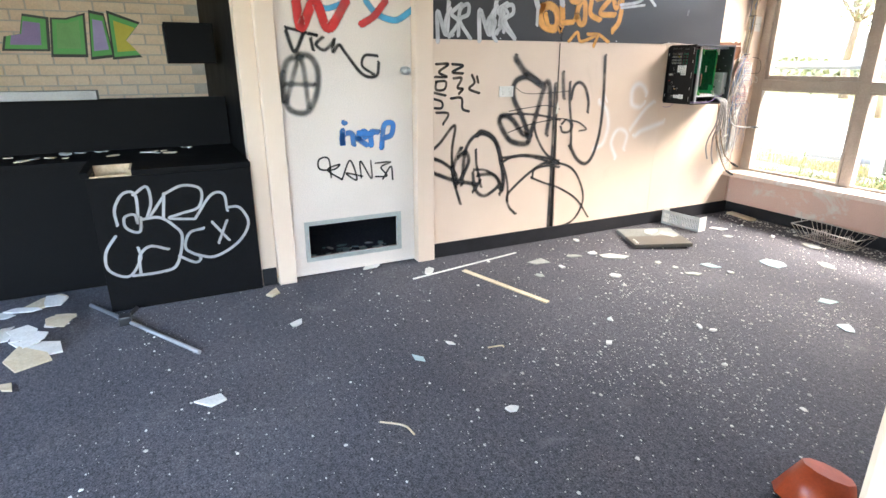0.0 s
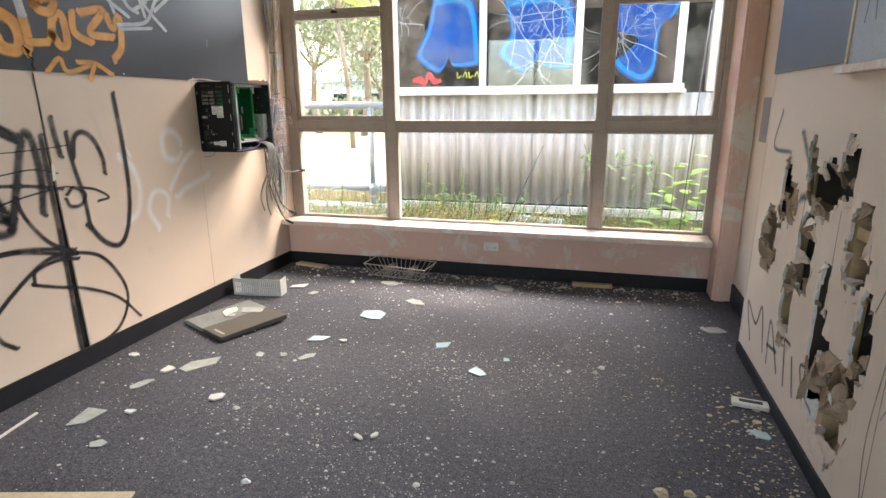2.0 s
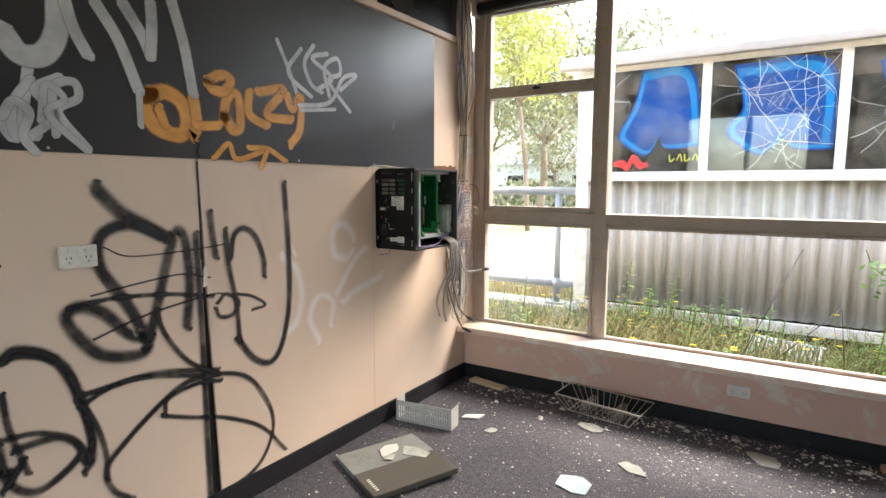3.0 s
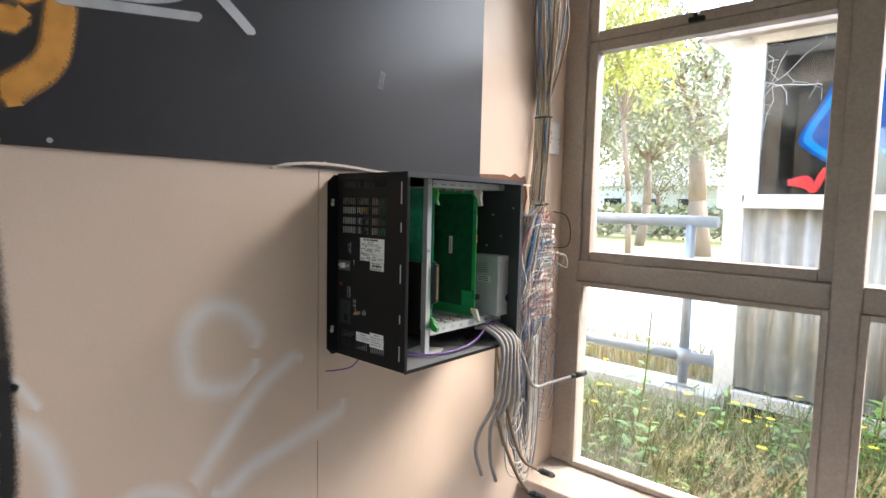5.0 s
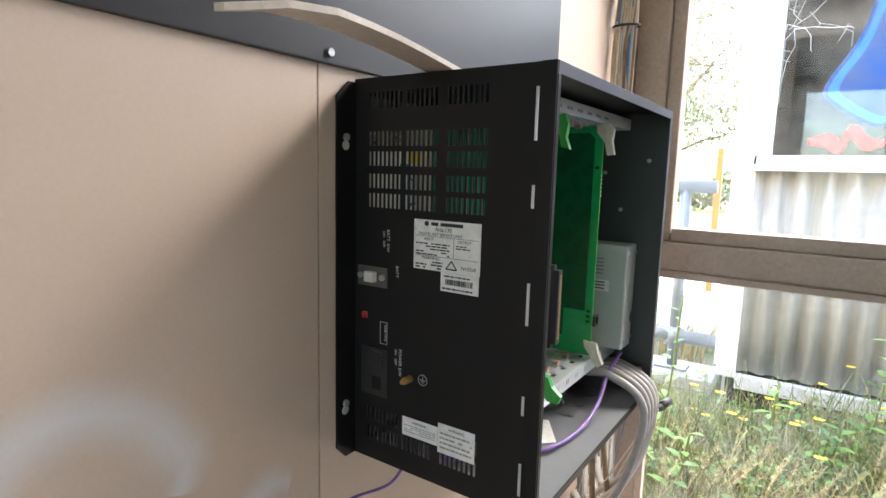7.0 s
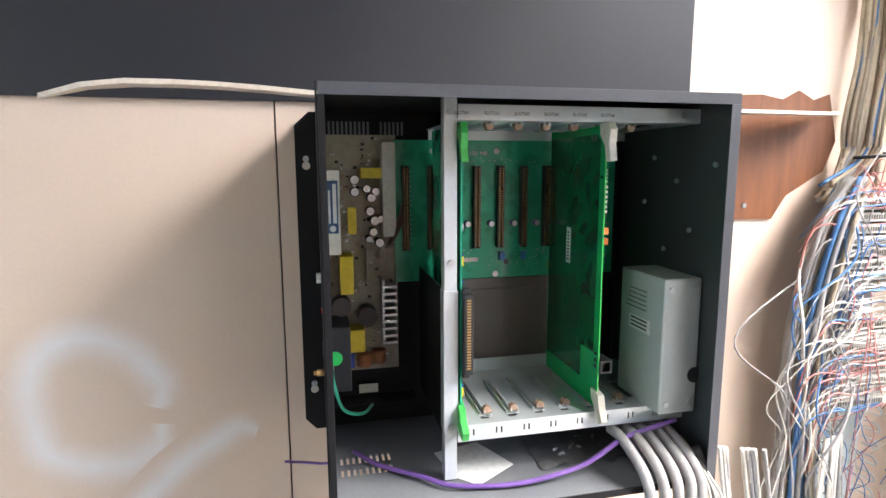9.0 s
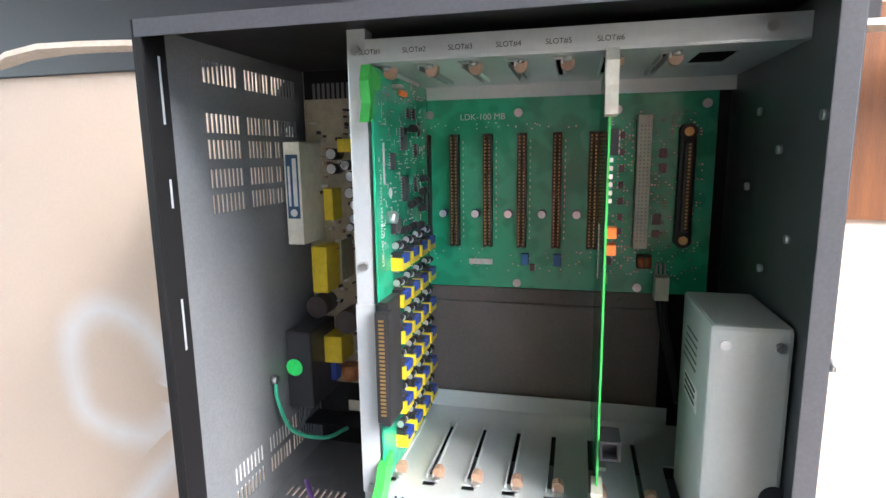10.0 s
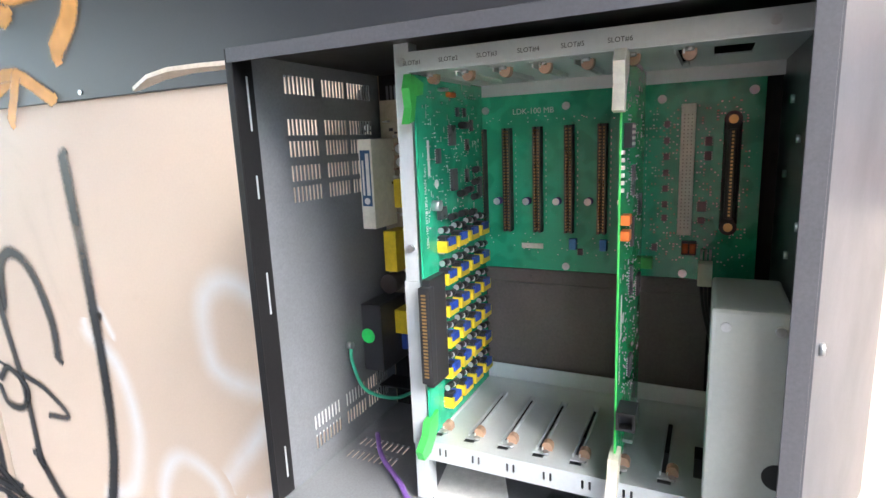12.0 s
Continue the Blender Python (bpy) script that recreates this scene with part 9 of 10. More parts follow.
    for x, y, s in ((0.43, 2.70, 0.05), (0.79, 2.72, 0.075), (0.77, 2.36, 0.09), (0.60, 2.62, 0.045), (0.62, 2.45, 0.04), (0.50, 2.30, 0.035), (0.68, 2.52, 0.05), (0.84, 2.55, 0.045), (0.80, 2.15, 0.12), (0.88, 2.0, 0.15), (0.74, 2.1, 0.07)):
        bm = bmesh.new()
        rr = bmesh.ops.create_icosphere(bm, subdivisions=2, radius=s / 2)
        for v in rr["verts"]:
            v.co *= 1 + 0.5 * noise.noise(v.co * 60 + V(x * 7, y * 5, 0))
            v.co.z = max(-0.2 * s, v.co.z * 0.6)
            v.co += V(x, y, 0.2 * s)
        tagged(solid("plaster_lump", bm, M_CREAMBIT), "broken lump of plaster by the wall", "debris", "plaster lumps")
    for x, y, a, l in ((-0.72, 0.93, 0.6, 0.16), (-1.05, 1.62, 1.2, 0.08)):
        t = thing("leaf_strip", "dry curled grass leaf on the carpet", "leaf")
        bm = bmesh.new()
        tube(bm, [(x, y, 0.004), (x + l * 0.5 * math.cos(a), y + l * 0.5 * math.sin(a) + 0.03, 0.006), (x + l * math.cos(a), y + l * math.sin(a), 0.004)], 0.004, 6, 5)
        part("blade", bm, M_CREAMBIT, t)


floor_things()


def scraps():
    """Broken pieces behind the door vent, on the worktops and by the alcove."""
    rnd = random.Random(91)
    spots = [(rnd.uniform(-3.0, -2.47), rnd.uniform(1.0, 1.78), 0.003, rnd.uniform(0.03, 0.10), M_SHARDBLUE if i % 3 else M_BIT, "bit of broken glass on the store floor") for i in range(60)]
    spots += [(rnd.uniform(-3.2, -2.9), rnd.uniform(-1.2, 0.5), 0.799, rnd.uniform(0.04, 0.14), rnd.choice((M_BIT, M_CREAMBIT, M_SHARD)), "rubbish scrap lying on the black worktop") for i in range(22)]
    spots += [(rnd.uniform(-2.6, -1.7), rnd.uniform(-0.9, -0.25), 0.004 + 0.004 * i, rnd.uniform(0.08, 0.24), rnd.choice((M_BIT, M_PAPERW, M_CREAMBIT)), "crumpled paper scrap on the carpet by the counter") for i in range(16)]
    for x, y, z, s, mt, lab in spots:
        bm = bmesh.new()
        slab(bm, ragged(rnd, s, 7), 0.004, Matrix.Translation((x, y, z)) @ Euler((rnd.uniform(-.06, .06), rnd.uniform(-.06, .06), 0)).to_matrix().to_4x4())
        tagged(solid("scrap", bm, mt), lab, "debris", "scraps in the alcove")


scraps()


# ---- outside: paint on the far windows, plants, trees, house ----
M_NBLUE = surf("sprayed_blue", (0.001, 0.045, 0.20), (0.002, 0.07, 0.28), 5, 0.7, bump=0.0, spec=0.1)
M_NSKY = surf("sprayed_light_blue", (0.003, 0.16, 0.40), (0.004, 0.21, 0.46), 4, 0.7, bump=0.0, spec=0.1)


def far_letters():
    """Two-tone bubble letters and cracks sprayed on the neighbour's panes."""
    ny = 7.54
    shapes = (("legs", -1.60, [(-1.78, 2.55), (-1.33, 2.53), (-1.22, 1.87), (-1.27, 1.77), (-1.54, 1.76), (-1.60, 1.88), (-1.65, 1.77), (-1.75, 1.69), (-1.97, 1.83), (-2.0, 1.93), (-1.86, 2.2)]),
              ("legs", -0.56, [(-0.97, 2.50), (-0.24, 2.47), (-0.17, 1.80), (-0.22, 1.71), (-0.47, 1.73), (-0.53, 1.84), (-0.61, 1.76), (-0.74, 1.67), (-0.97, 1.83), (-1.0, 1.95), (-0.88, 2.12)]),
              ("hook", 0.5, [(0.10, 2.42), (0.88, 2.50), (0.86, 2.25), (0.72, 2.12), (0.70, 1.75), (0.66, 1.60), (0.52, 1.55), (0.27, 1.73), (0.36, 1.85), (0.50, 2.0), (0.20, 2.15)]))
    for nm, cx, pts in shapes:
        g = thing("sprayed_letter", "blue two-tone bubble letter sprayed on cracked glass", "graffiti", "letters on the far windows")
        line = spline([(x, z, 0) for x, z in pts] + [(pts[0][0], pts[0][1], 0)], 5)
        cz = sum(p[1] for p in pts) / len(pts)
        c0 = sum(p[0] for p in pts) / len(pts)
        for k, d, mt, pn in ((1.0, 0.0050, M_NBLUE, "rim"), (0.93, 0.0060, M_NSKY, "outline"), (0.80, 0.0070, M_NBLUE, "fill")):
            bm = bmesh.new()
            vs = [bm.verts.new((c0 + (p.x - c0) * k, ny - d, cz + (p.y - cz) * k)) for p in line[:-1]]
            f = bm.faces.new(vs)
            ex = bmesh.ops.extrude_face_region(bm, geom=[f])
            for v in [q for q in ex["geom"] if isinstance(q, bmesh.types.BMVert)]:
                v.co.y -= 0.0006
            bmesh.ops.triangulate(bm, faces=bm.faces[:])
            part(pn, bm, mt, g)
    for lab, mt, pts in (("red sprayed scribble on the far window", M_REDINK, [(-2.05, 1.63), (-1.95, 1.66), (-1.9, 1.60), (-1.85, 1.68), (-1.78, 1.60), (-1.70, 1.64)]),):
        bm = bmesh.new()
        for i in range(5):
            tube(bm, [(x, ny - 0.007, z - 0.02 + i * 0.012 * math.sin(x * 20)) for x, z in pts], 0.022, 4, 6)
        for v in bm.verts:
            v.co.y = ny - 0.0065 + (v.co.y - ny + 0.007) * 0.03
        tagged(solid("graffiti", bm, surf("red_spray_far", (0.55, 0.02, 0.02), None, 6, 0.5, bump=0)), lab, "graffiti")
    bm = bmesh.new()
    for i, x in enumerate((-1.50, -1.43, -1.36, -1.29)):
        tube(bm, [(x, ny - 0.006, 1.64), (x + 0.03, ny - 0.006, 1.70), (x + 0.05, ny - 0.006, 1.63)] if i % 2 else [(x, ny - 0.006, 1.70), (x + 0.01, ny - 0.006, 1.63), (x + 0.05, ny - 0.006, 1.66)], 0.006, 4, 5)
    tagged(solid("graffiti", bm, surf("yellow_spray_far", (0.60, 0.60, 0.05), None, 6, 0.5, bump=0)), "small yellow sprayed scribble on the far window", "graffiti")
    # cracks
    rnd = random.Random(2)
    for cx, cz, n, lim in ((-0.78, 2.25, 11, (-1.14, -0.17)), (-0.42, 2.05, 12, (-1.14, -0.17)), (-0.60, 1.80, 9, (-1.14, -0.17)), (-0.30, 2.35, 8, (-1.14, -0.17)), (0.30, 2.00, 14, (-0.07, 0.88)), (0.6, 2.3, 9, (-0.07, 0.88)), (-2.16, 2.30, 10, (-2.22, -1.9))):
        bm = bmesh.new()
        for i in range(n):
            a = 2 * math.pi * i / n + rnd.uniform(-0.1, 0.1)
            r = rnd.uniform(0.12, 0.6)
            p = V(cx + rnd.uniform(-0.05, 0.05), 0, cz + rnd.uniform(-0.05, 0.05))
            pts = []
            for k in range(5):
                q = p + V(math.cos(a), 0, math.sin(a)) * r * k / 4 + V(rnd.uniform(-.02, .02), 0, rnd.uniform(-.02, .02))
                pts.append((min(max(q.x, lim[0]), lim[1]), ny - 0.0095, min(max(q.z, 1.55), 2.53)))
            tube(bm, pts, rnd.uniform(0.0012, 0.0028), 1, 4, smooth=False)
        for k in range(n):
            a = rnd.uniform(0, 6.28)
            r = rnd.uniform(0.08, 0.3)
            pts = []
            for j in range(3):
                aa = a + j * 0.22
                pts.append((min(max(cx + r * math.cos(aa), lim[0]), lim[1]), ny - 0.0095, min(max(cz + r * math.sin(aa), 1.55), 2.53)))
            tube(bm, pts, 0.0014, 1, 4, smooth=False)
        tagged(solid("glass_crack", bm, surf("crack_white", (0.66, 0.68, 0.68), None, 10, 0.4, bump=0) if cx == -0.78 else bpy.data.materials["crack_white"]), "web of white cracks in the far window", "cracked glass", "cracks in the far windows")


far_letters()


def brick_piece():
    """Colourful sprayed piece on the brick wall past the servery."""
    x = -4.886
    g = thing("sprayed_piece", "green outlined sprayed lettering on the cream brick wall", "graffiti")
    cols = ((0.30, 0.22, 0.45), (0.16, 0.40, 0.12), (0.35, 0.30, 0.55), (0.55, 0.50, 0.05))
    blocks = ([(-0.75, 1.46), (-0.45, 1.46), (-0.42, 1.70), (-0.58, 1.72), (-0.62, 1.58), (-0.72, 1.56)], [(-0.42, 1.42), (-0.18, 1.42), (-0.15, 1.74), (-0.28, 1.70), (-0.38, 1.70)],
              [(-0.14, 1.40), (0.02, 1.42), (0.0, 1.74), (-0.10, 1.76)], [(0.03, 1.40), (0.24, 1.42), (0.14, 1.54), (0.26, 1.68), (0.04, 1.76)])
    for i, o in enumerate(blocks):
        cy, cz = sum(p[0] for p in o) / len(o), sum(p[1] for p in o) / len(o)
        for k, d, c, nm in ((1.12, 0.0, (0.02, 0.03, 0.02), "outline"), (0.98, 0.0012, (0.10, 0.42, 0.10), "green_edge"), (0.72, 0.0024, cols[i], "fill")):
            bm = bmesh.new()
            slab(bm, [(cy + (a - cy) * k, cz + (b - cz) * k) for a, b in o], 0.0008, Matrix(((0, 0, 1, x + d), (1, 0, 0, 0), (0, 1, 0, 0), (0, 0, 0, 1))))
            part(nm, bm, surf("piece_%s_%d" % (nm, i), c, None, 8, 0.6, bump=0.1), g)


brick_piece()


def leaf_mat(name, a, b):
    mt, nt, p = nodes_of(name)
    gi = nt.nodes.new("ShaderNodeNewGeometry")
    r = ramp(nt, gi.outputs["Random Per Island"], [(0.0, a), (1.0, b)])
    nt.links.new(r.outputs["Color"], p.inputs["Base Color"])
    p.inputs["Roughness"].default_value = 0.55
    p.inputs["Subsurface Weight"].default_value = 0.0
    return mt


M_GRASS = leaf_mat("weed_green", (0.06, 0.11, 0.015), (0.30, 0.26, 0.09))
M_DRY = leaf_mat("dry_grass_stalk", (0.36, 0.28, 0.13), (0.50, 0.40, 0.20))
M_LEAF = leaf_mat("weed_leaf", (0.06, 0.14, 0.02), (0.16, 0.28, 0.05))
M_GUM = leaf_mat("gum_leaf", (0.12, 0.13, 0.06), (0.34, 0.32, 0.17))
M_WATTLE = leaf_mat("yellow_foliage", (0.28, 0.28, 0.04), (0.45, 0.42, 0.08))
M_BARK = surf("gum_bark", (0.26, 0.17, 0.11), (0.16, 0.10, 0.07), 3, 0.9, bump=0.6, fine=18, depth=0.03, stretch=(1, 1, 0.3))
M_BROAD = leaf_mat("broad_leaf", (0.16, 0.32, 0.04), (0.30, 0.46, 0.08))
M_FLOWER = surf("yellow_petal", (0.80, 0.60, 0.02), (0.75, 0.52, 0.02), 20, 0.6, bump=0)


def blades(name, label, count, seed, spread, hmin, hmax, w, mat, lean=0.4, z0=-0.085):
    rnd = random.Random(seed)
    verts, faces = [], []
    for _ in range(count):
        x, y = spread(rnd)
        h = rnd.uniform(hmin, hmax)
        a, l = rnd.uniform(0, 6.28), rnd.uniform(0.05, lean) * h
        s = rnd.uniform(0, 3.14)
        dx, dy = math.cos(s) * w * rnd.uniform(0.6, 1.3), math.sin(s) * w
        b = len(verts)
        for k, f in ((0, 1.0), (0.5, 0.8), (0.85, 0.45)):
            cx, cy, cz = x + math.cos(a) * l * k * k, y + math.sin(a) * l * k * k, z0 + h * k
            verts += [(cx - dx * f, cy - dy * f, cz), (cx + dx * f, cy + dy * f, cz)]
        verts.append((x + math.cos(a) * l, y + math.sin(a) * l, z0 + h * (1 - 0.15 * lean)))
        faces += [(b, b + 1, b + 3, b + 2), (b + 2, b + 3, b + 5, b + 4), (b + 4, b + 5, b + 6)]
    me = bpy.data.meshes.new(name)
    me.from_pydata(verts, [], faces)
    me.materials.append(mat)
    return tagged(new(name, me), label, "grass", "", "stuff")


def yard(r):
    return r.uniform(-4.2, 3.0), 5.45 + 1.95 * r.random()


def tufty(r):
    c = r.choice(((-2.2, 6.3), (-1.5, 6.5), (-1.0, 6.9), (-0.3, 6.4), (0.4, 6.8), (0.9, 6.2), (-2.8, 6.6), (-1.7, 7.0), (-0.8, 6.0)))
    return c[0] + r.gauss(0, 0.28), min(7.42, max(5.45, c[1] + r.gauss(0, 0.22)))


blades("low_grass", "low green weeds covering the yard", 17000, 1, yard, 0.05, 0.22, 0.0032, M_GRASS, 0.9)
blades("tall_grass", "taller weed tufts in the yard", 6500, 2, tufty, 0.14, 0.48, 0.0032, M_GRASS, 0.9)
blades("dry_grass", "dry straw-coloured grass stalks in the yard", 3800, 3, tufty, 0.12, 0.42, 0.0018, M_DRY, 1.2)


def plume_grass():
    """Pale feathery seed heads on thin bent stalks."""
    rnd = random.Random(33)
    verts, faces = [], []
    for _ in range(150):
        cx, cy = rnd.choice(((-1.9, 5.9), (-1.6, 6.1), (-2.2, 6.0), (-1.3, 6.3), (-0.9, 6.2)))
        x, y = cx + rnd.gauss(0, 0.15), max(5.45, cy + rnd.gauss(0, 0.15))
        h, a, l = rnd.uniform(0.28, 0.52), rnd.uniform(-0.6, 1.2), rnd.uniform(0.05, 0.22)
        for k in range(26):
            f = 0.72 + 0.28 * k / 26
            p = V(x + math.cos(a) * l * f * f, y + math.sin(a) * l * f * f, -0.085 + h * f * (1 - 0.12 * f))
            d = V(rnd.uniform(-1, 1), rnd.uniform(-1, 1), rnd.uniform(0.2, 1.2)).normalized() * 0.016
            s = d.orthogonal().normalized() * 0.0022
            b = len(verts)
            verts += [tuple(p - s), tuple(p + d), tuple(p + s)]
            faces.append((b, b + 1, b + 2))
        b = len(verts)
        for f in (0.0, 0.4, 0.72, 1.0):
            p = V(x + math.cos(a) * l * f * f, y + math.sin(a) * l * f * f, -0.085 + h * f * (1 - 0.12 * f))
            verts += [tuple(p - V(0.0012, 0, 0)), tuple(p + V(0.0012, 0, 0))]
        faces += [(b + i, b + i + 1, b + i + 3, b + i + 2) for i in (0, 2, 4)]
    me = bpy.data.meshes.new("plume_grass")
    me.from_pydata(verts, [], faces)
    me.materials.append(M_DRY)
    tagged(new("plume_grass", me), "pale feathery seed heads of dry grass", "grass", "", "stuff")


plume_grass()


def ground_leaves():
    """Small broad weed leaves between the blades."""
    rnd = random.Random(15)
    verts, faces = [], []
    for _ in range(1500):
        cx, cy = tufty(rnd) if rnd.random() < 0.7 else yard(rnd)
        hgt = rnd.uniform(0.05, 0.30)
        for k in range(9):
            a, L = rnd.uniform(0, 6.28), rnd.uniform(0.018, 0.055)
            p = V(cx + rnd.gauss(0, 0.02), min(7.44, cy + rnd.gauss(0, 0.02)), -0.07 + hgt * rnd.random())
            d = V(math.cos(a), math.sin(a), rnd.uniform(-0.3, 0.9)).normalized() * L
            s = d.cross(V(0, 0, 1)).normalized() * L * rnd.uniform(0.22, 0.4)
            b = len(verts)
            verts += [tuple(p), tuple(p + d * 0.5 + s), tuple(p + d - V(0, 0, 0.2 * L)), tuple(p + d * 0.5 - s)]
            faces.append((b, b + 1, b + 2, b + 3))
    me = bpy.data.meshes.new("weed_leaves")
    me.from_pydata(verts, [], faces)
    me.materials.append(M_LEAF)
    tagged(new("weed_leaves", me), "small leafy weeds covering the yard", "weeds", "", "stuff")


ground_leaves()
blades("lawn_grass", "dry grass along the path", 2500, 4, lambda r: (r.uniform(-9, -2.6), r.uniform(8.2, 9.0)), 0.1, 0.3, 0.008, M_DRY)


def leafy_stem(base, height, n, size, seed, label, mat=M_LEAF, lean=(0.1, 0.0), wide=1.0):
    """An upright weed: one stem and separate pointed leaves."""
    rnd = random.Random(seed)
    t = thing("weed", label, "plant", "tall weeds", at=base)
    bm = bmesh.new()
    tip = V(lean[0], lean[1], height)
    tube(bm, [(0, 0, 0), tuple(tip * 0.5 + V(0.02, 0.01, 0)), tuple(tip)], 0.005, 5, 6)
    part("stem", bm, M_GRASS, t)
    bm = bmesh.new()
    leaf = []
    for i in range(n):
        f = 0.12 + 0.88 * i / n
        p = tip * f
        a = i * 2.4 + rnd.uniform(-0.3, 0.3)
        L = size * (1.1 - 0.5 * f) * rnd.uniform(0.7, 1.2)
        d = V(math.cos(a), math.sin(a), rnd.uniform(0.2, 0.8)).normalized()
        s = d.cross(V(0, 0, 1)).normalized()
        up = s.cross(d)
        rows = []
        for k, wd in ((0.0, 0.03), (0.3, 0.17), (0.65, 0.14), (1.0, 0.0)):
            c = p + d * L * k - V(0, 0, 0.35 * L * k * k)
            rows.append([bm.verts.new(c - s * wd * wide * L), bm.verts.new(c + up * 0.02 * L), bm.verts.new(c + s * wd * wide * L)])
        for r0, r1 in zip(rows, rows[1:]):
            for q in (0, 1):
                bm.faces.new((r0[q], r0[q + 1], r1[q + 1], r1[q])).smooth = True
    part("leaves", bm, mat, t)
    return t


for i, (x, y, h, n, s) in enumerate(((-2.52, 6.25, 0.95, 22, 0.13), (-2.12, 6.30, 0.62, 16, 0.12), (-1.72, 6.7, 0.80, 26, 0.13), (-1.52, 6.65, 0.62, 24, 0.16), (-1.35, 6.8, 0.75, 18, 0.12), (-2.4, 6.0, 0.45, 14, 0.12),
                                     (-1.1, 6.5, 0.4, 14, 0.12), (0.40, 6.4, 0.70, 16, 0.10), (0.60, 6.5, 0.85, 18, 0.12), (-0.55, 6.6, 0.38, 14, 0.1), (0.15, 6.7, 0.45, 16, 0.1), (-3.0, 6.4, 0.7, 18, 0.13))):
    leafy_stem((x, y, -0.085), h, n, s, 40 + i, "leafy green weed growing in the yard")
rnd_w = random.Random(64)
for i in range(22):
    leafy_stem((-1.25 + rnd_w.gauss(0, 0.45), 6.45 + rnd_w.gauss(0, 0.25), -0.085), rnd_w.uniform(0.28, 0.62), 18, rnd_w.uniform(0.09, 0.14), 140 + i, "leafy green weed growing in the yard")
for i, (x, y, h) in enumerate(((0.76, 6.15, 0.92), (0.90, 6.2, 1.05), (0.70, 6.25, 0.70), (0.98, 6.15, 0.85))):
    leafy_stem((x, y, -0.085), h, 11, 0.30, 70 + i, "broad-leaved yellow-green plant by the far wall", M_BROAD, (0.06, 0.0), 1.25)


def flowers():
    rnd = random.Random(14)
    for i in range(80):
        x, y = tufty(rnd)
        h = rnd.uniform(0.18, 0.5)
        t = thing("yellow_flower", "small yellow daisy flower on a thin stalk", "flower", "yellow flowers", at=(x, y, -0.085))
        bm = bmesh.new()
        tube(bm, [(0, 0, 0), (0.01, 0.01, h * 0.6), (rnd.uniform(-.03, .03), rnd.uniform(-.03, .03), h)], 0.0022, 4, 5)
        part("stalk", bm, M_GRASS, t)
        bm = bmesh.new()
        top = V(0, 0, h)
        for k in range(8):
            a = k * math.pi / 4
            d, s = V(math.cos(a), math.sin(a) * 0.6, 0.4), V(-math.sin(a), math.cos(a), 0)
            bm.faces.new([bm.verts.new(top + q) for q in (d * 0.002, d * 0.018 + s * 0.007, d * 0.025, d * 0.018 - s * 0.007)])
        part("petals", bm, M_FLOWER, t)


flowers()


def yard_things():
    t = thing("white_grating", "white painted metal grating lying in the weeds", "grating")
    bm = bmesh.new()
    m = Matrix.Translation((-0.42, 6.65, 0.10)) @ Euler((0.35, 0.05, radians(-6))).to_matrix().to_4x4()
    for i in range(18):
        bx(bm, -0.25 + i * 0.028, -0.235 + i * 0.028, -0.13, 0.13, 0, 0.012)
    bx(bm, -0.26, 0.26, -0.15, -0.13, 0, 0.014)
    bx(bm, -0.26, 0.26, 0.13, 0.15, 0, 0.014)
    bmesh.ops.transform(bm, matrix=m, verts=bm.verts[:])
    part("bars", bm, M_WHITE, t)
    rnd = random.Random(6)
    for x, y, s in ((-0.38, 6.25, 0.5), (-0.05, 6.15, 0.4), (-1.0, 7.2, 0.3)):
        bm = bmesh.new()
        slab(bm, ragged(rnd, s, 7), 0.05, Matrix.Translation((x, y, -0.03)) @ Euler((0.1, 0.06, 0)).to_matrix().to_4x4())
        tagged(solid("concrete_slab", bm, M_CONC), "broken pale slab lying in the weeds", "slab", "broken slabs")
    t = thing("bent_rods", "thin dark bent rods leaning in the weeds", "rod")
    for pts in ([(-0.75, 6.0, 0.0), (-0.35, 6.3, 0.95)], [(-0.62, 6.1, 0.0), (-0.1, 6.3, 0.55), (-0.05, 6.35, 0.1)], [(0.82, 5.6, 0.3), (0.90, 5.7, 2.0)]):
        bm = bmesh.new()
        tube(bm, pts, 0.004, 4, 6, smooth=False)
        part("rod", bm, M_BLACKPL, t)
    v = thing("climbing_vine", "thin leafy vine hanging along the far wall", "vine")
    bm = bmesh.new()
    tube(bm, [(0.02, 6.5, 0.95), (0.10, 6.5, 0.80), (0.30, 6.45, 0.74), (0.55, 6.4, 0.78), (0.68, 6.4, 0.60)], 0.004, 6, 6)
    part("stem", bm, M_GRASS, v)
    bm = bmesh.new()
    rnd = random.Random(9)
    for i in range(60):
        p = V(rnd.uniform(0.0, 0.7), 6.45 + rnd.uniform(-.06, .06), 0.76 + rnd.gauss(0, 0.06))
        d = V(rnd.uniform(-1, 1), rnd.uniform(-1, 1), rnd.uniform(-1, 1)).normalized() * 0.03
        s = d.orthogonal() * 0.4
        bm.faces.new([bm.verts.new(p + q) for q in (-d, s, d, -s)])
    part("leaves", bm, M_LEAF, v)
    # dark and orange posts by the rail
    for x, y, z1, mt, lab in ((-2.46, 8.15, 1.25, M_BLACKPL, "dark steel post by the rail"), (-3.0, 11.0, 1.75, M_ORANGE, "orange timber post by the path")):
        t = thing("post", lab, "post")
        bm = bmesh.new()
        bx(bm, x - 0.035, x + 0.035, y - 0.035, y + 0.035, -0.08, z1, 0.005)
        part("shaft", bm, mt, t)


yard_things()


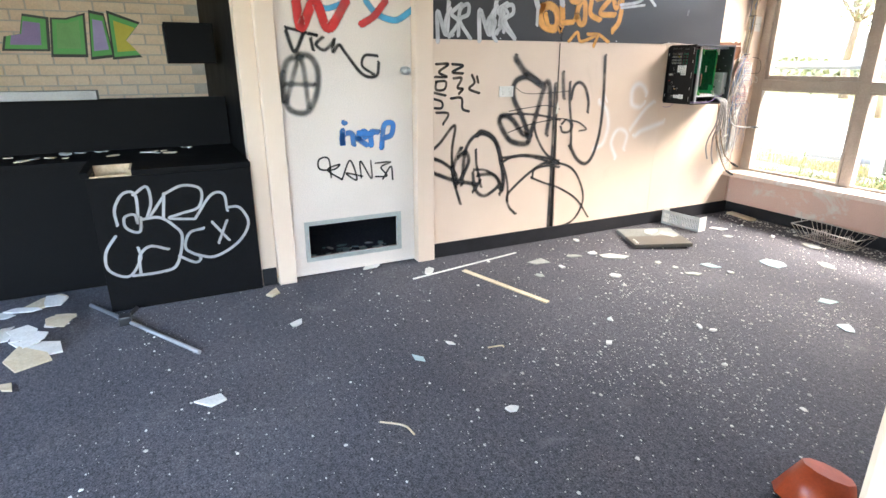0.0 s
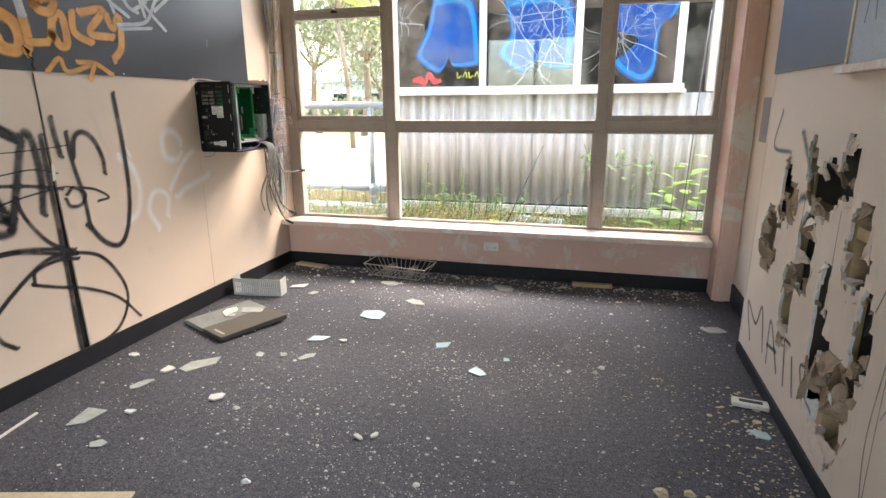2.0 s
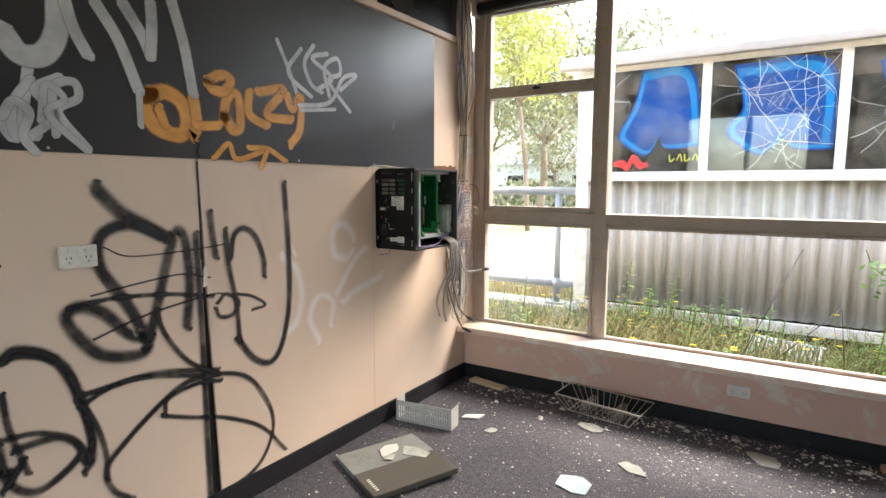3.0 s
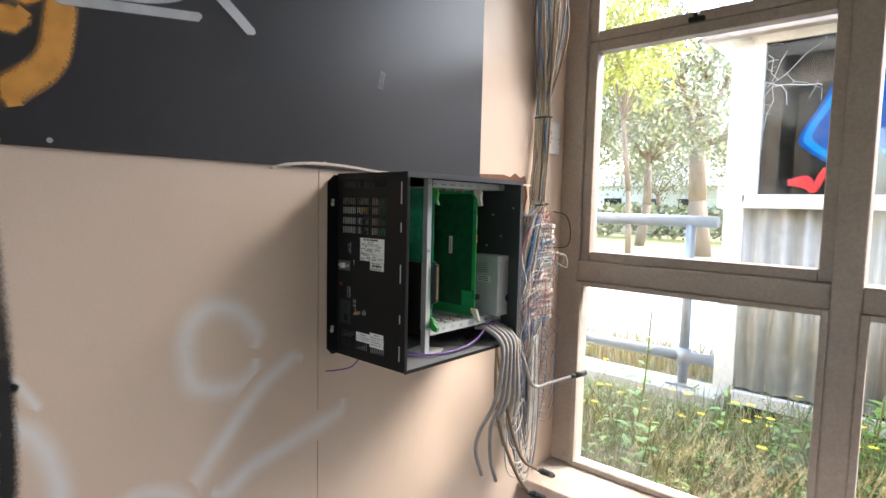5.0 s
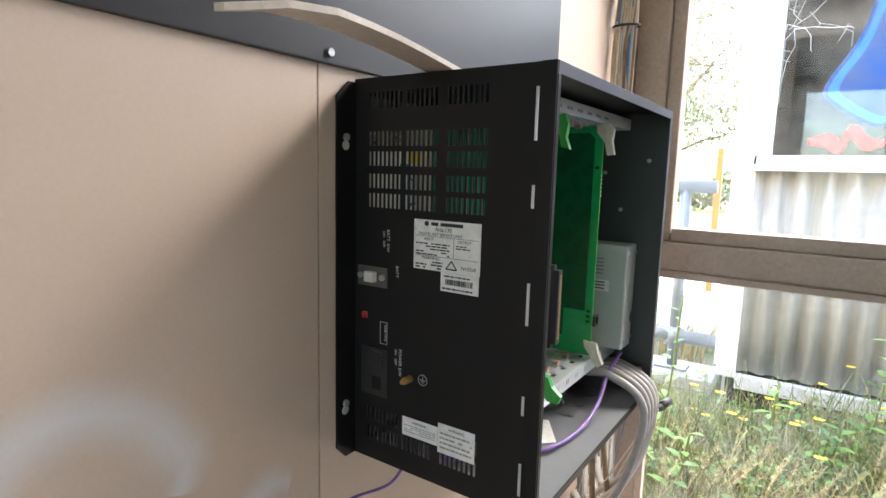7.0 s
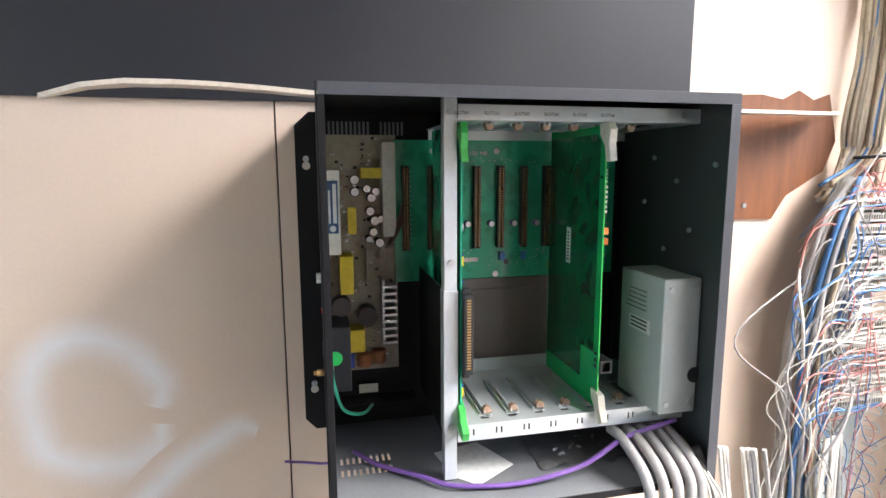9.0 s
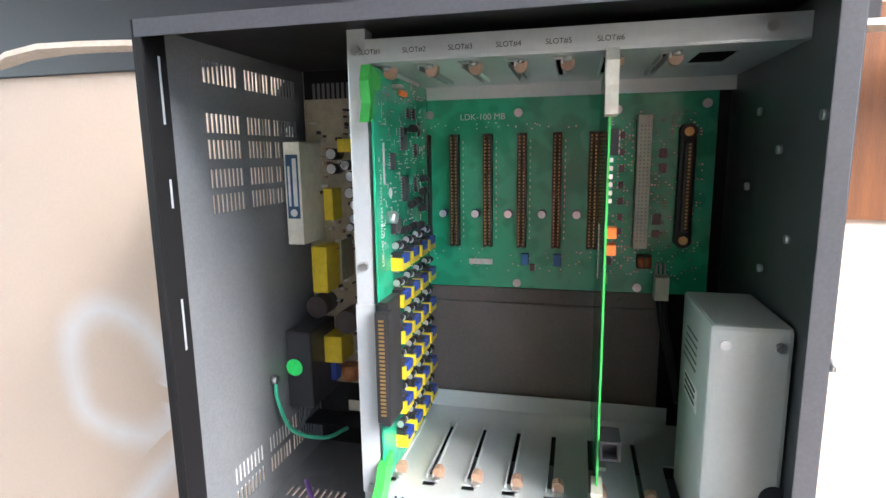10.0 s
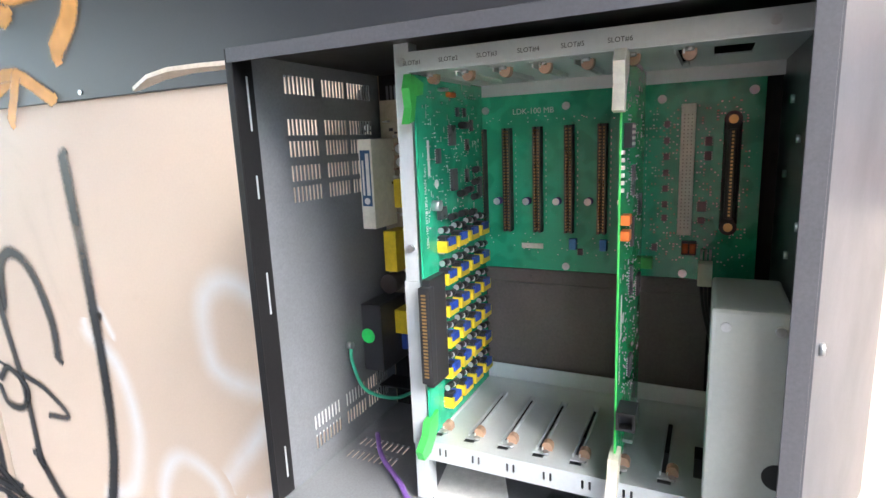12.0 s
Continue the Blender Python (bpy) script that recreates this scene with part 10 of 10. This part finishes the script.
def tree(base, height, spread, n_leaf, seed, mat, label, trunk=0.22, fork_at=0.34, leaf=(0.12, 0.26)):
    """A tapered leaning trunk, limbs that divide twice, and leaves in loose clumps at the twigs."""
    rnd = random.Random(seed)
    t = thing("tree", label, "tree", "trees past the path", at=base)
    bm = bmesh.new()
    fork = V(rnd.uniform(-.6, .6), rnd.uniform(-.4, .4), height * fork_at)
    knee = fork * 0.5 + V(rnd.uniform(-.25, .25), 0, 0)
    cyl(bm, V(0, 0, -0.2), knee, trunk, trunk * 0.8, seg=10)
    cyl(bm, knee, fork, trunk * 0.8, trunk * 0.68, seg=10)
    clumps = []
    limbs = 6
    for i in range(limbs):
        a = i * 2 * math.pi / limbs + rnd.uniform(-.5, .5)
        reach, rise = spread * rnd.uniform(0.3, 0.95), height * rnd.uniform(0.12, 0.60)
        e = fork + V(math.cos(a) * reach, math.sin(a) * reach, rise)
        m1 = fork.lerp(e, 0.4) + V(rnd.gauss(0, .12), rnd.gauss(0, .12), rnd.uniform(-0.02, 0.1)) * spread
        r0 = trunk * rnd.uniform(0.32, 0.5)
        cyl(bm, fork, m1, r0, r0 * 0.65, seg=8)
        cyl(bm, m1, e, r0 * 0.65, r0 * 0.3, seg=7)
        for k in range(5):
            st = m1.lerp(e, rnd.uniform(0.1, 1.0))
            e2 = st + V(rnd.gauss(0, 0.32) * spread, rnd.gauss(0, 0.32) * spread, rnd.uniform(-0.06, 0.16) * height)
            cyl(bm, st, e2, r0 * 0.28, r0 * 0.1, seg=5)
            for q in range(3):
                e3 = e2 + V(rnd.gauss(0, 0.2) * spread, rnd.gauss(0, 0.2) * spread, rnd.uniform(-0.08, 0.08) * height)
                cyl(bm, st.lerp(e2, rnd.uniform(0.4, 1)), e3, r0 * 0.1, r0 * 0.04, seg=4)
                clumps.append((e3, rnd.uniform(0.10, 0.24) * spread))
    part("trunk", bm, M_BARK, t)
    verts, faces = [], []
    for _ in range(n_leaf):
        c, r = rnd.choice(clumps)
        p = c + V(rnd.gauss(0, r), rnd.gauss(0, r), rnd.gauss(-0.2 * r, 0.7 * r))
        L = rnd.uniform(*leaf)
        d = V(rnd.uniform(-1, 1), rnd.uniform(-1, 1), rnd.uniform(-1.6, 0.5)).normalized() * L
        s = d.orthogonal().normalized() * L * 0.22
        b = len(verts)
        verts += [tuple(p - d * 0.5), tuple(p + s), tuple(p + d * 0.5), tuple(p - s)]
        faces.append((b, b + 1, b + 2, b + 3))
    me = bpy.data.meshes.new("crown")
    me.from_pydata(verts, [], faces)
    me.materials.append(mat)
    ob = new("crown", me)
    ob.parent = t
    return t


tree((-6.9, 22.0, 0.0), 8.6, 3.0, 6000, 3, M_GUM, "large gum tree with a forked brown trunk", 0.34, 0.40)
tree((-10.2, 25.0, 0.0), 9.5, 3.4, 7500, 5, M_GUM, "tall grey-green gum tree", 0.2)
tree((-7.6, 18.0, 0.0), 7.6, 1.6, 6000, 7, M_WATTLE, "wattle tree with yellow-green foliage", 0.09, 0.5, (0.10, 0.2))
tree((-13.5, 27.0, 0.0), 9.0, 3.6, 7000, 9, M_GUM, "grey-green gum tree behind the path", 0.2)
tree((-4.0, 30.0, 0.0), 8.0, 3.4, 3000, 11, M_GUM, "gum tree behind the neighbouring building", 0.2)
tree((-18.0, 26.0, 0.0), 10.0, 3.8, 8000, 13, M_GUM, "gum tree at the edge of the lawn", 0.22)
tree((-9.2, 33.0, 0.0), 8.5, 3.8, 8000, 15, M_GUM, "gum tree far behind the lawn", 0.2, 0.28)
tree((-13.8, 36.0, 0.0), 8.0, 4.2, 8000, 17, M_GUM, "gum tree far behind the lawn", 0.2, 0.28)


def shrub_row():
    rnd = random.Random(23)
    verts, faces = [], []
    for _ in range(9000):
        x = rnd.uniform(-26, 4)
        h = 1.5 + 0.9 * noise.noise(V(x * 0.35, 2.0, 0)) + 0.4 * noise.noise(V(x * 1.7, 5.0, 0))
        y, z = 31.0 + rnd.gauss(0, 0.9), h * rnd.random() ** 0.6
        L = rnd.uniform(0.15, 0.35)
        d = V(rnd.uniform(-1, 1), rnd.uniform(-1, 1), rnd.uniform(-1, 1)).normalized() * L
        s = d.orthogonal().normalized() * L * 0.45
        p = V(x, y, z)
        b = len(verts)
        verts += [tuple(p - d * 0.5), tuple(p + s), tuple(p + d * 0.5), tuple(p - s)]
        faces.append((b, b + 1, b + 2, b + 3))
    me = bpy.data.meshes.new("shrub_row")
    me.from_pydata(verts, [], faces)
    me.materials.append(M_GUM)
    tagged(new("shrub_row", me), "ragged row of shrubs behind the lawn", "shrubs", "", "stuff")


shrub_row()


def far_house():
    h = thing("far_house", "small white house far behind the trees", "house")
    x, y = -15.0, 38.0
    bm = bmesh.new()
    bx(bm, x - 4, x + 4, y, y + 6, -0.1, 2.9)
    part("wall", bm, M_WHITE, h)
    bm = bmesh.new()
    a = [(x - 4.4, y - 0.4, 2.9), (x + 4.4, y - 0.4, 2.9), (x + 4.4, y + 6.4, 2.9), (x - 4.4, y + 6.4, 2.9), (x - 2.0, y + 3, 4.6), (x + 2.0, y + 3, 4.6)]
    vs = [bm.verts.new(p) for p in a]
    for f in ((0, 1, 5, 4), (1, 2, 5), (2, 3, 4, 5), (3, 0, 4), (3, 2, 1, 0)):
        bm.faces.new([vs[i] for i in f])
    part("roof", bm, surf("grey_roof", (0.30, 0.30, 0.31), None, 2, 0.7), h)
    for wx in (-2.4, 0.2, 2.4):
        boxpart("window", (x + wx - 0.6, x + wx + 0.6, y - 0.04, y, 1.0, 2.1), M_DARK, h, 0.01, "dark window")


far_house()
